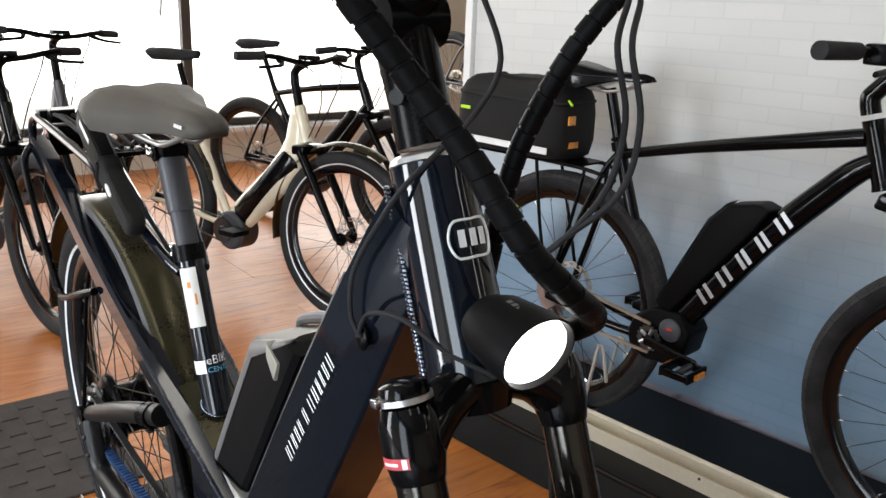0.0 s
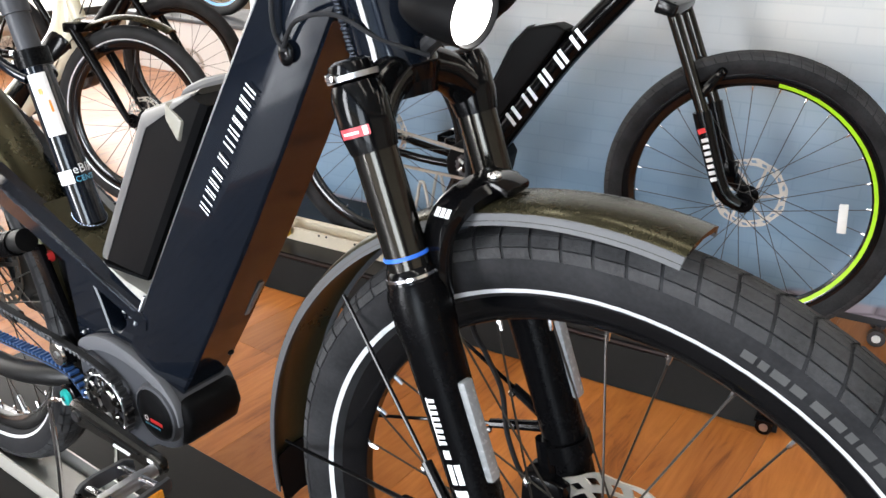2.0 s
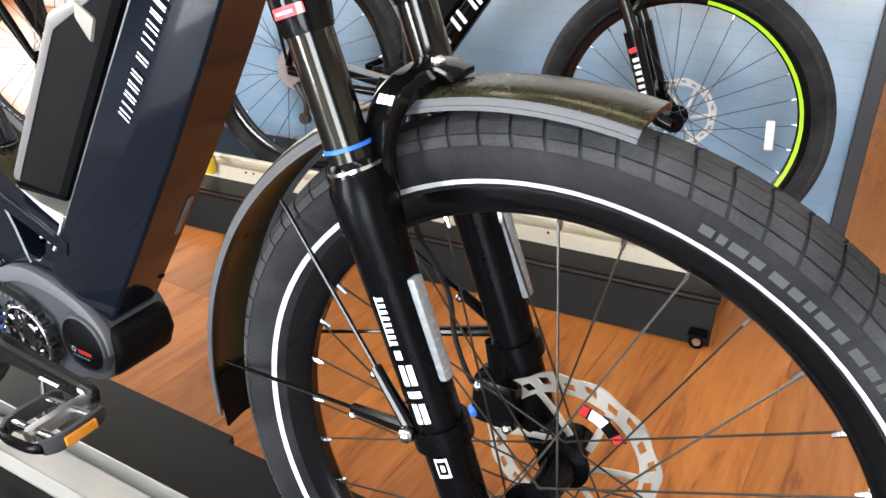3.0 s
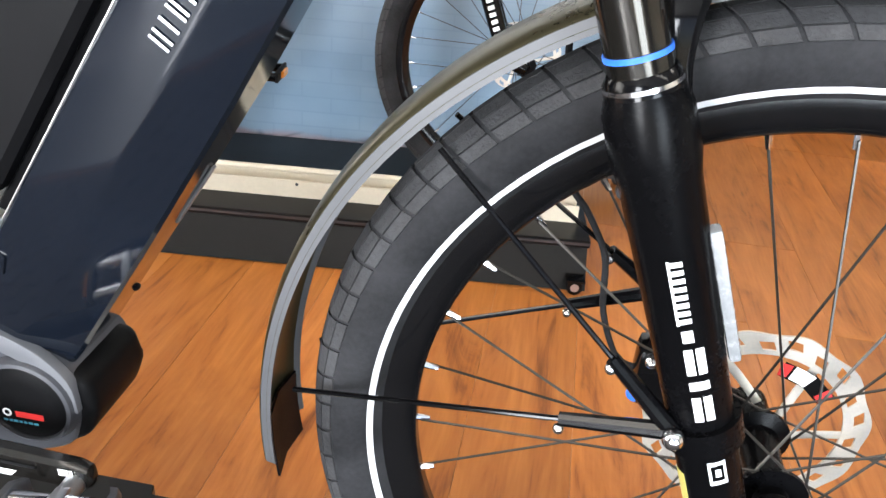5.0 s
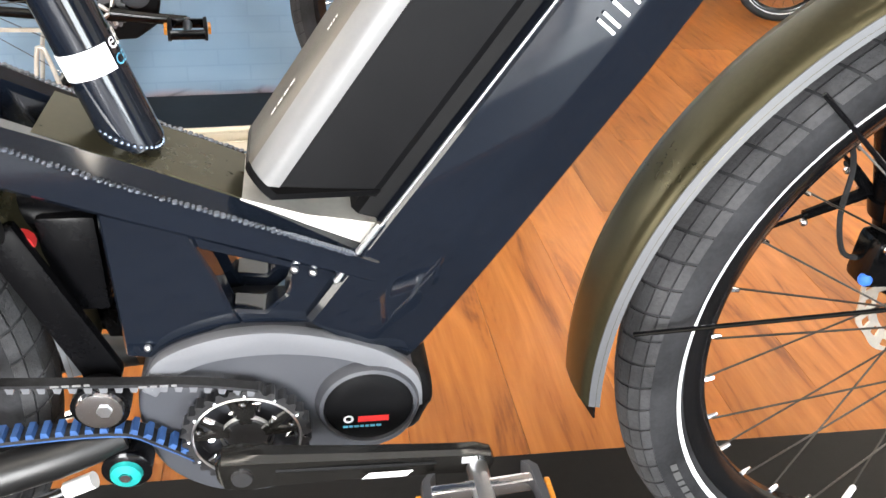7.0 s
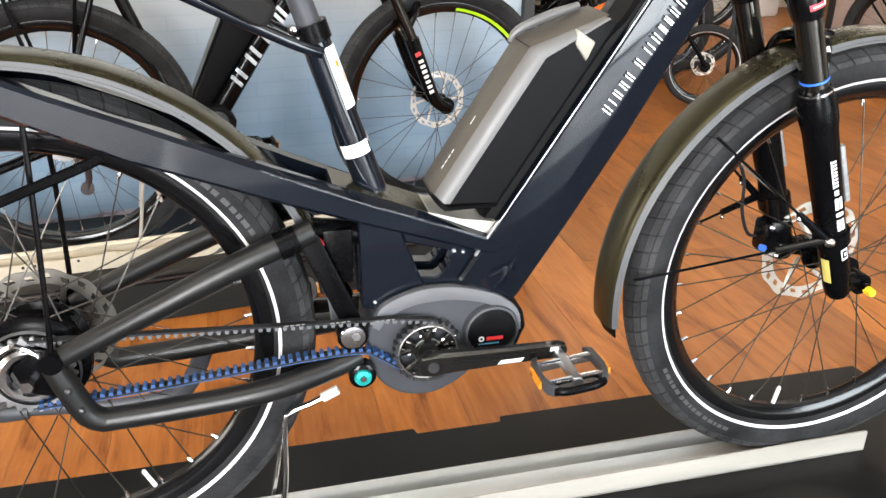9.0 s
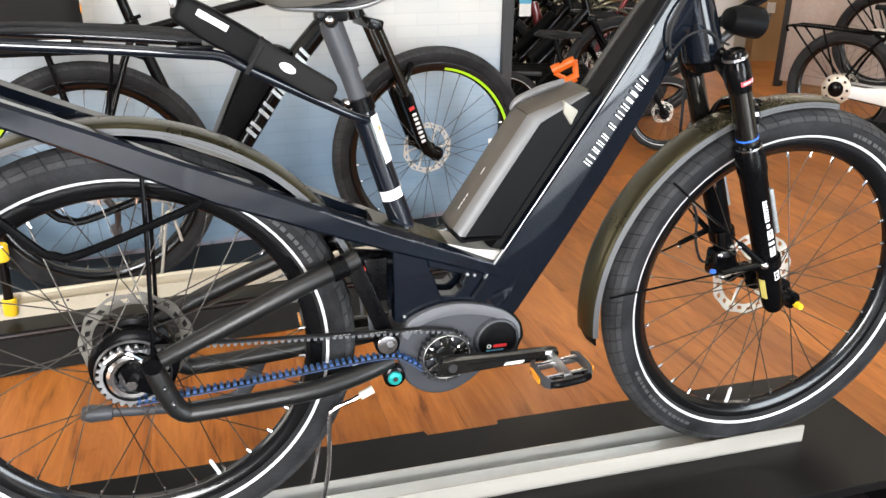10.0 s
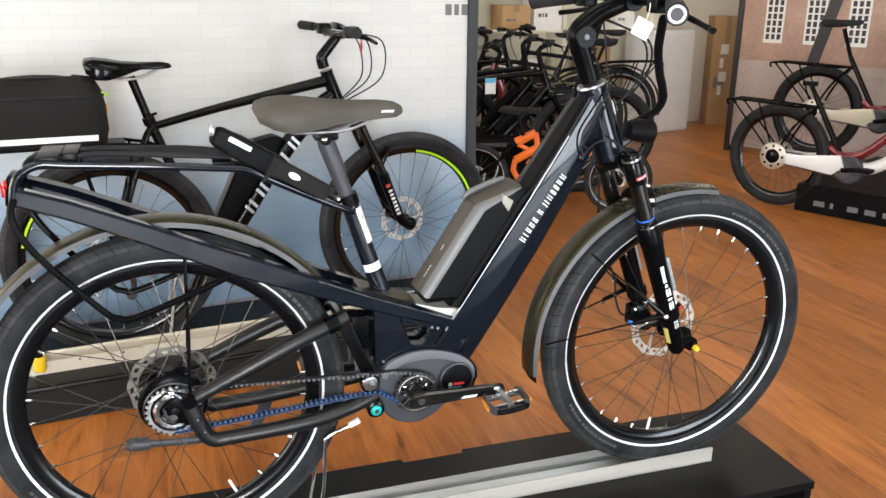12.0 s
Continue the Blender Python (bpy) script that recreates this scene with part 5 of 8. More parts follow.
bridge_rows = [(1.044, -0.061, 0.655, 0.016, 0.0100), (1.040, -0.057, 0.695, 0.013, 0.0080), (1.041, -0.052, 0.721, 0.0135, 0.0080), (1.046, -0.039, 0.7395, 0.016, 0.0085), (1.051, -0.016, 0.7475, 0.019, 0.0090)]
bridge_rows += [(x, -y, z, a, b) for x, y, z, a, b in reversed(bridge_rows)]
fine_rows = [Vector(p) for p in curve_points([(x, y, z) for x, y, z, a, b in bridge_rows], 4)]
rings = []
for i, p in enumerate(fine_rows):
    q = i / (len(fine_rows) - 1) * (len(bridge_rows) - 1)
    k = min(int(q), len(bridge_rows) - 2)
    hx, hn = [bridge_rows[k][c] * (1 - q + k) + bridge_rows[k + 1][c] * (q - k) for c in (3, 4)]
    along = fine_rows[min(i + 1, len(fine_rows) - 1)] - fine_rows[max(i - 1, 0)]
    up = Vector((0, -along.z, along.y)).normalized()
    rings.append([p + Vector((hx * sx, 0, 0)) + up * hn * sn for sx, sn in ((-1, -0.45), (-0.72, -1), (0.72, -1), (1, -0.45), (1, 0.35), (0.66, 1), (-0.5, 1), (-1, 0.35))])
part("fork_bridge", loft(rings), "gloss_black", fork, "gloss black fork bridge", smooth=42)
part("bridge_plate", bevelled(loft([[Vector((x, -0.018, z)), Vector((x, 0.018, z)), Vector((x, 0.018, z - 0.007)), Vector((x, -0.018, z - 0.007))] for x, z in ((1.050, 0.7575), (1.068, 0.7575), (1.082, 0.7535))]), 0.003, 2), "gloss_black", fork)
part("bridge_bolt", ball((1.062, -0.006, 0.759), 0.006, 7, (1, 1, 0.7)), "chrome", fork)
part("bridge_print", moved(bars([0.0042, 0.0042, 0.0042], 0.008, 0.0008), Matrix.Translation((1.037, -0.0557, 0.7345)) @ Matrix.Rotation(radians(-38), 4, "X")), "white", fork)
caliper = part("brake_caliper", join(box(1.075, 1.125, 0.036, 0.070, 0.385, 0.440, 0.008), tube([(1.10, 0.052, 0.43), (1.09, 0.055, 0.475)], 0.010, 10)), "gloss_black", fork, "black brake caliper")
for bx, bz in ((1.085, 0.432), (1.118, 0.392)):
    part("caliper_bolt", ball((bx, 0.034, bz), 0.0055, 6), "chrome", caliper)
part("hose_joint", ball((1.078, 0.040, 0.395), 0.007, 6), "blue", caliper)
part("brake_hose", tube([(1.085, 0.056, 0.410), (1.062, 0.062, 0.412), (1.043, 0.062, 0.455), (1.036, 0.060, 0.506), (1.018, 0.058, 0.542), (0.996, 0.062, 0.575), (0.985, 0.075, 0.66), (0.975, 0.07, 0.84)], 0.0028, 8, 6), "rubber", fork, "black brake hose")

# head tube, stem, bars
H0, H1 = Vector((0.960, 0, 0.832)), Vector((0.902, 0, 0.990))
hd = (H1 - H0).normalized()
head = part("head_tube", tube([H0, H0 + hd * 0.012, H0 + hd * 0.02, H1 - hd * 0.02, H1 - hd * 0.012, H1], [0.0355, 0.0355, 0.0345, 0.0315, 0.0325, 0.0325], 40), "frame_paint", bike, "gloss midnight-blue head tube")
for sg in (-1, 1):
    weld = shape()
    for k in range(44):
        f = k / 43
        p = H0 + (H1 - H0) * (0.06 + 0.86 * f) + Vector((-0.016, sg * 0.0325, -0.006))
        weld = join(weld, ball(tuple(p), 0.0032 + 0.0005 * math.sin(k * 2.7), 4, (1.2, 0.8, 0.75)))
    part("weld_bead", weld, "weld", head)
part("lower_headset", tube([H0 - hd * 0.014, H0 - hd * 0.002], [0.031, 0.036], 32), "gloss_black", bike)
part("upper_headset", tube([H1 + hd * 0.001, H1 + hd * 0.005, H1 + hd * 0.008], [0.0325, 0.0310, 0.026], 32), "steel", bike, "bright headset ring")
# badge outline on the front of the head tube


def on_head(z, a, r=0.0342):
    c = H0 + hd * z
    o = (Vector((0, -1, 0)) * math.sin(radians(a)) + hd.cross(Vector((0, -1, 0))) * -math.cos(radians(a)))
    if o.x < 0 and abs(a) < 80:
        o = (Vector((0, -1, 0)) * math.sin(radians(a)) + hd.cross(Vector((0, -1, 0))) * math.cos(radians(a)))
    return c + o * r


loop_pts = [on_head(z, a) for z, a in ((0.092, -22), (0.092, 0), (0.092, 22), (0.098, 30), (0.106, 33), (0.114, 30), (0.120, 22), (0.120, 0), (0.120, -22), (0.114, -30), (0.106, -33), (0.098, -30))]
part("badge", join(tube(loop_pts, 0.0011, 6, 2, loop=True), *[loft([[on_head(0.100, a), on_head(0.100, a + 9), on_head(0.113, a + 9), on_head(0.113, a)], [on_head(0.100, a, 0.0350), on_head(0.100, a + 9, 0.0350), on_head(0.113, a + 9, 0.0350), on_head(0.113, a, 0.0350)]]) for a in (-20, -5, 11)]), "reflex", head, "pale badge outline")
SQ = [H1 + hd * 0.012, H1 + hd * 0.05, Vector((0.866, 0, 1.085)), Vector((0.868, 0, 1.108)), Vector((0.905, 0, 1.138)), Vector((0.975, 0, 1.167))]
stem = part("stem", tube(SQ, [0.024, 0.0235, 0.025, 0.024, 0.020, 0.019], 20, 4), "frame_black", bike, "black adjustable stem")
for jx, jz, jw, jr in ((0.868, 1.094, 0.027, 0.022), (0.976, 1.168, 0.026, 0.023)):
    part("stem_joint", tube([(jx, -jw, jz), (jx, jw, jz)], jr, 20), "frame_black", stem)
for p0, p1, rr in (((0.893, -0.023, 1.040), (0.897, -0.029, 1.041), 0.006), ((0.886, -0.0225, 1.062), (0.889, -0.028, 1.063), 0.0045), ((0.868, -0.027, 1.094), (0.868, -0.0285, 1.094), 0.006)):
    part("stem_bolt", tube([p0, p1], rr, 12), "crank", stem)
for sg in (-1, 1):
    bar = part("handlebar", tube([(0.976, 0, 1.168), (0.984, sg * 0.06, 1.170), (0.980, sg * 0.14, 1.174), (0.945, sg * 0.22, 1.167), (0.897, sg * 0.305, 1.155)], 0.0125, 14, 4), "frame_black", bike, "black swept handlebar")
    part("grip", tube([(0.955, sg * 0.203, 1.168), (0.943, sg * 0.223, 1.166), (0.908, sg * 0.285, 1.158), (0.893, sg * 0.311, 1.154)], [0.0165, 0.0175, 0.0190, 0.0205], 20, 2), "rubber", bar, "black rubber grip")
    cap = part("grip_end", tube([(0.8935, sg * 0.310, 1.154), (0.891, sg * 0.3135, 1.154)], [0.0190, 0.0165], 24), "plastic_grey", bar, "grey grip end")
    rim_pts = [Vector((0.891 + 0.0138 * math.cos(t) * 0.82, sg * (0.3140 - 0.0138 * math.cos(t) * 0.57 * -1), 1.154 + 0.0138 * math.sin(t))) for t in (2 * math.pi * q / 24 for q in range(24))]
    part("grip_ring", tube(rim_pts, 0.0026, 8, loop=True), "reflex", cap, "pale grip end ring")
    part("brake_lever", join(tube([(0.948, sg * 0.165, 1.165), (0.985, sg * 0.185, 1.148), (0.985, sg * 0.245, 1.135), (0.968, sg * 0.315, 1.126)], [0.009, 0.007, 0.0055, 0.0065], 10, 4), box(0.935, 0.975, min(sg * 0.135, sg * 0.175), max(sg * 0.135, sg * 0.175), 1.148, 1.185, 0.006)), "frame_black", bar, "black brake lever")
part("display", join(prism([(0.930, 1.192), (0.990, 1.185), (1.0, 1.198), (0.940, 1.216)], -0.045, 0.045, 0.006), box(0.955, 0.985, -0.02, 0.02, 1.170, 1.195, 0.004)), "gloss_black", bike, "dark handlebar display")


def spiral_hose(pts, r, pitch, name):
    """A cable bundle in spiral wrap: a core with a raised helical band."""
    core = part(name, tube(pts, r, 14, 8), "plastic_black", bike, "black spiral-wrapped cable hose")
    fine = curve_points(pts, 40)
    fr, acc = frames_along(fine), 0.0
    for i, p in enumerate(fine):
        if i:
            acc += (p - fine[i - 1]).length
    turns = max(3, int(acc / pitch))
    steps = 16
    for k in range(turns):
        c = (k + 0.5) * pitch
        walked, idx = 0.0, 0
        while idx < len(fine) - 2 and walked < c:
            walked += (fine[idx + 1] - fine[idx]).length
            idx += 1
        dd, uu, ww = fr[idx]
        rr = [[fine[idx] + dd * off + (uu * math.cos(t) + ww * math.sin(t)) * q + dd * (0.18 * r * math.cos(t)) for t in (2 * math.pi * j / steps for j in range(steps))]
              for off, q in ((-pitch * 0.45, r), (-pitch * 0.43, r + 0.0013), (pitch * 0.43, r + 0.0016), (pitch * 0.45, r))]
        part("wrap_turn", loft(rr, cap=False), "plastic_black", core)
    return core


HOSE_A = [(0.975, -0.140, 1.140), (0.998, -0.095, 1.075), (1.026, -0.064, 1.022), (1.043, -0.052, 0.992), (1.058, -0.036, 0.962), (1.063, -0.004, 0.931), (1.046, 0.036, 0.902), (1.015, 0.050, 0.878)]
HOSE_B = [(0.985, 0.130, 1.135), (0.952, 0.102, 1.080), (0.916, 0.082, 1.000), (0.900, 0.074, 0.930), (0.895, 0.062, 0.850), (0.91, 0.06, 0.80)]
spiral_hose(HOSE_A, 0.0078, 0.0165, "spiral_hose")
spiral_hose(HOSE_B, 0.0074, 0.0165, "spiral_hose")
for k, off in enumerate((0.0, 0.012)):
    part("brake_cable", tube([(0.955, 0.150, 1.135), (1.00, 0.10 + off, 1.115), (1.040 + off, 0.045, 1.085), (1.056 + off, 0.040, 1.040), (1.040 + off, 0.045, 0.990), (1.00, 0.05, 0.945), (0.965, 0.05, 0.915)], 0.0023, 8, 6), "rubber", bike, "black brake cable")
part("brake_cable", tube([(0.93, 0.02, 1.12), (0.945, 0.03, 1.07), (0.940, 0.01, 1.03), (0.925, -0.035, 0.985), (0.90, -0.045, 0.950), (0.865, -0.048, 0.90), (0.862, -0.049, 0.862), (0.872, -0.046, 0.845)], 0.0022, 8, 6), "rubber", bike, "thin cable into the down tube")
part("light_cable", tube([(0.868, -0.046, 0.845), (0.89, -0.05, 0.872), (0.93, -0.045, 0.880), (0.965, -0.030, 0.862), (1.0, -0.01, 0.85)], 0.0020, 8, 5), "rubber", bike, "thin light cable")
part("cable_port", ball((0.868, -0.0425, 0.842), 0.009, 8, (1, 0.45, 1.3)), "gloss_black", bike)

# headlight
LH = Vector((1.040, -0.014, 0.887))
lm = Matrix.Translation(LH) @ Matrix.Rotation(radians(8), 4, "Y") @ Matrix.Diagonal((0.94, 0.94, 0.76, 1))
def turned(prof, n=36):
    """Rings of a shell about the x axis, from (x, r) pairs in order."""
    return loft([[Vector((x, r * math.cos(a), r * math.sin(a))) for a in (2 * math.pi * k / n for k in range(n))] for x, r in prof], cap=False)


light = part("headlight", moved(turned([(-0.058, 0.0005), (-0.058, 0.012), (-0.054, 0.024), (-0.040, 0.031), (-0.015, 0.0345), (-0.004, 0.0350), (0.006, 0.0350), (0.0065, 0.0335), (0.004, 0.0325), (-0.003, 0.0318)]), lm), "plastic_black", bike, "round black headlight with a lit lens")
part("lens", moved(tube([(-0.0015, 0, 0), (0.002, 0, 0), (0.0045, 0, 0)], [0.0319, 0.0305, 0.018], 32), lm), "lens", light, "white lit lens")
part("print", moved(moved(bars([0.004, 0.004, 0.003, 0.004], 0.005, 0.0015), Matrix.Rotation(radians(-90), 4, "X")), lm @ Matrix.Translation((-0.030, -0.006, 0.0338))), "grey_print", light)
part("bracket", join(tube([(1.01, 0, 0.872), (0.985, 0, 0.850), (0.98, 0, 0.825)], 0.008, 10, 3), ball((1.028, -0.026, 0.868), 0.0055, 6)), "steel_dark", light)

# side stand folded up along the far side
side_stand = part("kickstand", tube([(0.185, 0.080, 0.300), (0.165, 0.092, 0.250), (0.135, 0.10, 0.214), (0.03, 0.10, 0.208), (-0.09, 0.10, 0.218)], [0.014, 0.014, 0.012, 0.0095, 0.009], 12, 3, flat=0.7), "plastic_grey", bike, "grey side stand folded up")
part("foot", tube([(-0.075, 0.10, 0.217), (-0.110, 0.10, 0.220), (-0.125, 0.10, 0.222)], [0.013, 0.016, 0.012], 12), "plastic_grey", side_stand)

# things hung on the bike
lock_d, lock_o = Vector((0.20, 0, -0.122)).normalized(), Vector((0.102, -0.050, 0.931))
lock = thing("folding_lock", "black folding lock in a holder strapped to the rack rail", "bike lock", m=LEAN @ Matrix.Translation(lock_o))


lock_up = Vector((-lock_d.z, 0, lock_d.x))


def lk(s, h):
    return lock_d * s + lock_up * h


body = loft([[lk(s, -h) + Vector((0, -t * 0.7, 0)), lk(s, h) + Vector((0, -t * 0.7, 0)), lk(s, h * 1.02) + Vector((0, t * 0.7, 0)), lk(s, -h * 1.02) + Vector((0, t * 0.7, 0))] for s, h, t in ((0.0, 0.010, 0.010), (0.006, 0.019, 0.017), (0.05, 0.022, 0.018), (0.11, 0.021, 0.018), (0.125, 0.020, 0.017))])
part("lock_body", bevelled(body, 0.008, 3), "plastic_black", lock, "black lock body")
holder = loft([[lk(s, -h) + Vector((0, -t * 0.7, 0)), lk(s, h) + Vector((0, -t * 0.7, 0)), lk(s, h) + Vector((0, t * 0.7, 0)), lk(s, -h) + Vector((0, t * 0.7, 0))] for s, h, t in ((0.116, 0.0185, 0.019), (0.120, 0.0205, 0.021), (0.142, 0.0200, 0.021), (0.146, 0.0175, 0.020), (0.20, 0.0170, 0.020), (0.240, 0.0165, 0.019), (0.250, 0.012, 0.016))])
part("holder", bevelled(holder, 0.008, 3), "bag", lock, "black rubber holder")
for strap_s in (0.125,):
    part("strap", tube([lk(strap_s, -0.033) + Vector((0, -0.006, 0)), lk(strap_s, -0.016) + Vector((0, -0.014, 0)), lk(strap_s, 0.012) + Vector((0, -0.015, 0))], 0.004, 8), "rubber", lock)
part("label", loft([[lk(s0, h) + Vector((0, -0.0137, 0)) for s0 in (0.03, 0.075)] for h in (0.004, 0.013)], cap=False, closed=False), "white", lock, "white label")
badge = [lk(0.170 + 0.0125 * math.cos(a), 0.002 + 0.0062 * math.sin(a)) for a in (2 * math.pi * k / 20 for k in range(20))]
part("badge", loft([[p + Vector((0, y, 0)) for p in badge] for y in (-0.0155, -0.0142)]), "white", lock, "white oval badge")
part("lock_end", moved(ball((0, 0, 0), 0.011, 8, (0.6, 1, 1.2)), Matrix.Translation(lk(0.0, 0.004))), "steel", lock, "bright lock cylinder")
tag = thing("price_tag", "blank white paper tag tied to the handlebar", "price tag", m=LEAN @ Matrix.Translation((0.90, -0.20, 1.138)), s=moved(box(-0.019, 0.019, -0.0006, 0.0006, -0.034, 0.0, 0.0), Matrix.Rotation(radians(25), 4, "Y")), mat="paper")
part("string", tube([(0.0, 0.0, 0.0), (0.008, 0.005, 0.015), (0.012, 0.01, 0.03)], 0.0008, 5, 3), "paper", tag)


# ---- the shop: floor, walls, ceiling, windows ----
X0, X1, Y0, Y1, CEIL = -4.7, 7.0, -4.0, 6.15, 2.55


def slab(name, label, s, mat, category="structure", smooth=0):
    return thing(name, label, category, kind="structure", s=s, mat=mat, smooth=smooth)


slab("wall_north", "plain pale wall at the back of the shop", box(X0 - 0.2, X1 + 0.2, Y1, Y1 + 0.2, FLOOR, CEIL), "wall", "wall")
slab("wall_east", "plain pale side wall", box(X1, X1 + 0.2, Y0, Y1, FLOOR, CEIL), "wall", "wall")
slab("ceiling", "plain grey ceiling, out of view, kept dark to deepen reflections", box(X0 - 0.2, X1 + 0.2, Y0 - 0.2, Y1 + 0.2, CEIL, CEIL + 0.15), "ceiling", "ceiling")


def window_wall(name, label, along_x, fixed, lo, hi, sill, head, panes, post, inner):
    """A wall with one wide opening that is split by posts into panes."""
    def seg(a0, a1, z0, z1, d0, d1):
        return box(a0, a1, d0, d1, z0, z1) if along_x else box(d0, d1, a0, a1, z0, z1)
    outer = fixed + (-0.2 if inner > 0 else 0.2)
    d0, d1 = sorted((fixed, outer))
    ends = (X0, X1) if along_x else (Y0, Y1)
    wall_ob = slab(name, label, join(seg(ends[0], ends[1], FLOOR, sill, d0, d1), seg(ends[0], ends[1], head, CEIL, d0, d1), seg(ends[0], lo, sill, head, d0, d1), seg(hi, ends[1], sill, head, d0, d1)), "wall_grey" if along_x else "wall", "wall")
    m0, m1 = sorted((fixed - 0.06 * inner, fixed - 0.12 * inner))
    win = slab("window_1" if not along_x else "window_2", "wide shop window in a dark frame", join(seg(lo, hi, sill, sill + 0.05, m0, m1), seg(lo, hi, head - 0.05, head, m0, m1), seg(lo, lo + 0.05, sill + 0.05, head - 0.05, m0, m1), seg(hi - 0.05, hi, sill + 0.05, head - 0.05, m0, m1)), "window_frame", "window")
    step = (hi - lo) / panes
    for k in range(1, panes):
        part("window_post", seg(lo + k * step - post / 2, lo + k * step + post / 2, sill + 0.05, head - 0.05, m0, m1), "window_frame", win, smooth=0)
    s0, s1 = sorted((fixed + 0.10 * inner, fixed - 0.06 * inner))
    part("window_sill", seg(lo - 0.03, hi + 0.03, sill - 0.035, sill, s0, s1), "white_paint", win, smooth=0)
    return win


window_wall("wall_west", "shop wall with a wide window onto the bright street", False, X0, -2.7, 4.25, 0.12, 2.35, 3, 0.07, 1)
window_wall("wall_south", "shop wall with wide front windows behind the camera", True, Y0, -1.15, 4.8, -0.10, 2.4, 4, 0.08, 1)
# the street's daylight glare is put in as a glow of this sheet
slab("backdrop", "glowing sheet that stands for the overexposed street beyond the window", loft([[Vector((X0 - 5, y, z)) for y in (-12, 15)] for z in (FLOOR - 0.05, 1.2, 6.0)], cap=False, closed=False), "street", "backdrop")
slab("ground", "pale pavement outside the shop", loft([[Vector((-300, -300, FLOOR - 0.06)), Vector((300, -300, FLOOR - 0.06))], [Vector((-300, 300, FLOOR - 0.06)), Vector((300, 300, FLOOR - 0.06))]], cap=False, closed=False), "wall", "ground")

# ceiling panel lights, added out of view
for k, (x, y) in enumerate(CEIL_PANELS):
    lamp = thing("ceiling_light", "flat ceiling panel light, lit, added out of view", "ceiling light", m=Matrix.Translation((x, y, CEIL - 0.03)), group="ceiling panel lights")
    part("light_frame", join(box(-0.62, 0.62, -0.17, -0.14, -0.01, 0.03), box(-0.62, 0.62, 0.14, 0.17, -0.01, 0.03), box(-0.62, -0.59, -0.14, 0.14, -0.01, 0.03), box(0.59, 0.62, -0.14, 0.14, -0.01, 0.03)), "white_paint", lamp, smooth=0)
    part("diffuser", box(-0.59, 0.59, -0.14, 0.14, -0.004, 0.01), "glow", lamp, smooth=0)

# ---- the display stand under the e-bike ----
stand = thing("display_stand", "low black laminate display stand with a steel wheel rail", "display stand", m=Matrix.Translation((0.5, 0, FLOOR)))
sm = Matrix.Translation((-0.5, 0, -FLOOR))
SX0, SX1, SY0, SY1 = -0.34, 1.508, -0.200, 0.212
top = bevelled(loft([[Vector((x, y, -0.022)) for x, y in ((SX0, SY0), (SX1, SY0), (SX1, 0.160), (SX1 - 0.01, 0.163), (SX1 - 0.02, SY1), (0.700, SY1), (0.697, 0.196), (0.535, 0.196), (0.530, SY1), (SX0, SY1))],
                     [Vector((x, y, 0.0)) for x, y in ((SX0, SY0), (SX1, SY0), (SX1, 0.160), (SX1 - 0.01, 0.163), (SX1 - 0.02, SY1), (0.700, SY1), (0.697, 0.196), (0.535, 0.196), (0.530, SY1), (SX0, SY1))]]), 0.0015, 1)
part("stand_top", moved(top, sm), "stand", stand, "scuffed black top", smooth=0)
part("stand_side", moved(box(SX0 + 0.01, SX1 - 0.02, SY1 - 0.03, SY1 - 0.01, FLOOR, -0.022, 0.001, 1), sm), "stand", stand, smooth=0)
part("stand_side", moved(box(SX0 + 0.01, SX0 + 0.03, SY0 + 0.01, SY1 - 0.03, FLOOR, -0.022, 0.001, 1), sm), "stand", stand, smooth=0)
part("stand_leg", moved(box(SX1 - 0.025, SX1 - 0.003, SY0 + 0.004, SY1 - 0.03, FLOOR, -0.022, 0.001, 1), sm), "stand", stand, smooth=0)
part("stand_base", moved(box(SX0 + 0.03, SX1 - 0.025, SY0 + 0.02, SY1 - 0.03, FLOOR, FLOOR + 0.018, 0.001, 1), sm), "stand_inner", stand, smooth=0)


def rail_piece(x0, x1, y, sgn, h0, h1, t=0.003):
    """An upright strip of the wheel channel, with a foot."""
    return join(prism([(x0, 0.002), (x1, 0.002), (x1, h1), (x1 - 0.004, h1 + 0.002), (x0, h0)], min(y, y + sgn * t), max(y, y + sgn * t)), box(x0, x1, min(y, y + sgn * 0.014), max(y, y + sgn * 0.014), 0.0005, 0.0035))


rail = part("wheel_rail", moved(rail_piece(SX0 + 0.02, 1.312, 0.040, -1, 0.036, 0.040), sm), "rail", stand, "bright aluminium wheel rail", smooth=0)
part("wheel_rail", moved(rail_piece(SX0 + 0.02, 1.312, -0.040, 1, 0.036, 0.040), sm), "rail_grey", stand, "pale coated wheel rail", smooth=0)
part("rail_floor", moved(prism([(SX0 + 0.02, 0.001), (1.250, 0.001), (1.250, 0.006), (1.16, 0.0155), (0.10, 0.0155), (SX0 + 0.02, 0.0155)], -0.026, 0.026), sm), "rail", stand, "bare metal strip in the rail", smooth=0)
for sg in (-1, 1):
    part("wheel_hoop", moved(tube([(0.352, sg * 0.050, 0.276), (0.330, sg * 0.050, 0.266), (0.300, sg * 0.050, 0.255), (0.290, sg * 0.050, 0.230), (0.284, sg * 0.051, 0.13), (0.262, sg * 0.050, 0.018)], 0.0042, 10, 4), sm), "chrome", stand, "bright bent wire wheel holder")
    part("rubber_tip", moved(tube([(0.345, sg * 0.050, 0.2725), (0.368, sg * 0.050, 0.283)], 0.0072, 12), sm), "paper", stand, "white rubber tip")

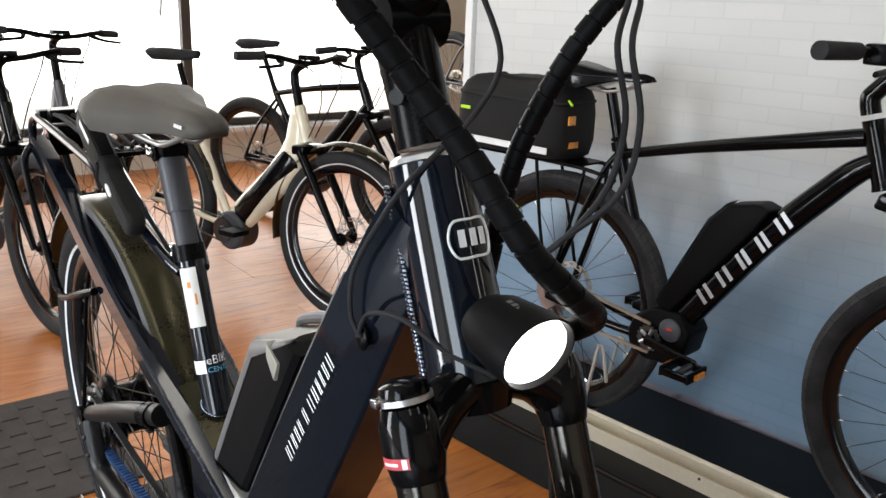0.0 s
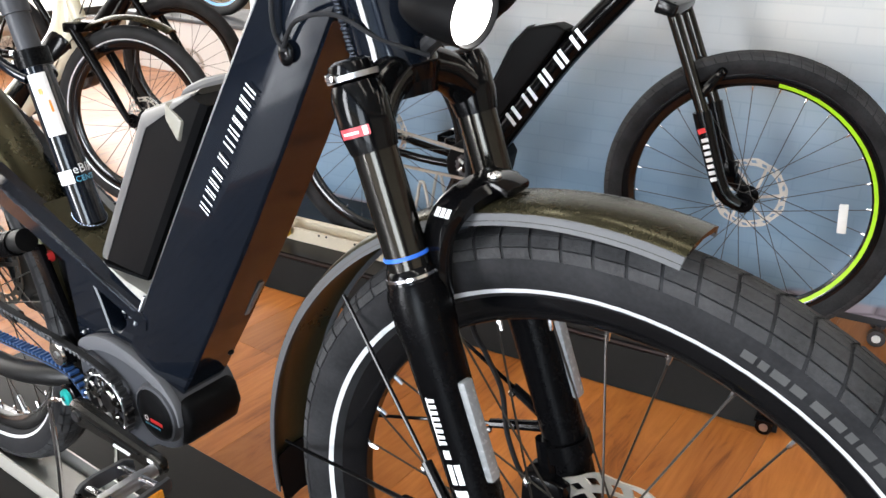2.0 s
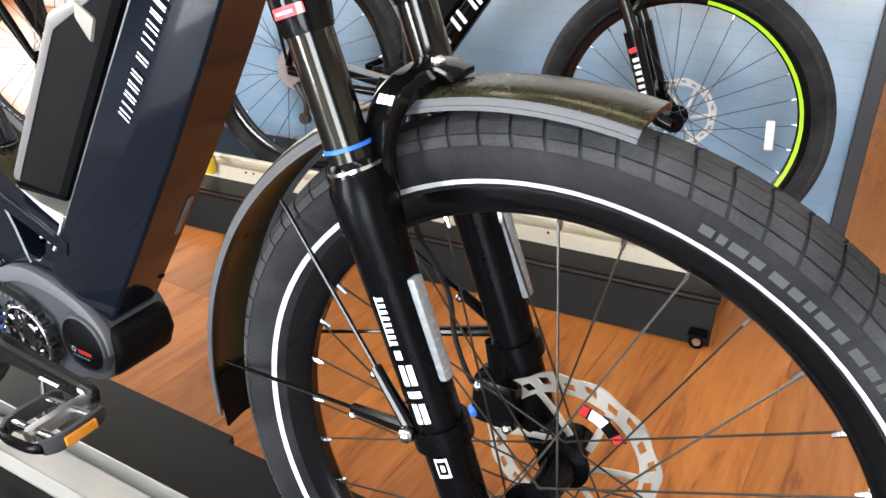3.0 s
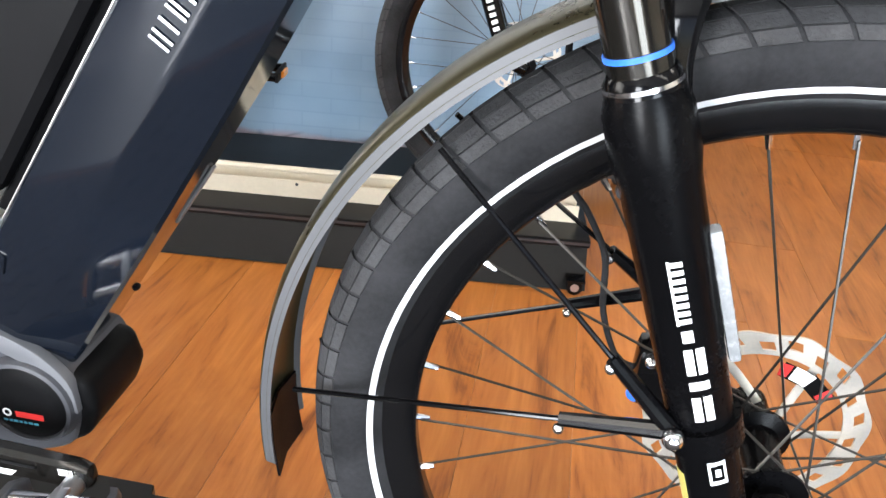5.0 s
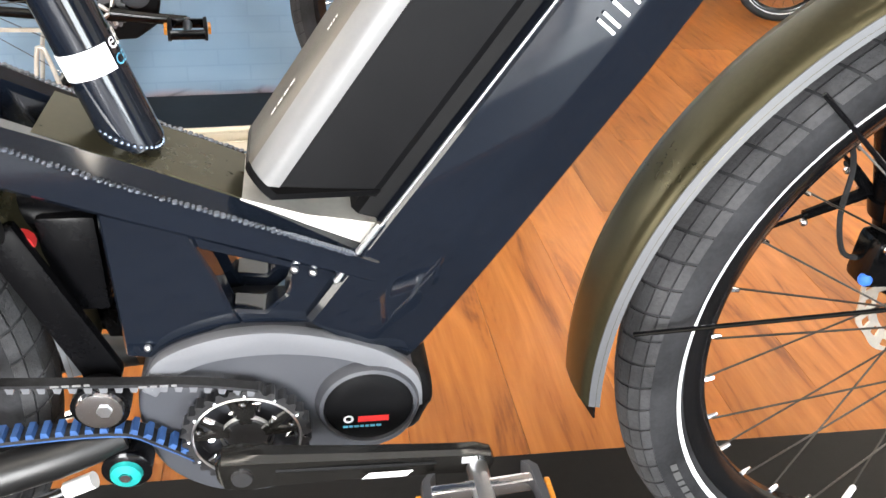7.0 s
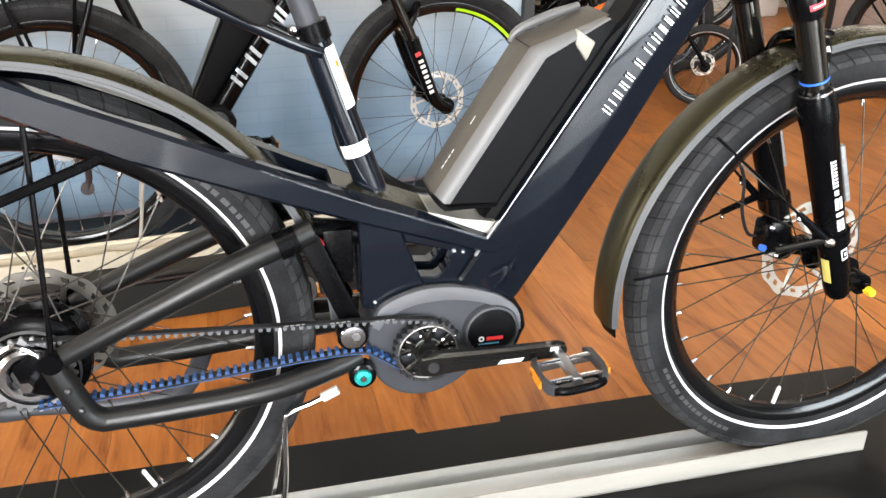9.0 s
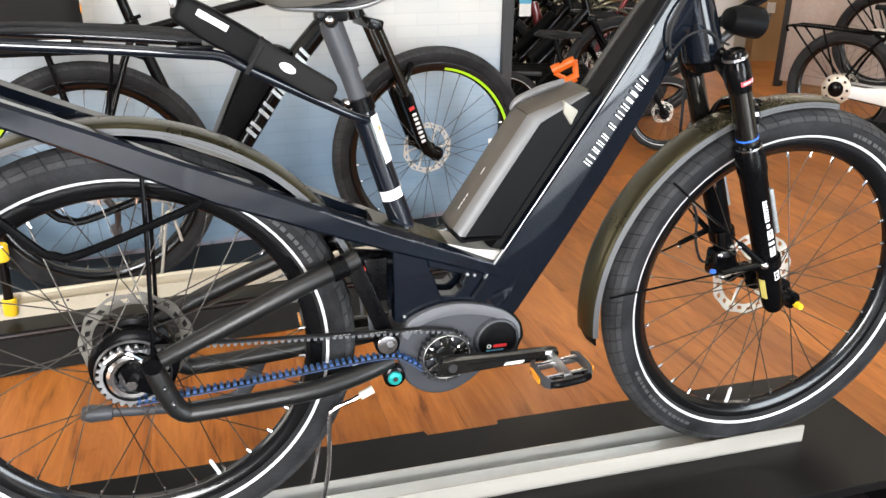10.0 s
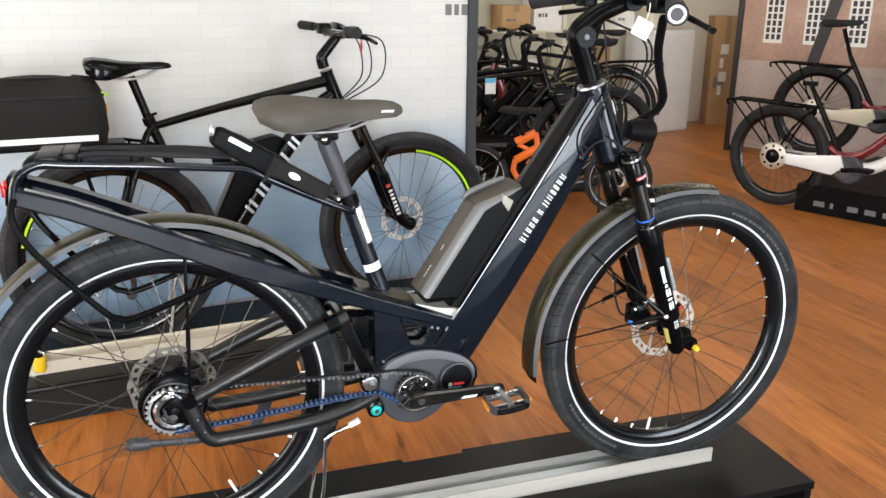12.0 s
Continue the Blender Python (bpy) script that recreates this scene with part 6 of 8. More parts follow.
# added out of view: pale where the paint reflects bright, dark elsewhere
slab("entrance_floor", "dark grey floor slab added out of view to darken the frame's reflections", join(box(X0, X1, -1.86, -1.33, FLOOR + 0.001, FLOOR + 0.008), box(X0, 0.049, Y0, -1.86, FLOOR + 0.001, FLOOR + 0.008)), "dark_reflected_floor", "floor")
slab("entrance_floor_pale", "pale glossy floor slab added out of view to brighten the frame's reflections", box(0.05, X1, Y0, -1.861, FLOOR + 0.001, FLOOR + 0.008), "pale_reflected_floor", "floor")

# ---- wooden floor ----
floor = slab("floor", "warm orange-brown wood laminate floor", box(X0, X1, Y0, Y1, FLOOR - 0.05, FLOOR - 0.004), "floor", "floor")


# ---- plinth, mural panel and the mountain e-bike in front of it ----
PT = -0.060
TURN = Matrix.Translation((0, 1.330, 0)) @ Matrix.Rotation(radians(6.5), 4, "Z") @ Matrix.Translation((0, -1.378, 0))   # the panel and its plinth stand a little askew
plinth = thing("display_plinth", "low black display plinth in front of the mural panel", "plinth", m=TURN @ Matrix.Translation((-0.4, 1.4, FLOOR)))
pm = Matrix.Translation((0.4, -1.4, -FLOOR))
PB = FLOOR + 0.040
part("plinth_top", moved(box(-1.0, 1.085, 1.175, 1.690, PT - 0.020, PT, 0.001, 1), pm), "stand", plinth, smooth=0)
skirt = [(1.1755, PT - 0.0205), (1.112, FLOOR + 0.003), (1.122, FLOOR + 0.003), (1.190, PT - 0.0205)]
part("plinth_front", moved(loft([[Vector((x, y, z)) for y, z in skirt] for x in (-0.995, 1.080)]), pm), "stand", plinth, "sloping black skirt", smooth=0)
part("plinth_back", moved(box(-0.99, 1.075, 1.660, 1.680, PB, PT - 0.020, 0.001, 1), pm), "stand", plinth, smooth=0)
for x in (-0.99, -0.4, 1.055):
    part("plinth_end", moved(box(x, x + 0.02, 1.205, 1.660, PB, PT - 0.020, 0.001, 1), pm), "stand", plinth, smooth=0)
part("edge_strip", moved(box(-1.0, 1.085, 1.1715, 1.1745, PT - 0.012, PT - 0.006), pm), "steel_dark", plinth, "thin bright edge strip", smooth=0)
for x, front in ((-0.95, 1.235), (-0.37, 1.235), (1.052, 1.106)):
    for y in (front, 1.650):
        wheel_c = part("castor", moved(join(tube([(x, y - 0.011, FLOOR + 0.019), (x, y + 0.011, FLOOR + 0.019)], 0.019, 16), tube([(x, y, FLOOR + 0.03), (x, y, PB + 0.004)], 0.008, 8), box(x - 0.022, x + 0.022, y - 0.020, y + 0.020, PB - 0.004, PB + 0.001)), pm), "gloss_black", plinth, "small black castor")
        part("castor_cap", moved(tube([(x, y - 0.0125, FLOOR + 0.019), (x, y + 0.0125, FLOOR + 0.019)], 0.010, 12), pm), "steel", wheel_c)
u_prof = [(1.270, 0.0005), (1.326, 0.0005), (1.326, 0.045), (1.322, 0.045), (1.322, 0.004), (1.274, 0.004), (1.274, 0.045), (1.270, 0.045)]
rail2 = part("wheel_rail", moved(loft([[Vector((x, y, PT + z)) for y, z in u_prof] for x in (-0.95, 1.06)]), pm), "rail_cream", plinth, "cream coated wheel rail", smooth=0)
part("rail_bar", moved(tube([(-0.95, 1.324, PT + 0.0525), (1.06, 1.324, PT + 0.0525)], 0.0078, 10), pm), "rail_cream", plinth)
part("rail_joint", moved(box(-0.152, -0.117, 1.2655, 1.2697, PT + 0.002, PT + 0.052, 0.001, 1), pm), "rail_cream", rail2, "cream joint plate", smooth=0)
for x, z in ((-0.357, 0.036), (-0.328, 0.037), (-0.218, 0.036), (0.36, 0.036), (0.62, 0.036)):
    part("rail_hole", moved(tube([(x, 1.2702, PT + z), (x, 1.2690, PT + z)], 0.0042, 10), pm), "trim_dark", rail2)
holder = shape()
for sg in (-1, 1):
    y = 1.378 + sg * 0.05
    holder = join(holder, tube([(0.02, y, 0.10), (0.0, y, 0.19), (-0.01, y, 0.20), (-0.02, y, 0.18), (-0.06, y, PT + 0.02), (-0.10, y, PT + 0.012)], 0.005, 8, 3))
part("wheel_hoop", moved(holder, pm), "rail_grey", plinth, "bright wire wheel holder")

PANEL_Y = 1.715
panel = thing("mural_panel", "tall display panel printed with pale blue-white brickwork, on castors", "display panel", m=TURN @ Matrix.Translation((-0.4, PANEL_Y, FLOOR)))
am = Matrix.Translation((0.4, -PANEL_Y, -FLOOR))
PX0, PX1, PZ0, PZ1 = -0.925, 1.310, FLOOR + 0.075, 1.95
part("print", box(PX0 + 0.4, PX1 + 0.4, 0.0, 0.012, PZ0 - FLOOR, PZ1 - FLOOR), "mural", panel, "pale blue brick print", smooth=0)
part("panel_frame", moved(join(box(PX1, PX1 + 0.042, PANEL_Y - 0.022, PANEL_Y + 0.06, PZ0 - 0.02, PZ1 + 0.03, 0.002, 1), 
                              box(PX0, PX1, PANEL_Y + 0.014, PANEL_Y + 0.05, PZ0, PZ1), box(PX0, PX1, PANEL_Y - 0.015, PANEL_Y + 0.05, PZ1, PZ1 + 0.03), box(PX0, PX1, PANEL_Y - 0.002, PANEL_Y + 0.05, PZ0 - 0.02, PZ0)), am), "trim_dark", panel, "dark panel frame", smooth=0)
part("edge_strip", moved(box(PX0 - 0.035, PX0 - 0.001, PANEL_Y - 0.022, PANEL_Y + 0.06, PZ0 - 0.02, PZ1 + 0.03, 0.002, 1), am), "white_paint", panel, "white panel edge", smooth=0)
for x, w in ((1.205, 0.030), (1.247, 0.022), (1.281, 0.030)):
    part("number_bar", moved(bars([w], 0.045, 0.0), am @ Matrix.Translation((x, PANEL_Y - 0.0012, 1.085))), "grey_print", panel, "printed figure shown as a plain bar")
for x in (-0.8, 1.25):
    for y in (PANEL_Y - 0.012, PANEL_Y + 0.10):
        castor = part("castor", moved(join(tube([(x, y - 0.012, FLOOR + 0.024), (x, y + 0.012, FLOOR + 0.024)], 0.024, 16), tube([(x, y, FLOOR + 0.04), (x, y, PZ0 - 0.015)], 0.008, 8)), am), "steel_dark", panel)
        part("castor_cap", moved(tube([(x, y - 0.0135, FLOOR + 0.024), (x, y + 0.0135, FLOOR + 0.024)], 0.012, 12), am), "paper", castor)


def mountain_bike():
    """A black electric mountain bike with a rack bag; origin on the ground under its rear axle."""
    ob = thing("mountain_bicycle", "black electric mountain bicycle with lime rim accents on a plinth", "bicycle")
    R, fx = 0.360, 1.0925
    rc, fc = (0, 0, R), (fx, 0, R)
    rear = wheel(ob, rc, R, 0.0285, 0.306, 0.279, disc_hub(0.02, 0.028, 0.034), "frame_black", (0.027, 0.032), stripe=False, tread=88, joined=False, spokes=28)
    part("brake_disc", slotted_ring(0.062, 0.080, 0.050, 0.0518, 18, 6, 0.02), "disc", rear)
    part("cassette", join(*[gear_ring(0.018, r, int(r * 500), -0.036 - 0.0035 * k, -0.0345 - 0.0035 * k, 0.003) for k, r in enumerate((0.062, 0.055, 0.048, 0.041, 0.034, 0.028))]), "steel", rear, "steel cassette")
    front = wheel(ob, fc, R, 0.0285, 0.306, 0.279, disc_hub(0.016, 0.026, 0.034), "frame_black", (0.025, 0.032), stripe=False, tread=80, joined=False, spokes=28, turn=5)
    part("brake_disc", slotted_ring(0.072, 0.090, 0.050, 0.0518, 20, 6, 0.02), "disc", front)
    for sg in (-1, 1):
        part("lime_decal", revolve([(0.2845, sg * 0.0128), (0.2935, sg * 0.0165)], 24, -66, 78), "lime", front, "lime rim decal")
        part("lime_decal", revolve([(0.2845, sg * 0.0128), (0.2935, sg * 0.0165)], 24, 128, 168), "lime", rear, "lime rim decal")
    part("spoke_reflector", moved(box(-0.010, 0.010, -0.014, -0.006, -0.036, 0.036, 0.003), Matrix.Translation((0.222, 0, -0.025))), "paper", front, "white spoke reflector", m=Matrix.Identity(4))
    O = Vector((0.2024, 0, -PT))   # design places minus the bike's origin

    def v(x, z, y=0.0):
        return Vector((0.95 * x + O.x, y, z + O.z - 0.055 * max(0.0, 0.6 - z)))
    part("seat_tube", tube([v(-0.050, 0.755), v(0.025, 0.56), v(0.118, 0.32)], [0.0165, 0.0175, 0.019], 18), "gloss_black", ob)
    part("top_tube", tube([v(-0.043, 0.735), v(0.18, 0.785), v(0.42, 0.832), v(0.60, 0.866)], [0.0135, 0.015, 0.018, 0.021], 16, 3), "gloss_black", ob)
    part("down_tube", tube([v(0.628, 0.815), v(0.585, 0.785), v(0.535, 0.735), v(0.41, 0.600), v(0.30, 0.462), v(0.215, 0.350)], [0.024, 0.029, 0.031, 0.034, 0.035, 0.034], 18, 4), "gloss_black", ob, "thick black down tube with white lettering bars")
    dn = (v(0.535, 0.735) - v(0.215, 0.350)).normalized()
    letters = Matrix(((dn.x, 0, -dn.z, 0), (0, 1, 0, 0), (dn.z, 0, dn.x, 0), (0, 0, 0, 1)))
    part("name_print", moved(strokes([0.036, 0.0, 0.036, 0.0, 0.030, 0.0, 0.030, 0.0, 0.034], 0.040, 0.018, 0.15, 0.011), Matrix.Translation(v(0.288, 0.415, -0.0368)) @ letters), "steel", ob, "silver lettering shown as plain bars")
    part("head_tube", tube([v(0.607, 0.905), v(0.612, 0.89), v(0.655, 0.775), v(0.660, 0.762)], [0.024, 0.0225, 0.026, 0.029], 20), "gloss_black", ob)
    for sg in (-1, 1):
        part("seat_stay", tube([v(-0.045, 0.735, sg * 0.016), v(-0.085, 0.66, sg * 0.035), v(-0.215, 0.335, sg * 0.062)], [0.008, 0.008, 0.009], 12, 3), "gloss_black", ob)
        part("chain_stay", tube([v(0.11, 0.285, sg * 0.035), v(-0.02, 0.292, sg * 0.052), v(-0.213, 0.316, sg * 0.064)], [0.013, 0.011, 0.010], 12, 3), "gloss_black", ob)
        # fork
        y = sg * 0.062
        leg = part("fork_leg", tube([v(0.810, 0.520, y), v(0.838, 0.450, y), v(0.888, 0.342, y), v(0.937, 0.316, y)], [0.022, 0.0205, 0.019, 0.014], 18, 3), "gloss_black", ob, "black fork leg with white print")
        part("stanchion", tube([v(0.700, 0.755, y), v(0.815, 0.515, y)], 0.015, 16), "stanchion", leg)
        if sg < 0:
            part("white_print", join(*[moved(box(-0.0075, 0.0075, -0.002, 0.0, -0.0045, 0.0045), Matrix.Translation(v(0.8320 + 0.0058 * k, 0.461 - 0.0145 * k, y - 0.0215)) @ Matrix.Rotation(radians(-23), 4, "Y")) for k in range(7)]), "white", leg, smooth=0)
            part("red_print", moved(box(-0.009, 0.009, -0.002, 0.0, -0.006, 0.006), Matrix.Translation(v(0.822, 0.481, y - 0.022)) @ Matrix.Rotation(radians(-27), 4, "Y")), "red", leg, smooth=0)
    part("fork_crown", bevelled(prism([(v(0.665, 0).x, v(0, 0.735).z), (v(0.720, 0).x, v(0, 0.725).z), (v(0.728, 0).x, v(0, 0.755).z), (v(0.675, 0).x, v(0, 0.768).z)], -0.082, 0.082), 0.008, 3), "gloss_black", ob)
    part("fork_arch", tube([v(0.795, 0.545, -0.062), v(0.835, 0.600, -0.035), v(0.840, 0.608, 0), v(0.835, 0.600, 0.035), v(0.795, 0.545, 0.062)], 0.012, 10, 4), "gloss_black", ob)
    part("brake_caliper", box(v(0.86, 0).x, v(0.90, 0).x, 0.04, 0.07, v(0, 0.33).z, v(0, 0.39).z, 0.006), "gloss_black", ob)
    # battery and motor
    part("battery", bevelled(loft([[v(x, z, -0.040) for x, z in ((0.140, 0.385), (0.185, 0.362), (0.385, 0.610), (0.425, 0.672), (0.390, 0.684), (0.312, 0.668), (0.275, 0.630))],
                                   [v(x, z, 0.040) for x, z in ((0.140, 0.385), (0.185, 0.362), (0.385, 0.610), (0.425, 0.672), (0.390, 0.684), (0.312, 0.668), (0.275, 0.630))]]), 0.010, 3), "plastic_black", ob, "black down tube battery")
    part("battery_band", loft([[v(0.138, 0.388, -0.030), v(0.138, 0.388, 0.030)], [v(0.262, 0.622, -0.031), v(0.262, 0.622, 0.031)], [v(0.310, 0.672, -0.030), v(0.310, 0.672, 0.030)]], cap=False, closed=False), "plastic_light", ob, "grey battery back")
    mot = part("motor", prism([(v(0.07, 0).x, v(0, 0.29).z), (v(0.09, 0).x, v(0, 0.34).z), (v(0.15, 0).x, v(0, 0.375).z), (v(0.23, 0).x, v(0, 0.375).z), (v(0.265, 0).x, v(0, 0.33).z), (v(0.25, 0).x, v(0, 0.265).z), (v(0.20, 0).x, v(0, 0.235).z), (v(0.13, 0).x, v(0, 0.232).z), (v(0.085, 0).x, v(0, 0.25).z)], -0.052, 0.052, 0.010, 3), "plastic_black", ob, "black motor with a round grey cover")
    part("motor_cover", moved(revolve([(0.0, -0.062), (0.024, -0.061), (0.031, -0.056), (0.031, -0.045)], 28), Matrix.Translation(v(0.208, 0.330))), "plastic_grey", mot)
    part("red_mark", moved(bars([0.018], 0.006, 0), Matrix.Translation(v(0.200, 0.332, -0.0625))), "red", mot)
    ring2 = part("chainring", moved(gear_ring(0.020, 0.036, 16, -0.066, -0.062, 0.004), Matrix.Translation(v(0.152, 0.296))), "steel_dark", ob)
    part("spider", moved(join(*[tube([(0, -0.066, 0), (0.028 * math.cos(radians(72 * k)), -0.066, 0.028 * math.sin(radians(72 * k)))], 0.005, 6) for k in range(5)]), Matrix.Translation(v(0.152, 0.296))), "steel", ring2)
    for a, b in ((v(0.152, 0.334, -0.062), v(-0.213, 0.373, -0.052)), (v(0.152, 0.258, -0.062), v(-0.19, 0.262, -0.050))):
        n, ch = int((b - a).length / 0.0127), shape()
        for k in range(n):
            p = a + (b - a) * ((k + 0.5) / n)
            ch = join(ch, moved(box(-0.0068, 0.0068, -0.003 if k % 2 else -0.002, 0.003 if k % 2 else 0.002, -0.0042, 0.0042), Matrix.Translation(p) @ Matrix.Rotation(-math.atan2((b - a).z, (b - a).x), 4, "Y")))
        part("chain_run", ch, "chain", ob, "steel chain", smooth=0)
    part("derailleur", join(tube([v(-0.195, 0.285, -0.06), v(-0.165, 0.235, -0.055), v(-0.175, 0.180, -0.05)], [0.012, 0.010, 0.008], 10, 3), tube([v(-0.175, 0.185, -0.058), v(-0.175, 0.185, -0.044)], 0.018, 16)), "steel_dark", ob)
    for sg, tx, tz in ((-1, 0.315, 0.285), (1, -0.01, 0.307)):
        part("crank_arm", tube([v(0.152, 0.296, sg * 0.078), v((0.152 + tx) / 2, (0.296 + tz) / 2, sg * 0.090), v(tx, tz, sg * 0.096)], [0.016, 0.012, 0.011], 12, 2, flat=0.6), "gloss_black", ob)
        lo, hi = sorted((sg * 0.108, sg * 0.198))
        ped = part("pedal", tube([v(tx, tz, sg * 0.098), v(tx, tz, sg * 0.195)], [0.010, 0.008], 12), "steel_dark", ob, "black cage pedal with amber reflectors")
        for ex in (-1, 1):
            part("side_plate", box(v(tx + ex * 0.038, 0).x - 0.004, v(tx + ex * 0.038, 0).x + 0.004, lo, hi, v(0, tz - 0.012).z, v(0, tz + 0.012).z, 0.003), "plastic_black", ped)
        for yy in (lo, hi - 0.010):
            part("end_bar", box(v(tx - 0.037, 0).x, v(tx + 0.037, 0).x, yy, yy + 0.010, v(0, tz - 0.009).z, v(0, tz + 0.009).z, 0.002), "gloss_black", ped)
        for ex in (-1, 1):
            part("reflector", box(v(tx + ex * 0.0465, 0).x - 0.003, v(tx + ex * 0.0465, 0).x + 0.003, sg * 0.15 - 0.022, sg * 0.15 + 0.022, v(0, tz - 0.006).z, v(0, tz + 0.006).z), "amber", ped, smooth=0)
    # saddle
    part("seat_post", tube([v(-0.050, 0.755), v(-0.098, 0.905)], 0.0145, 16), "gloss_black", ob)
    part("seat_clamp", join(tube([v(-0.047, 0.745), v(-0.055, 0.768)], 0.021, 18), tube([v(-0.057, 0.775, -0.028), v(-0.025, 0.785, -0.03)], 0.005, 8)), "frame_black", ob)
    part("saddle_rails", join(*[tube([v(-0.215, 0.925, sg * 0.03), v(-0.145, 0.900, sg * 0.022), v(-0.065, 0.902, sg * 0.02), v(0.005, 0.932, sg * 0.01)], 0.004, 8, 3) for sg in (-1, 1)]), "steel", ob, "bright saddle rails")
    rings = []
    for x, hw, zt, zb in ((-0.205, 0.03, 0.955, 0.945), (-0.198, 0.062, 0.966, 0.922), (-0.17, 0.075, 0.969, 0.902), (-0.13, 0.072, 0.964, 0.900), (-0.08, 0.050, 0.955, 0.912), (-0.02, 0.028, 0.951, 0.928), (0.05, 0.022, 0.950, 0.928), (0.075, 0.018, 0.945, 0.930), (0.085, 0.008, 0.939, 0.934)):
        half = [(0.0, zt - 0.006), (0.4 * hw, zt), (0.8 * hw, zt - 0.006), (hw, zt - 0.5 * (zt - zb)), (0.9 * hw, zb)]
        rings.append([v(x - 0.043, z, -y) for y, z in reversed(half)] + [v(x - 0.043, z, y) for y, z in half[1:]])
    part("saddle", loft(rings), "gloss_black", ob, "glossy black saddle", smooth=60)
    # bars
    part("stem", tube([v(0.600, 0.915), v(0.592, 0.945), v(0.60, 0.962), v(0.655, 1.022)], [0.021, 0.021, 0.020, 0.018], 14, 3), "gloss_black", ob)
    for sg in (-1, 1):
        bar = part("handlebar", tube([v(0.655, 1.025), v(0.655, 1.030, sg * 0.08), v(0.64, 1.048, sg * 0.18), v(0.615, 1.052, sg * 0.345)], 0.0115, 12, 3), "frame_black", ob)
        part("grip", tube([v(0.632, 1.050, sg * 0.225), v(0.612, 1.052, sg * 0.352)], [0.0165, 0.0175], 16), "rubber", bar, "black grip")
        part("brake_lever", join(tube([v(0.665, 1.035, sg * 0.17), v(0.705, 1.025, sg * 0.20), v(0.70, 1.015, sg * 0.30)], [0.010, 0.008, 0.006], 10, 3), box(v(0.63, 0).x, v(0.68, 0).x, min(sg * 0.14, sg * 0.19), max(sg * 0.14, sg * 0.19), v(0, 1.025).z, v(0, 1.065).z, 0.006)), "frame_black", bar)
    part("display", prism([(v(0.64, 0).x, v(0, 1.050).z), (v(0.70, 0).x, v(0, 1.040).z), (v(0.705, 0).x, v(0, 1.052).z), (v(0.645, 0).x, v(0, 1.075).z)], -0.04, 0.04, 0.004), "gloss_black", ob)
    for k, (dy, bulge) in enumerate(((-0.12, 0.17), (0.10, 0.13), (0.03, 0.15))):
        part("cable", tube([v(0.665, 1.040, dy), v(0.63 + bulge, 1.010, dy * 0.8), v(0.64 + bulge, 0.880, dy * 0.5), v(0.68, 0.800, dy * 0.3), v(0.62, 0.760, 0.03)], 0.0027, 7, 5), "rubber", ob)
    tag = part("hang_tag", moved(join(box(-0.022, 0.022, -0.001, 0.001, -0.034, 0.0)), Matrix.Translation(v(0.725, 1.005, -0.07)) @ Matrix.Rotation(radians(80), 4, "Z") @ Matrix.Rotation(radians(42), 4, "Y")), "red", ob, "red and blue paper tag", smooth=0)
    part("tag_print", moved(join(box(-0.020, 0.020, -0.0022, -0.0012, -0.032, -0.018)), Matrix.Translation(v(0.725, 1.005, -0.07)) @ Matrix.Rotation(radians(80), 4, "Z") @ Matrix.Rotation(radians(42), 4, "Y")), "sky_blue", tag, smooth=0)
    # rack
    deck = part("rack_deck", box(v(-0.54, 0).x, v(-0.14, 0).x, -0.05, 0.05, v(0, 0.690).z, v(0, 0.696).z), "frame_black", ob, "black rear rack deck")
    for sg in (-1, 1):
        part("rack_rail", tube([v(-0.03, 0.665, sg * 0.03), v(-0.14, 0.690, sg * 0.055), v(-0.55, 0.690, sg * 0.055)], 0.006, 8, 2), "frame_black", deck)
        for x0, x1, x2 in ((-0.21, -0.26, -0.30), (-0.215, -0.15, -0.12)):
            part("rack_stay", tube([v(x0, 0.335, sg * 0.072), v(x1, 0.52, sg * 0.068), v(x2, 0.69, sg * 0.055)], 0.005, 8, 2), "frame_black", deck)
    return ob, v


mtb, mv = mountain_bike()
mtb.matrix_basis = TURN @ Matrix.Translation((-0.2024, 1.378, PT))
bag = thing("rack_bag", "black nylon rack bag with a white reflective strip", "bag", m=TURN @ Matrix.Translation((-0.385, 1.378, 0.698)))
rings = []
for z, hx, hy in ((0.0, 0.190, 0.080), (0.008, 0.200, 0.090), (0.05, 0.208, 0.100), (0.12, 0.206, 0.104), (0.165, 0.198, 0.102), (0.19, 0.185, 0.092), (0.205, 0.165, 0.075), (0.212, 0.12, 0.05)):
    ring = []
    for k in range(28):
        a = 2 * math.pi * k / 28
        c, sn = math.cos(a), math.sin(a)
        ring.append(Vector((hx * math.copysign(abs(c) ** 0.35, c), hy * math.copysign(abs(sn) ** 0.4, sn), z + 0.006 * math.sin(5 * a) * (z > 0.15))))
    rings.append(ring)
part("bag_body", loft(rings), "bag", bag, smooth=60)
for y in (-0.1035, 0.099):
    part("reflective_strip", box(-0.19, 0.17, y, y + 0.0045, 0.018, 0.036), "white", bag, "white reflective strip", smooth=0)
lid = [Vector((0.200 * math.copysign(abs(math.cos(a)) ** 0.35, math.cos(a)), 0.1035 * math.copysign(abs(math.sin(a)) ** 0.4, math.sin(a)), 0.158)) for a in (2 * math.pi * k / 40 for k in range(40))]
part("zip", tube(lid, 0.0045, 6, loop=True), "rubber", bag, "black zip band")
for patch in (box(0.2045, 0.2085, -0.06, -0.03, 0.10, 0.125), box(0.203, 0.208, -0.05, -0.01, 0.035, 0.052), box(-0.21, -0.205, -0.04, 0.0, 0.12, 0.13)):
    part("orange_tab", patch, "amber", bag, "orange tab", smooth=0)
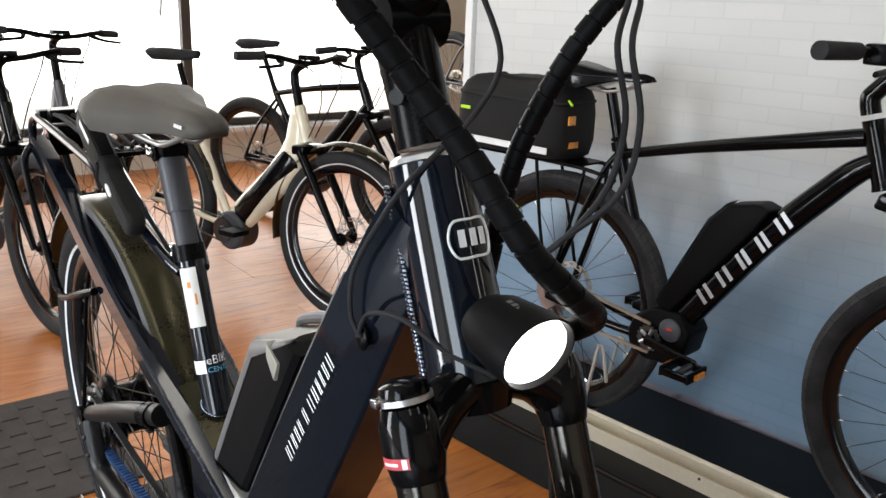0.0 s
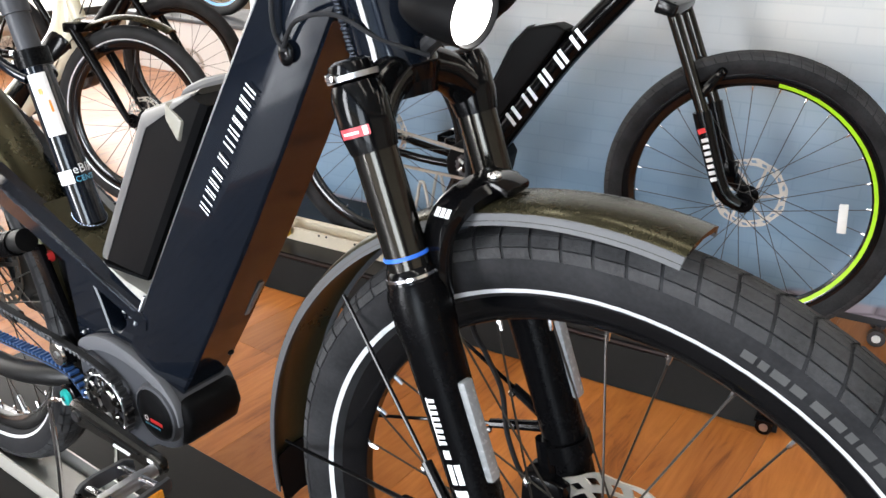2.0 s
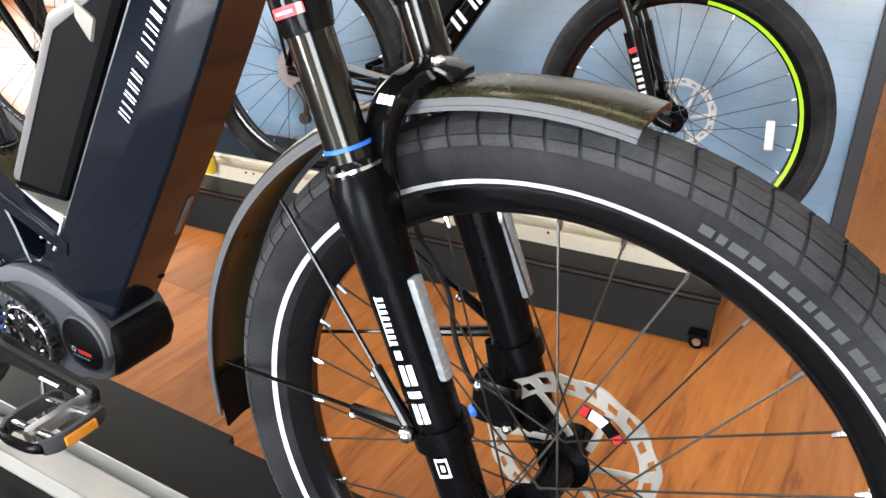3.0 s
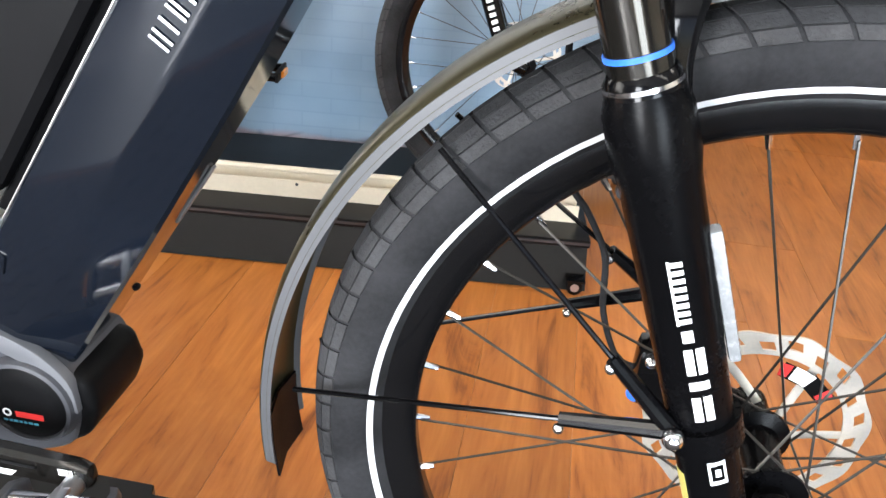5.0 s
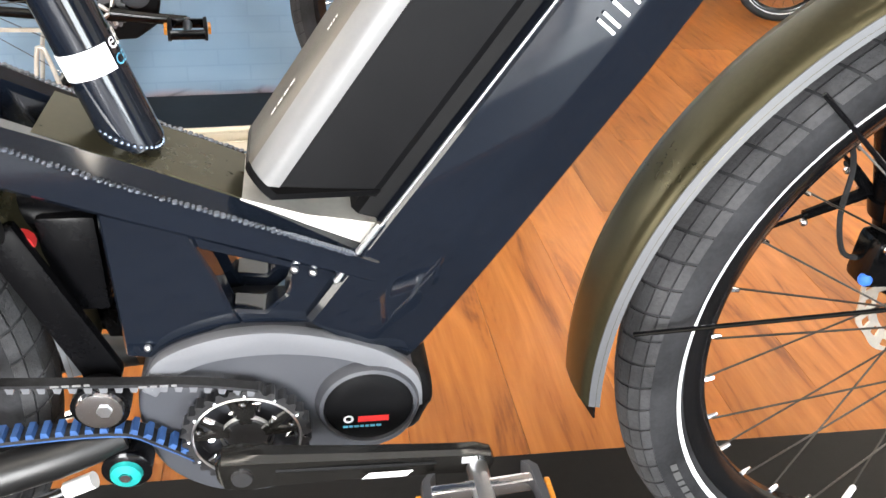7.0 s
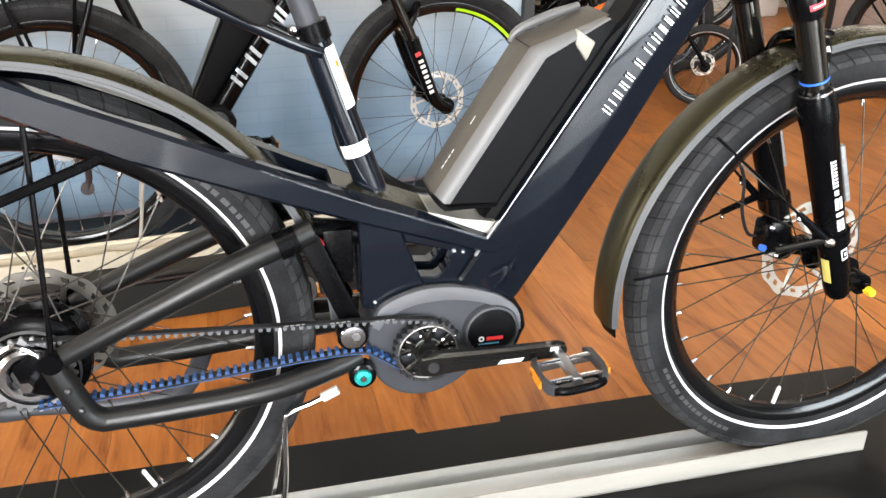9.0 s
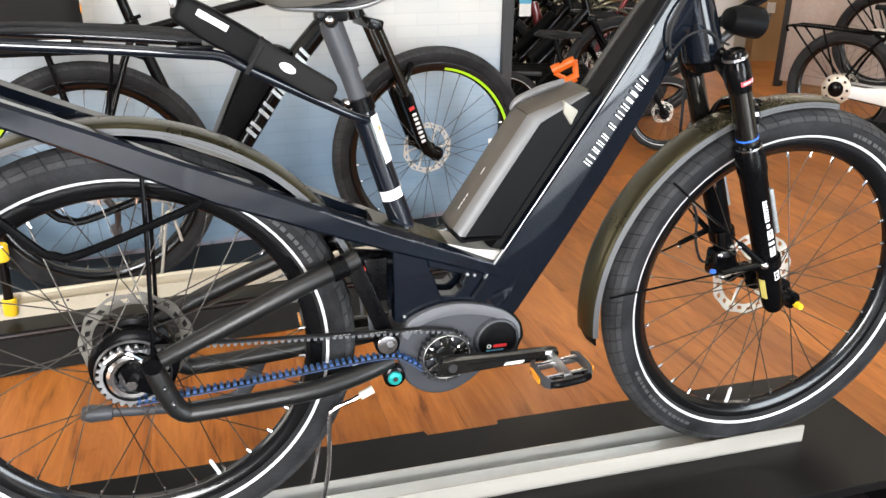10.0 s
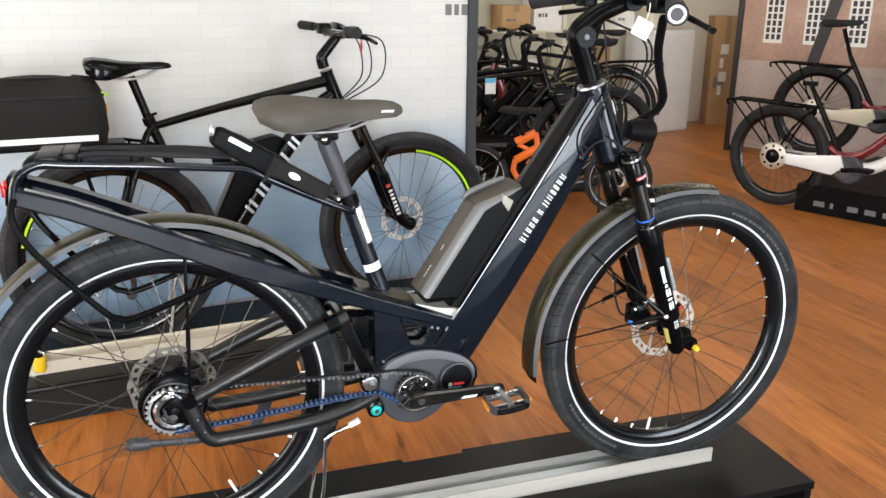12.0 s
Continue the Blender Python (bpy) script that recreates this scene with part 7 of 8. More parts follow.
part("bag_badge", box(-0.165, -0.125, -0.1065, -0.102, 0.110, 0.120, 0.002, 1), "lime", bag, "lime badge", smooth=0)
part("zip_pull", tube([(0.195, -0.05, 0.165), (0.215, -0.06, 0.155)], 0.004, 6), "lime", bag)
pump = thing("frame_pump", "short black tube with yellow caps clipped to the plinth rail", "hand pump", m=TURN @ Matrix.Translation((-0.480, 1.2490, PT + 0.022)))
part("pump_body", tube([(0.0, 0.0, 0.03), (0.004, 0.006, 0.185)], 0.0135, 14), "gloss_black", pump)
part("lower_cap", tube([(-0.001, 0.0, 0.0), (0.0, 0.001, 0.006), (0.001, 0.002, 0.050), (0.001, 0.002, 0.054)], [0.016, 0.0195, 0.0195, 0.016], 18), "yellow", pump, "yellow cap")
part("upper_cap", tube([(0.004, 0.005, 0.168), (0.004, 0.005, 0.172), (0.005, 0.007, 0.216), (0.005, 0.007, 0.220)], [0.015, 0.0185, 0.0185, 0.015], 18), "yellow", pump, "yellow cap")


# ---- other bicycles in the shop ----
def shop_bike(label, paint="gloss_black", R=0.35, base=1.10, low=False, rack=False, fenders=False, second=None, rim_blue=False, battery=False, bar_rise=0.0, saddle_mat="rubber", stripe=True, tyre_w=0.027, rack_drop=0.0):
    """A standing bicycle; origin on the ground under its rear axle, x to its front."""
    ob = thing("bicycle", label, "bicycle")
    k = R / 0.35
    bb, fx = Vector((0.46 * k, 0, (0.92 if second else 0.80) * R)), base
    head_lo, head_hi = Vector((fx - 0.215 * k, 0, R + 0.36 * k)), Vector((fx - 0.265 * k, 0, R + 0.50 * k))
    seat_hi = Vector((0.20 * k, 0, R + 0.42 * k))
    for c, turn in ((0, 3), (fx, 9)):
        hub = wheel(ob, (c, 0, R), R, tyre_w * k, 0.29 * k, 0.262 * k, disc_hub(), "frame_black", (0.026, 0.032), stripe=stripe, joined=True, spokes=28, turn=turn, rim_w=0.014, rubber="rubber_side")
        part("brake_disc", slotted_ring(0.062, 0.080, 0.048, 0.050, 14, 5, 0.02), "disc", hub, "steel brake disc")
        if rim_blue:
            for sg in (-1, 1):
                part("rim_decal", revolve([(0.266, sg * 0.011), (0.284, sg * 0.0155)], 40, 180, 330), "bright_blue", hub, "blue rim decal")
    if second:
        disc = part("wheel_cover", moved(revolve([(0.045, -0.084), (0.083, -0.082), (0.088, -0.079), (0.088, -0.076), (0.045, -0.076)], 32, closed=True), Matrix.Translation((0, 0, R))), "disc", ob, "bright hub disc")
        part("hub_cap", moved(revolve([(0.0, -0.094), (0.03, -0.092), (0.046, -0.084)], 24), Matrix.Translation((0, 0, R))), "gloss_black", disc)
        for a in range(8):
            t = 2 * math.pi * a / 8
            part("cover_hole", moved(tube([(0.066 * math.cos(t), -0.0836, R + 0.066 * math.sin(t)), (0.066 * math.cos(t), -0.0822, R + 0.066 * math.sin(t))], 0.0085, 10), Matrix.Identity(4)), "gloss_black", disc)
    sw = second or paint
    for sg in (-1, 1):
        if second:
            ya, yb = sorted((sg * 0.052, sg * 0.074))
            arm_outline = [(-0.030, R + 0.034), (-0.040, R), (-0.030, R - 0.034), (0.20 * k, bb.z - 0.022), (0.40 * k, bb.z - 0.040), (0.47 * k, bb.z + 0.020), (0.44 * k, bb.z + 0.088), (0.36 * k, bb.z + 0.078), (0.16 * k, R + 0.026)]
            part("swing_arm", prism(arm_outline, ya, yb, 0.006), sw, ob, "broad pale swing arm")
        else:
            part("chain_stay", tube([bb + Vector((-0.03, sg * 0.035, 0.02)), Vector((0.2 * k, sg * 0.055, R - 0.01)), Vector((0, sg * 0.062, R))], [0.013, 0.011, 0.010], 12, 3), paint, ob)
        part("seat_stay", tube([seat_hi + Vector((0.03, sg * 0.018, -0.06)), Vector((0.10 * k, sg * 0.045, R + 0.2 * k)), Vector((0, sg * 0.062, R))], 0.008, 10, 3), "gloss_black" if second else paint, ob)
        leg = part("fork_leg", tube([head_lo + Vector((0.012, sg * 0.058, -0.03)), Vector((fx - 0.085 * k, sg * 0.058, R + 0.14 * k)), Vector((fx, sg * 0.058, R))], [0.019, 0.017, 0.011], 12, 3), "frame_black", ob)
    part("fork_crown", box(head_lo.x - 0.022, head_lo.x + 0.040, -0.075, 0.075, head_lo.z - 0.045, head_lo.z - 0.008, 0.010), "frame_black", ob)
    part("head_tube", tube([head_lo, head_hi], [0.027, 0.024], 18), paint, ob)
    if low:
        if battery:
            part("down_tube", tube([head_hi - Vector((0.004, 0, 0.03)), head_lo + (bb - head_lo) * 0.2, head_lo + (bb - head_lo) * 0.8, bb + Vector((0.0, 0, 0.01))], [0.038, 0.068, 0.070, 0.050], 16, 3, flat=0.55), sw, ob, "wide step-through tube")
        else:
            part("down_tube", tube([head_hi - Vector((0.004, 0, 0.05)), head_lo + Vector((-0.16, 0, -0.20)) * k, Vector((0.62 * k, 0, R + 0.0)), bb + Vector((0.03, 0, 0.03))], [0.032, 0.036, 0.037, 0.034], 16, 5, flat=0.85), sw, ob, "low step-through tube")
        if second:
            part("upper_tube", tube([head_hi + Vector((-0.03, 0, -0.03)), Vector((0.60 * k, 0, R + 0.12 * k)), Vector((0.44 * k, 0, R + 0.05 * k)), Vector((0.34 * k, 0, R + 0.10 * k))], [0.022, 0.026, 0.028, 0.024], 14, 4), paint, ob, "dark red upper tube")
        if battery:
            a, b = head_lo + (bb - head_lo) * 0.14, head_lo + (bb - head_lo) * 0.86
            part("battery", tube([a, a + (b - a) * 0.04, b - (b - a) * 0.04, b], [0.048, 0.060, 0.060, 0.048], 14, flat=0.72), "gloss_black", ob, "gloss black battery in the tube")
    else:
        part("down_tube", tube([head_lo + Vector((-0.005, 0, 0.03)), head_lo + (bb - head_lo) * 0.5, bb + Vector((0.02, 0, 0.02))], [0.028, 0.034, 0.034], 16, 3), paint, ob)
        part("top_tube", tube([head_hi + Vector((0, 0, -0.02)), (head_hi + seat_hi) / 2 + Vector((0, 0, -0.015)), seat_hi + Vector((0.008, 0, -0.03))], [0.021, 0.018, 0.015], 14, 3), paint, ob)
        if battery:
            mid, d2 = head_lo + (bb - head_lo) * 0.45 + Vector((-0.030, 0, 0.045)), (bb - head_lo).normalized()
            part("battery", tube([mid - d2 * 0.17, mid - d2 * 0.16, mid + d2 * 0.16, mid + d2 * 0.18], [0.024, 0.036, 0.038, 0.030], 14), "plastic_black", ob)
    part("seat_tube", tube([bb, seat_hi], [0.019, 0.0165], 16), "gloss_black" if second else paint, ob)
    part("seat_post", tube([seat_hi, Vector((0.125 * k, 0, R + 0.62 * k))] if saddle_mat else [seat_hi, seat_hi + (seat_hi - bb) * 0.16], 0.0145, 12), "frame_black", ob)
    st = Vector((0.115 * k, 0, R + 0.64 * k))
    rings = []
    for x, hw, h in ((-0.145, 0.03, 0.012), (-0.13, 0.075, 0.035), (-0.09, 0.085, 0.05), (-0.03, 0.065, 0.05), (0.04, 0.035, 0.04), (0.11, 0.026, 0.032), (0.135, 0.012, 0.016)):
        half = [(0, 0.0), (0.6 * hw, 0.002), (0.95 * hw, -0.3 * h), (hw, -0.6 * h), (0.8 * hw, -h)]
        rings.append([st + Vector((x, -y, z + 0.04)) for y, z in reversed(half)] + [st + Vector((x, y, z + 0.04)) for y, z in half[1:]])
    if saddle_mat:
        part("saddle", loft(rings), saddle_mat, ob, smooth=60)
    else:
        part("post_clamp", box(0.11 * k, 0.20 * k, -0.020, 0.020, seat_hi.z + 0.055, seat_hi.z + 0.085, 0.006), "frame_black", ob)
    top_z = head_hi.z + 0.11 + bar_rise
    part("stem", tube([head_hi, head_hi + Vector((-0.03, 0, 0.08 + bar_rise)), Vector((head_hi.x + 0.03, 0, top_z + 0.01))], [0.019, 0.018, 0.016], 12, 3), "frame_black", ob)
    for sg in (-1, 1):
        bx = head_hi.x + 0.03
        bar = part("handlebar", tube([(bx, 0, top_z + 0.01), (bx + 0.01, sg * 0.09, top_z + 0.02), (bx - 0.01, sg * 0.19, top_z + 0.035), (bx - 0.06, sg * 0.31, top_z + 0.03)], 0.0112, 10, 3), "frame_black", ob)
        part("grip", tube([(bx - 0.025, sg * 0.215, top_z + 0.035), (bx - 0.063, sg * 0.318, top_z + 0.03)], 0.017, 12), "rubber", bar)
        part("brake_lever", tube([(bx + 0.005, sg * 0.16, top_z + 0.02), (bx + 0.05, sg * 0.19, top_z + 0.005), (bx + 0.03, sg * 0.29, top_z - 0.005)], [0.011, 0.007, 0.006], 8, 3), "frame_black", bar)
        part("cable", tube([(bx + 0.02, sg * 0.14, top_z + 0.02), (bx + 0.12, sg * 0.08, top_z - 0.02), (bx + 0.11, sg * 0.03, top_z - 0.14), (head_lo.x + 0.02, sg * 0.02, head_lo.z + 0.02)], 0.0028, 6, 5), "rubber", ob)
    part("display", box(bx - 0.01, bx + 0.04, -0.04, 0.04, top_z + 0.025, top_z + 0.045, 0.005), "gloss_black", ob)
    mot = part("motor", tube([bb + Vector((0.03, -0.055, 0)), bb + Vector((0.03, -0.045, 0)), bb + Vector((0.03, 0.045, 0)), bb + Vector((0.03, 0.055, 0))], [0.072, 0.085, 0.085, 0.072], 28), "plastic_grey", ob)
    part("chainring", moved(gear_ring(0.02, 0.055, 28, -0.064, -0.059, 0.003), Matrix.Translation(bb)), "steel_dark", mot)
    part("motor_cap", moved(revolve([(0.0, -0.062), (0.018, -0.060), (0.024, -0.055)], 20), Matrix.Translation(bb)), "steel", mot)
    for sg in (-1, 1):
        arm = part("crank_arm", tube([bb + Vector((0, sg * 0.075, 0)), bb + Vector((sg * -0.155, sg * 0.092, -0.03 * sg))], [0.015, 0.011], 10, flat=0.6), "frame_black", ob)
        c = bb + Vector((sg * -0.158, sg * 0.145, -0.031 * sg))
        part("pedal", box(c.x - 0.045, c.x + 0.045, c.y - 0.045, c.y + 0.045, c.z - 0.011, c.z + 0.011, 0.005), "plastic_black", arm)
    for zo, rz in ((0.053, 0.035), (-0.053, -0.04)):
        part("chain_run", tube([bb + Vector((0, -0.061, zo)), Vector((0, -0.055, R + rz))], 0.004, 6), "steel_dark", ob)
    if fenders:
        for cx, a0, a1 in ((0, 20, 190), (fx, 62, 190)):
            prof = [(R + 0.022, -0.032), (R + 0.034, -0.015), (R + 0.036, 0), (R + 0.034, 0.015), (R + 0.022, 0.032), (R + 0.019, 0.03), (R + 0.032, 0), (R + 0.019, -0.03)]
            part("fender", moved(revolve(prof, 36, a0, a1, closed=True, cap=True), Matrix.Translation((cx, 0, R))), "fender", ob, "dark fender", smooth=50)
    if rack:
        rk = shape()
        zt = R + 0.40 * k - rack_drop
        for sg in (-1, 1):
            rk = join(rk, tube([seat_hi + Vector((0.02, sg * 0.02, -0.07)), Vector((0.10, sg * 0.06, zt)), Vector((-0.33, sg * 0.06, zt + 0.01)), Vector((-0.36, sg * 0.05, zt - 0.03))], 0.0075, 8, 3), tube([Vector((0, sg * 0.07, R + 0.01)), Vector((-0.14, sg * 0.066, zt))], 0.006, 8), tube([Vector((-0.02, sg * 0.07, R + 0.01)), Vector((-0.30, sg * 0.066, zt - 0.02)), Vector((-0.34, sg * 0.05, zt))], 0.006, 8, 3))
        for y in (-0.03, 0.0, 0.03):
            rk = join(rk, tube([(0.06, y, zt + 0.004), (-0.33, y, zt + 0.012)], 0.005, 6))
        part("rack", rk, "frame_black", ob, "black rear rack")
    return ob


def stood(ob, x, y, z, heading, lean=0.0):
    ob.matrix_basis = Matrix.Translation((x, y, z)) @ Matrix.Rotation(radians(heading), 4, "Z") @ Matrix.Rotation(radians(lean), 4, "X")
    return ob


# by the window
stood(shop_bike("cream step-through electric bicycle with a black battery tube", "cream", low=True, fenders=True, battery=True, bar_rise=0.05), -2.37, 0.86, FLOOR, 20, -3)
black_bike = stood(shop_bike("black electric bicycle with wide tyres by the window", "gloss_black", battery=True, bar_rise=0.04, stripe=False), -3.15, 1.70, FLOOR, 20, 2)
stood(shop_bike("grey city bicycle with a rear rack by the window", "steel_dark", low=True, rack=True, fenders=True, battery=True, bar_rise=0.08), -3.62, 0.36, FLOOR, 12, -2)
b2 = copy_thing(black_bike, Matrix.Translation((-2.86, 0.02, FLOOR)) @ Matrix.Rotation(radians(12), 4, "Z"))
tagged(b2, "black electric bicycle parked at the window end of the row")
podium = thing("podium", "white display podium with a grey top", "podium", m=Matrix.Translation((-3.2, 3.35, FLOOR)))
part("podium_body", box(-0.85, 0.85, -0.30, 0.30, 0.0, 0.36, 0.004, 1), "white_paint", podium, smooth=0)
part("podium_top", box(-0.87, 0.87, -0.32, 0.32, 0.36, 0.385, 0.004, 1), "plastic_grey", podium, "grey top", smooth=0)
stood(shop_bike("bicycle with blue rims raised on a white podium", "steel_dark", rim_blue=True, battery=True, stripe=False), -3.30, 3.30, FLOOR + 0.385, 6)
post = thing("wooden_post", "plain wooden post beside the window", "post", m=Matrix.Translation((-4.2, 3.55, FLOOR)), kind="structure", s=box(-0.06, 0.06, -0.06, 0.06, 0.0, CEIL - FLOOR, 0.004, 1), mat="frame_wood", smooth=0)
def floor_mat(x0, x1, y0, y1):
    """A ribbed rubber mat on the floor, with a raised check pattern."""
    cx, cy = (x0 + x1) / 2, (y0 + y1) / 2
    ob = thing("floor_mat", "dark ribbed rubber mat lying on the wooden floor", "mat", m=Matrix.Translation((cx, cy, FLOOR)), group="floor mats", s=box(x0 - cx, x1 - cx, y0 - cy, y1 - cy, 0.0, 0.010, 0.003, 1), mat="mat", smooth=0)
    ribs = shape()
    nx, ny = int((x1 - x0 - 0.05) / 0.055), int((y1 - y0 - 0.05) / 0.055)
    for i in range(nx):
        for j in range(ny):
            if (i + j) % 2:
                x, y = x0 - cx + 0.025 + i * 0.055, y0 - cy + 0.025 + j * 0.055
                base = len(ribs[0])
                ribs[0].extend(box(x, x + 0.046, y, y + 0.046, 0.010, 0.0135)[0])
                ribs[1].extend([tuple(q + base for q in f) for f in box(0, 1, 0, 1, 0, 1)[1]])
    part("ribs", ribs, "mat", ob, smooth=0)["kind"] = "stuff"


floor_mat(-1.27, -0.63, -1.30, 0.19)
# the seen mat carried on out of view, to darken the bike's reflections
floor_mat(-0.62, 1.90, -1.30, -0.23)
floor_mat(1.91, 3.60, -1.30, -0.60)

# storage corner beyond the mural panel
def small_orange_bike():
    """A small bicycle with a zigzag orange frame; origin on the ground under its rear axle."""
    ob = thing("bicycle", "small bicycle with a bright orange zigzag frame and black wheels", "bicycle")
    R, fx = 0.215, 0.90
    for c, turn in ((0.0, 4), (fx, 11)):
        hub = wheel(ob, (c, 0, R), R, 0.026, 0.172, 0.158, disc_hub(), "frame_black", (0.022, 0.030), joined=True, spokes=20, turn=turn, rim_w=0.013, rubber="rubber_side")
        part("brake_disc", slotted_ring(0.046, 0.062, 0.046, 0.048, 10, 5, 0.018), "disc", hub, "steel brake disc")
    def flat_tube(name, pts, r, n=10, flat=0.62):
        part(name, tube(pts, r, n, 0, flat=flat), "orange", ob)
    flat_tube("upper_link", [(0.248, 0, 0.440), (0.372, 0, 0.505)], [0.030, 0.026])
    flat_tube("rear_link", [(0.372, 0, 0.505), (0.388, 0, 0.405)], 0.018)
    flat_tube("cross_link", [(0.385, 0, 0.410), (0.247, 0, 0.328)], [0.028, 0.024])
    flat_tube("cross_link", [(0.258, 0, 0.432), (0.350, 0, 0.388)], 0.014)
    flat_tube("lower_link", [(0.247, 0, 0.330), (0.236, 0, 0.265), (0.270, 0, 0.205)], 0.018)
    flat_tube("strut", [(0.325, 0, 0.325), (0.430, 0, 0.245), (0.455, 0, 0.200)], [0.018, 0.020, 0.022])
    flat_tube("low_tube", [(0.455, 0, 0.200), (0.222, 0, 0.105), (0.0, 0, 0.075)], [0.016, 0.013, 0.011])
    flat_tube("main_tube", [(0.440, 0, 0.262), (0.510, 0, 0.300), (0.66, 0, 0.345), (0.755, 0, 0.420)], [0.016, 0.018, 0.018, 0.020])
    part("crank_bush", tube([(0.455, -0.030, 0.200), (0.455, 0.030, 0.200)], 0.026, 16), "frame_black", ob)
    part("head_tube", tube([(0.765, 0, 0.395), (0.735, 0, 0.510)], 0.019, 14), "frame_black", ob)
    for sg in (-1, 1):
        part("rear_stay", tube([(0.255, sg * 0.03, 0.435), (0.11, sg * 0.046, 0.30), (0, sg * 0.05, R)], 0.008, 8, 2), "frame_black", ob)
        part("fork_leg", tube([(0.77, sg * 0.044, 0.405), (0.85, sg * 0.046, 0.30), (fx, sg * 0.05, R)], [0.013, 0.012, 0.009], 10, 2), "frame_black", ob)
    part("fork_crown", box(0.752, 0.790, -0.056, 0.056, 0.388, 0.412, 0.008), "frame_black", ob)
    part("seat_post", tube([(0.30, 0, 0.47), (0.255, 0, 0.62)], 0.013, 12), "frame_black", ob)
    part("saddle", bevelled(prism([(0.13, 0.635), (0.16, 0.665), (0.40, 0.655), (0.405, 0.630), (0.26, 0.620)], -0.055, 0.055), 0.018), "rubber", ob, smooth=50)
    part("stem", tube([(0.735, 0, 0.510), (0.722, 0, 0.600)], 0.013, 10), "frame_black", ob)
    part("handlebar", tube([(0.69, -0.24, 0.625), (0.722, -0.08, 0.605), (0.722, 0.08, 0.605), (0.69, 0.24, 0.625)], 0.011, 10, 3), "frame_black", ob)
    for sg in (-1, 1):
        arm = part("crank_arm", tube([(0.455, sg * 0.05, 0.20), (0.455 + sg * 0.10, sg * 0.06, 0.185)], [0.011, 0.008], 8), "frame_black", ob)
        part("pedal", box(0.455 + sg * 0.10 - 0.032, 0.455 + sg * 0.10 + 0.032, min(sg * 0.065, sg * 0.13), max(sg * 0.065, sg * 0.13), 0.176, 0.194, 0.004), "plastic_black", arm)
    return ob


stood(small_orange_bike(), 1.830, 3.211, FLOOR, -22)
stood(shop_bike("dark bicycle with a deep red step-through frame parked in the row", "red_paint", low=True, battery=False, stripe=False), 3.05, 3.74, FLOOR, 160)
s_black = stood(shop_bike("black city bicycle with a rear rack parked in the row", "gloss_black", rack=True, fenders=True, battery=True, bar_rise=0.06, saddle_mat="rubber"), 3.86, 5.04, FLOOR, 160)
for x, y, h in ((3.25, 4.55, 164), (1.62, 4.05, -14), (1.75, 4.75, -15)):
    copy_thing(s_black, Matrix.Translation((x, y, FLOOR)) @ Matrix.Rotation(radians(h), 4, "Z"))
tagged(copy_thing(black_bike, Matrix.Translation((1.60, 3.72, FLOOR)) @ Matrix.Rotation(radians(-12), 4, "Z")), "black electric bicycle in the dense parked row")
bin_m = Matrix.Translation((2.05, 3.42, FLOOR)) @ Matrix.Rotation(radians(-20), 4, "Z")
crate = thing("storage_bin", "black plastic storage bin standing behind the small orange bicycle", "bin", m=bin_m)
part("bin_body", loft([[Vector((sx * hx, sy * hy, z)) for sx, sy in ((-1, -1), (1, -1), (1, 1), (-1, 1))] for z, hx, hy in ((0.0, 0.30, 0.13), (0.40, 0.33, 0.155))]), "plastic_black", crate, smooth=0)
part("bin_rim", join(box(-0.345, 0.345, -0.170, -0.150, 0.385, 0.415, 0.004, 1), box(-0.345, 0.345, 0.150, 0.170, 0.385, 0.415, 0.004, 1), box(-0.345, -0.325, -0.150, 0.150, 0.385, 0.415, 0.004, 1), box(0.325, 0.345, -0.150, 0.150, 0.385, 0.415, 0.004, 1)), "plastic_black", crate, smooth=0)
part("handle_bar", tube([(-0.22, -0.182, 0.405), (0.06, -0.182, 0.405)], 0.012, 10), "plastic_grey", crate, "grey handle bar")
part("cable", tube([(-0.20, -0.150, 0.07), (-0.14, -0.165, 0.10), (-0.05, -0.165, 0.14), (0.00, -0.175, 0.22), (0.02, -0.185, 0.36)], 0.006, 8, 4), "paper", crate, "white hanging cable")
part("side_label", box(-0.235, -0.205, -0.158, -0.140, 0.12, 0.34), "paper", crate, "white strip label", smooth=0)

shelf = thing("shelving_unit", "tall cream shelving unit with cartons on it", "shelves", m=Matrix.Translation((3.1, 5.90, FLOOR)))
for x in (-1.45, -0.45, 0.52, 1.45):
    part("upright", box(x - 0.02, x + 0.02, -0.20, 0.20, 0.0, 2.05), "shelf_cream", shelf, smooth=0)
for z in (0.05, 0.55, 0.98, 1.45, 2.0):
    part("shelf", box(-1.45, 1.45, -0.20, 0.20, z, z + 0.025), "shelf_cream", shelf, smooth=0)
part("back_board", box(-1.45, 1.45, 0.19, 0.20, 0.0, 2.05), "shelf_cream", shelf, smooth=0)


def carton(x, y, z, sx, sy, sz, mat, label, turn=0.0):
    ob = thing("carton", label, "box", m=Matrix.Translation((x, y, z)) @ Matrix.Rotation(radians(turn), 4, "Z"), group="cartons", s=box(-sx / 2, sx / 2, -sy / 2, sy / 2, 0, sz, 0.003, 1), mat=mat, smooth=0)
    part("tape", box(-0.025, 0.025, -sy / 2 - 0.0012, sy / 2 + 0.0012, -0.0 + sz * 0.72, sz + 0.0012), "frame_wood" if mat == "carton" else "paper", ob, smooth=0)
    part("print", moved(bars([sx * 0.12, sx * 0.06, sx * 0.10], sz * 0.10, sx * 0.03), Matrix.Translation((-sx * 0.36, -sy / 2 - 0.0015, sz * 0.35))), "grey_print", ob, smooth=0)
    return ob


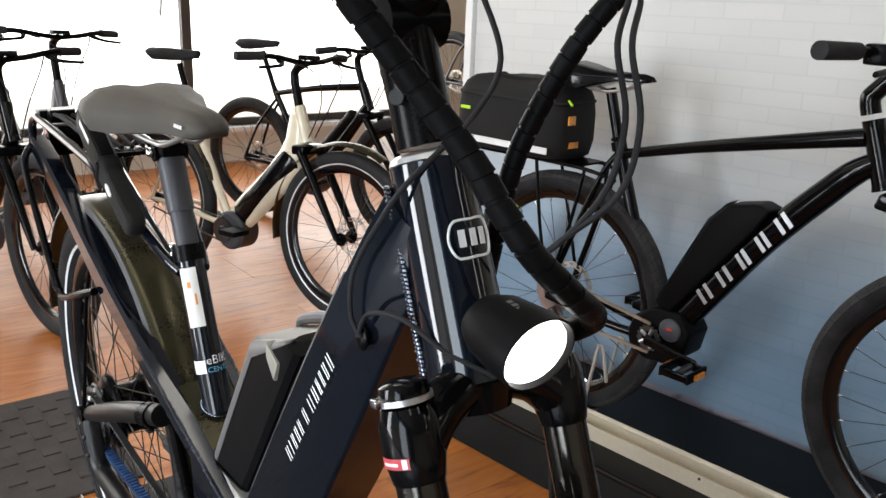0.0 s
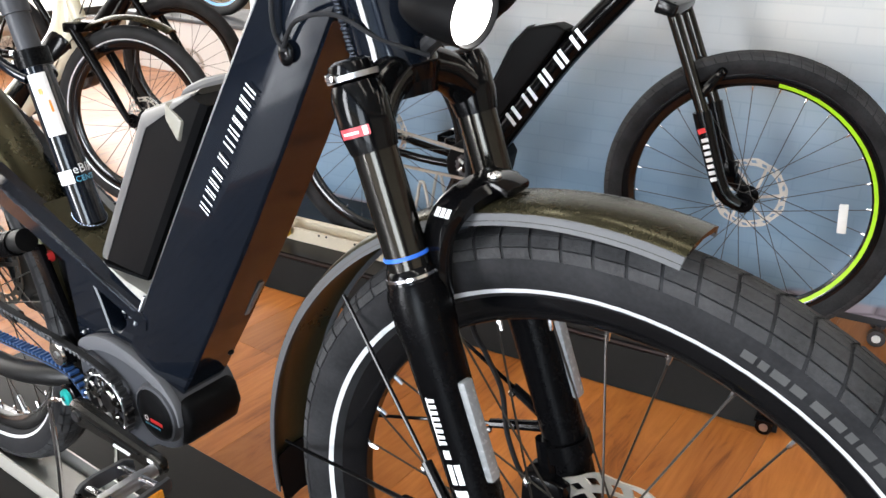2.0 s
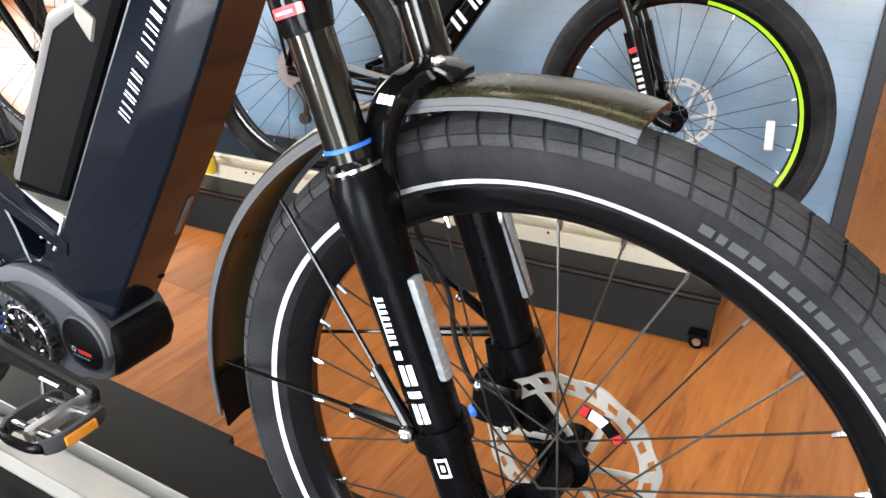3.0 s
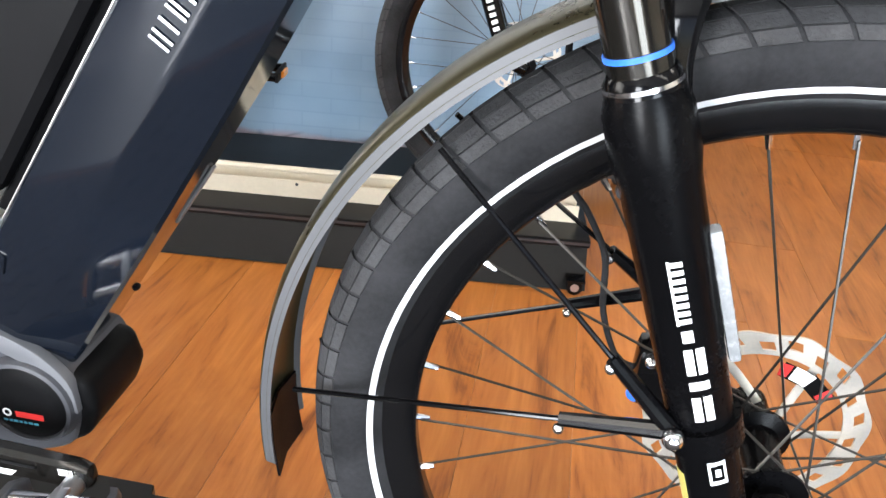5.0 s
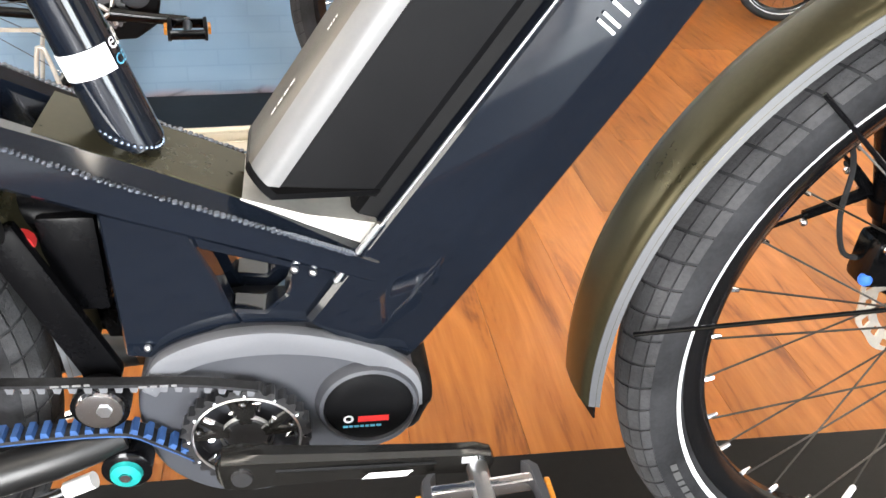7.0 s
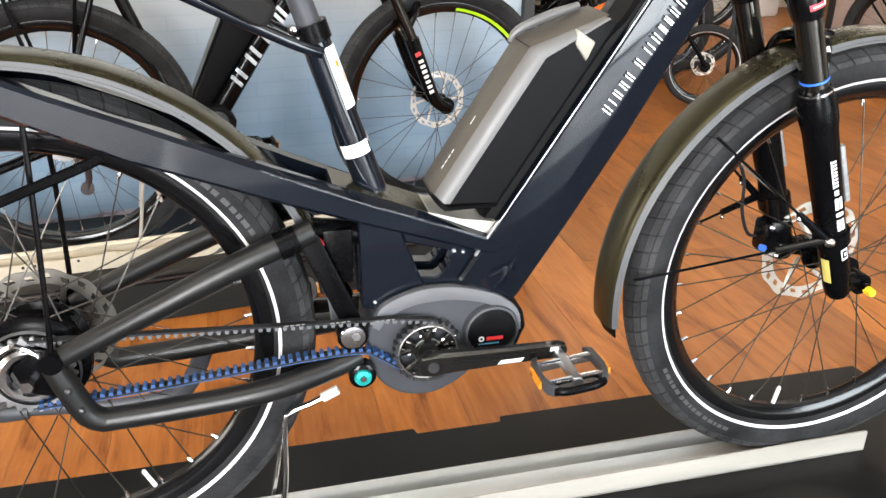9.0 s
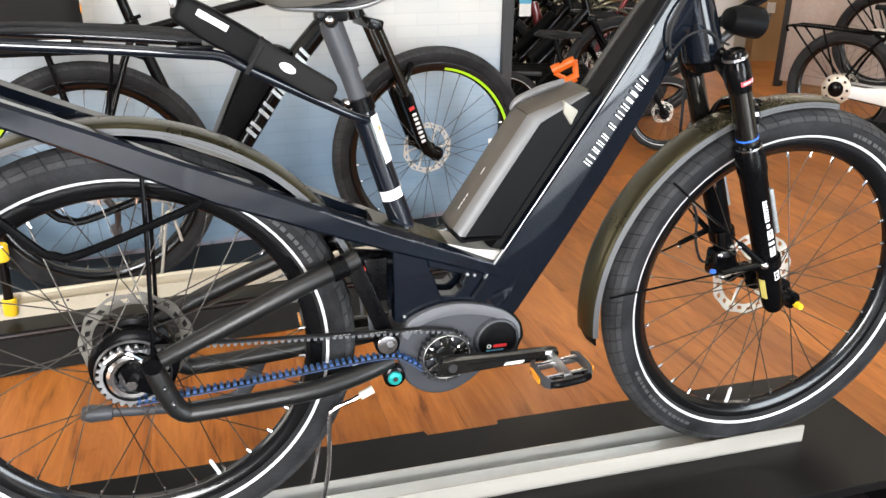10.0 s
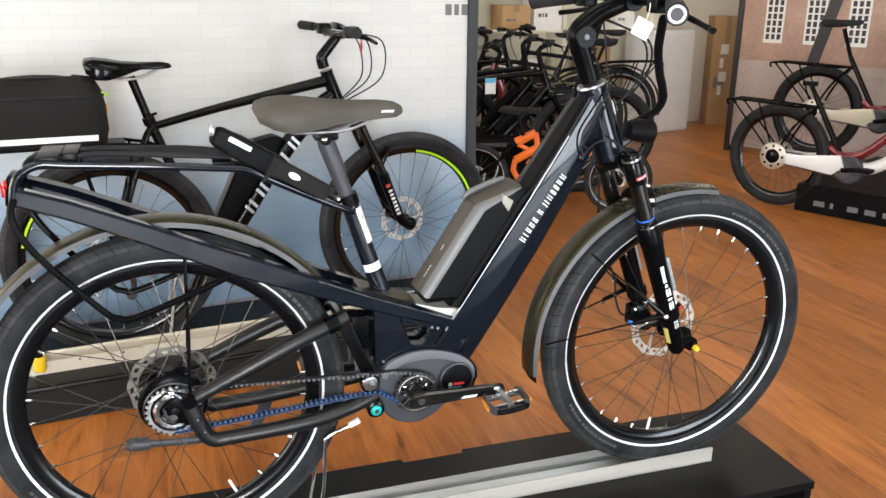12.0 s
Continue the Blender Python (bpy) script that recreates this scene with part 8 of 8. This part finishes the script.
rnd = random.Random(7)
for z in (0.575, 1.005, 1.475):
    x = -1.35
    while x < 1.25:
        w = rnd.uniform(0.16, 0.36)
        if rnd.random() < 0.42:
            kind = rnd.choice(["carton", "paper", "paper", "paper"])
            carton(3.1 + x + w / 2, 5.87 + rnd.uniform(-0.03, 0.03), FLOOR + z, w * 0.92, 0.30, rnd.uniform(0.14, 0.34), kind, {"carton": "brown cardboard carton on a shelf", "paper": "white cardboard carton on a shelf"}[kind])
        x += w + 0.02
tall = carton(5.58, 5.93, FLOOR, 0.30, 0.24, 1.12, "carton", "tall brown bicycle carton standing on the floor", -20)
for k in range(4):
    part("label", box(-0.06, -0.02 + 0.04 * (k % 2), -0.1225, -0.1212, 0.32 + 0.14 * k, 0.42 + 0.14 * k), "paper", tall, "white shipping label", smooth=0)
cab = thing("white_cabinet", "plain white cabinet beside the shelves", "cabinet", m=Matrix.Translation((4.72, 5.80, FLOOR)) @ Matrix.Rotation(radians(12), 4, "Z"))
part("cabinet_body", box(-0.27, 0.27, -0.20, 0.20, 0.0, 1.0, 0.006, 1), "white_paint", cab, smooth=0)
part("cabinet_door", box(-0.265, 0.265, -0.216, -0.202, 0.02, 0.98, 0.003, 1), "white_paint", cab, smooth=0)
tag2 = thing("price_tag", "white and blue hanging price tag", "price tag", m=Matrix.Translation((1.95, 3.30, 0.66)), s=box(-0.035, 0.035, -0.002, 0.002, -0.10, 0.0), mat="paper", smooth=0)
part("tag_head", box(-0.036, 0.036, -0.003, 0.003, -0.03, 0.0), "sky_blue", tag2, smooth=0)

# second panel with its platform and two electric bicycles
U, N = Vector((0.43, -0.903, 0)), Vector((0.903, 0.43, 0))
PO = Vector((4.73, 4.58, FLOOR))
pan2 = thing("photo_panel", "tall display panel printed with a brown brick building", "display panel", m=Matrix.Translation(PO) @ Matrix.Rotation(math.atan2(U.y, U.x), 4, "Z"))
M["brown_print"] = surface("brown_brick_print", (0.34, 0.19, 0.14), 0.5, 0.0, 0.25, 2.2, 30, tint=(0.46, 0.31, 0.24))
part("print", box(0.03, 3.2, 0.0, 0.014, 0.05, 2.1), "brown_print", pan2, "brown brick building print", smooth=0)
part("panel_frame", join(box(-0.015, 0.03, -0.02, 0.06, 0.0, 2.15), box(3.2, 3.24, -0.02, 0.06, 0.0, 2.15), box(0.03, 3.2, 0.016, 0.05, 0.05, 2.15)), "trim_dark", pan2, "dark panel frame", smooth=0)
pane_mesh = mesh_of("window_pane", box(0, 0.030, -0.0028, -0.0018, 0, 0.042), M["plastic_grey"], 0)
M["street_print"] = surface("pale_street_print", (0.42, 0.33, 0.29), 0.5, 0.0, 0.2, 1.6, 30, tint=(0.52, 0.44, 0.40))
for i in range(7):
    x = 0.24 + 0.34 * i
    for z, rows in ((0.98, 6), (1.46, 7)):
        pale = part("pale_window", box(x - 0.012, x + 0.152, -0.0015, -0.0005, z - 0.03, z + 0.055 * rows + 0.01), "paper", pan2, "pale printed window", smooth=0)
        for a in range(3):
            for b in range(rows):
                part("window_pane", pane_mesh, None, pale, m=Matrix.Translation((x + 0.007 + a * 0.048, 0, z + b * 0.055)))
part("street_print", box(0.03, 3.2, -0.0015, -0.0005, 0.05, 0.80), "street_print", pan2, "pale printed street", smooth=0)
for x0, x1 in ((0.62, 0.95), (1.50, 1.95)):
    part("beam_print", prism([(x0, 0.80), (x0 + 0.10, 0.80), (x1 + 0.10, 2.1), (x1, 2.1)], -0.0045, -0.0035), "trim_dark", pan2, "dark slanting printed beam", smooth=0)
plat = thing("black_platform", "low black platform with a row of pale print bars", "platform", m=Matrix.Translation((3.83, 2.62, FLOOR)) @ Matrix.Rotation(math.atan2(U.y, U.x), 4, "Z"))
part("platform_body", box(0.0, 2.6, 0.0, 1.35, 0.0, 0.18, 0.003, 1), "plastic_black", plat, smooth=0)
for k, w in enumerate((0.07, 0.02, 0.065, 0.065, 0.065)):
    part("print_bar", moved(bars([w], 0.034, 0.0), Matrix.Translation((0.12 + 0.105 * k, -0.0012, 0.050))), "grey_print", plat, "pale print bar", smooth=0)
heading = math.degrees(math.atan2(U.y, U.x))
p = Vector((3.788, 2.783, FLOOR))
stood(shop_bike("electric bicycle with white swing arm and dark red frame", "red_paint", R=0.335, base=1.14, low=True, rack=True, second="white_paint", saddle_mat=None, stripe=False, tyre_w=0.034, rack_drop=0.055), p.x, p.y, FLOOR + 0.002, heading)
q = p + N * 0.98 - U * 0.20
stood(shop_bike("electric bicycle with cream swing arm on the black platform", "red_paint", R=0.335, base=1.14, low=True, rack=True, second="cream", saddle_mat="rubber", stripe=False, tyre_w=0.034, rack_drop=0.055), q.x, q.y, FLOOR + 0.181, heading)

# ---- floor planks, last: boards near the stand are parts of the floor ----
PW, PL = 0.193, 1.29
boards = {}


def board(length):
    key = round(length, 2)
    if key not in boards:
        g = 0.0003
        c = 0.0005
        x0, x1, y0, y1 = g, PW - g, g, length - g
        s = loft([[Vector((x0, y0, -0.004)), Vector((x1, y0, -0.004)), Vector((x1, y1, -0.004)), Vector((x0, y1, -0.004))], [Vector((x0, y0, -c)), Vector((x1, y0, -c)), Vector((x1, y1, -c)), Vector((x0, y1, -c))],
                  [Vector((x0 + c, y0 + c, 0)), Vector((x1 - c, y0 + c, 0)), Vector((x1 - c, y1 - c, 0)), Vector((x0 + c, y1 - c, 0))]])
        boards[key] = mesh_of("plank", s, M["floor"], 0)
    return boards[key]


rnd = random.Random(11)
rest = shape()
x = -4.7
while x < 7.0 - PW:
    y = Y0
    length = rnd.choice([PL, PL - 0.43, PL - 0.86])
    while y < Y1 - 0.01:
        length = min(length, Y1 - y)
        near = -1.7 < x < 4.6 and -0.4 < y + length and y < 5.2
        if near:
            part("plank", board(length), None, floor, m=Matrix.Translation((x, y, FLOOR)))
        else:
            me = board(length)
            base = len(rest[0])
            rest[0].extend([v.co + Vector((x, y, FLOOR)) for v in me.vertices])
            rest[1].extend([tuple(i + base for i in f.vertices) for f in me.polygons])
        y += length
        length = PL
    x += PW
part("far_planks", rest, "floor", floor, smooth=0)["kind"] = "stuff"
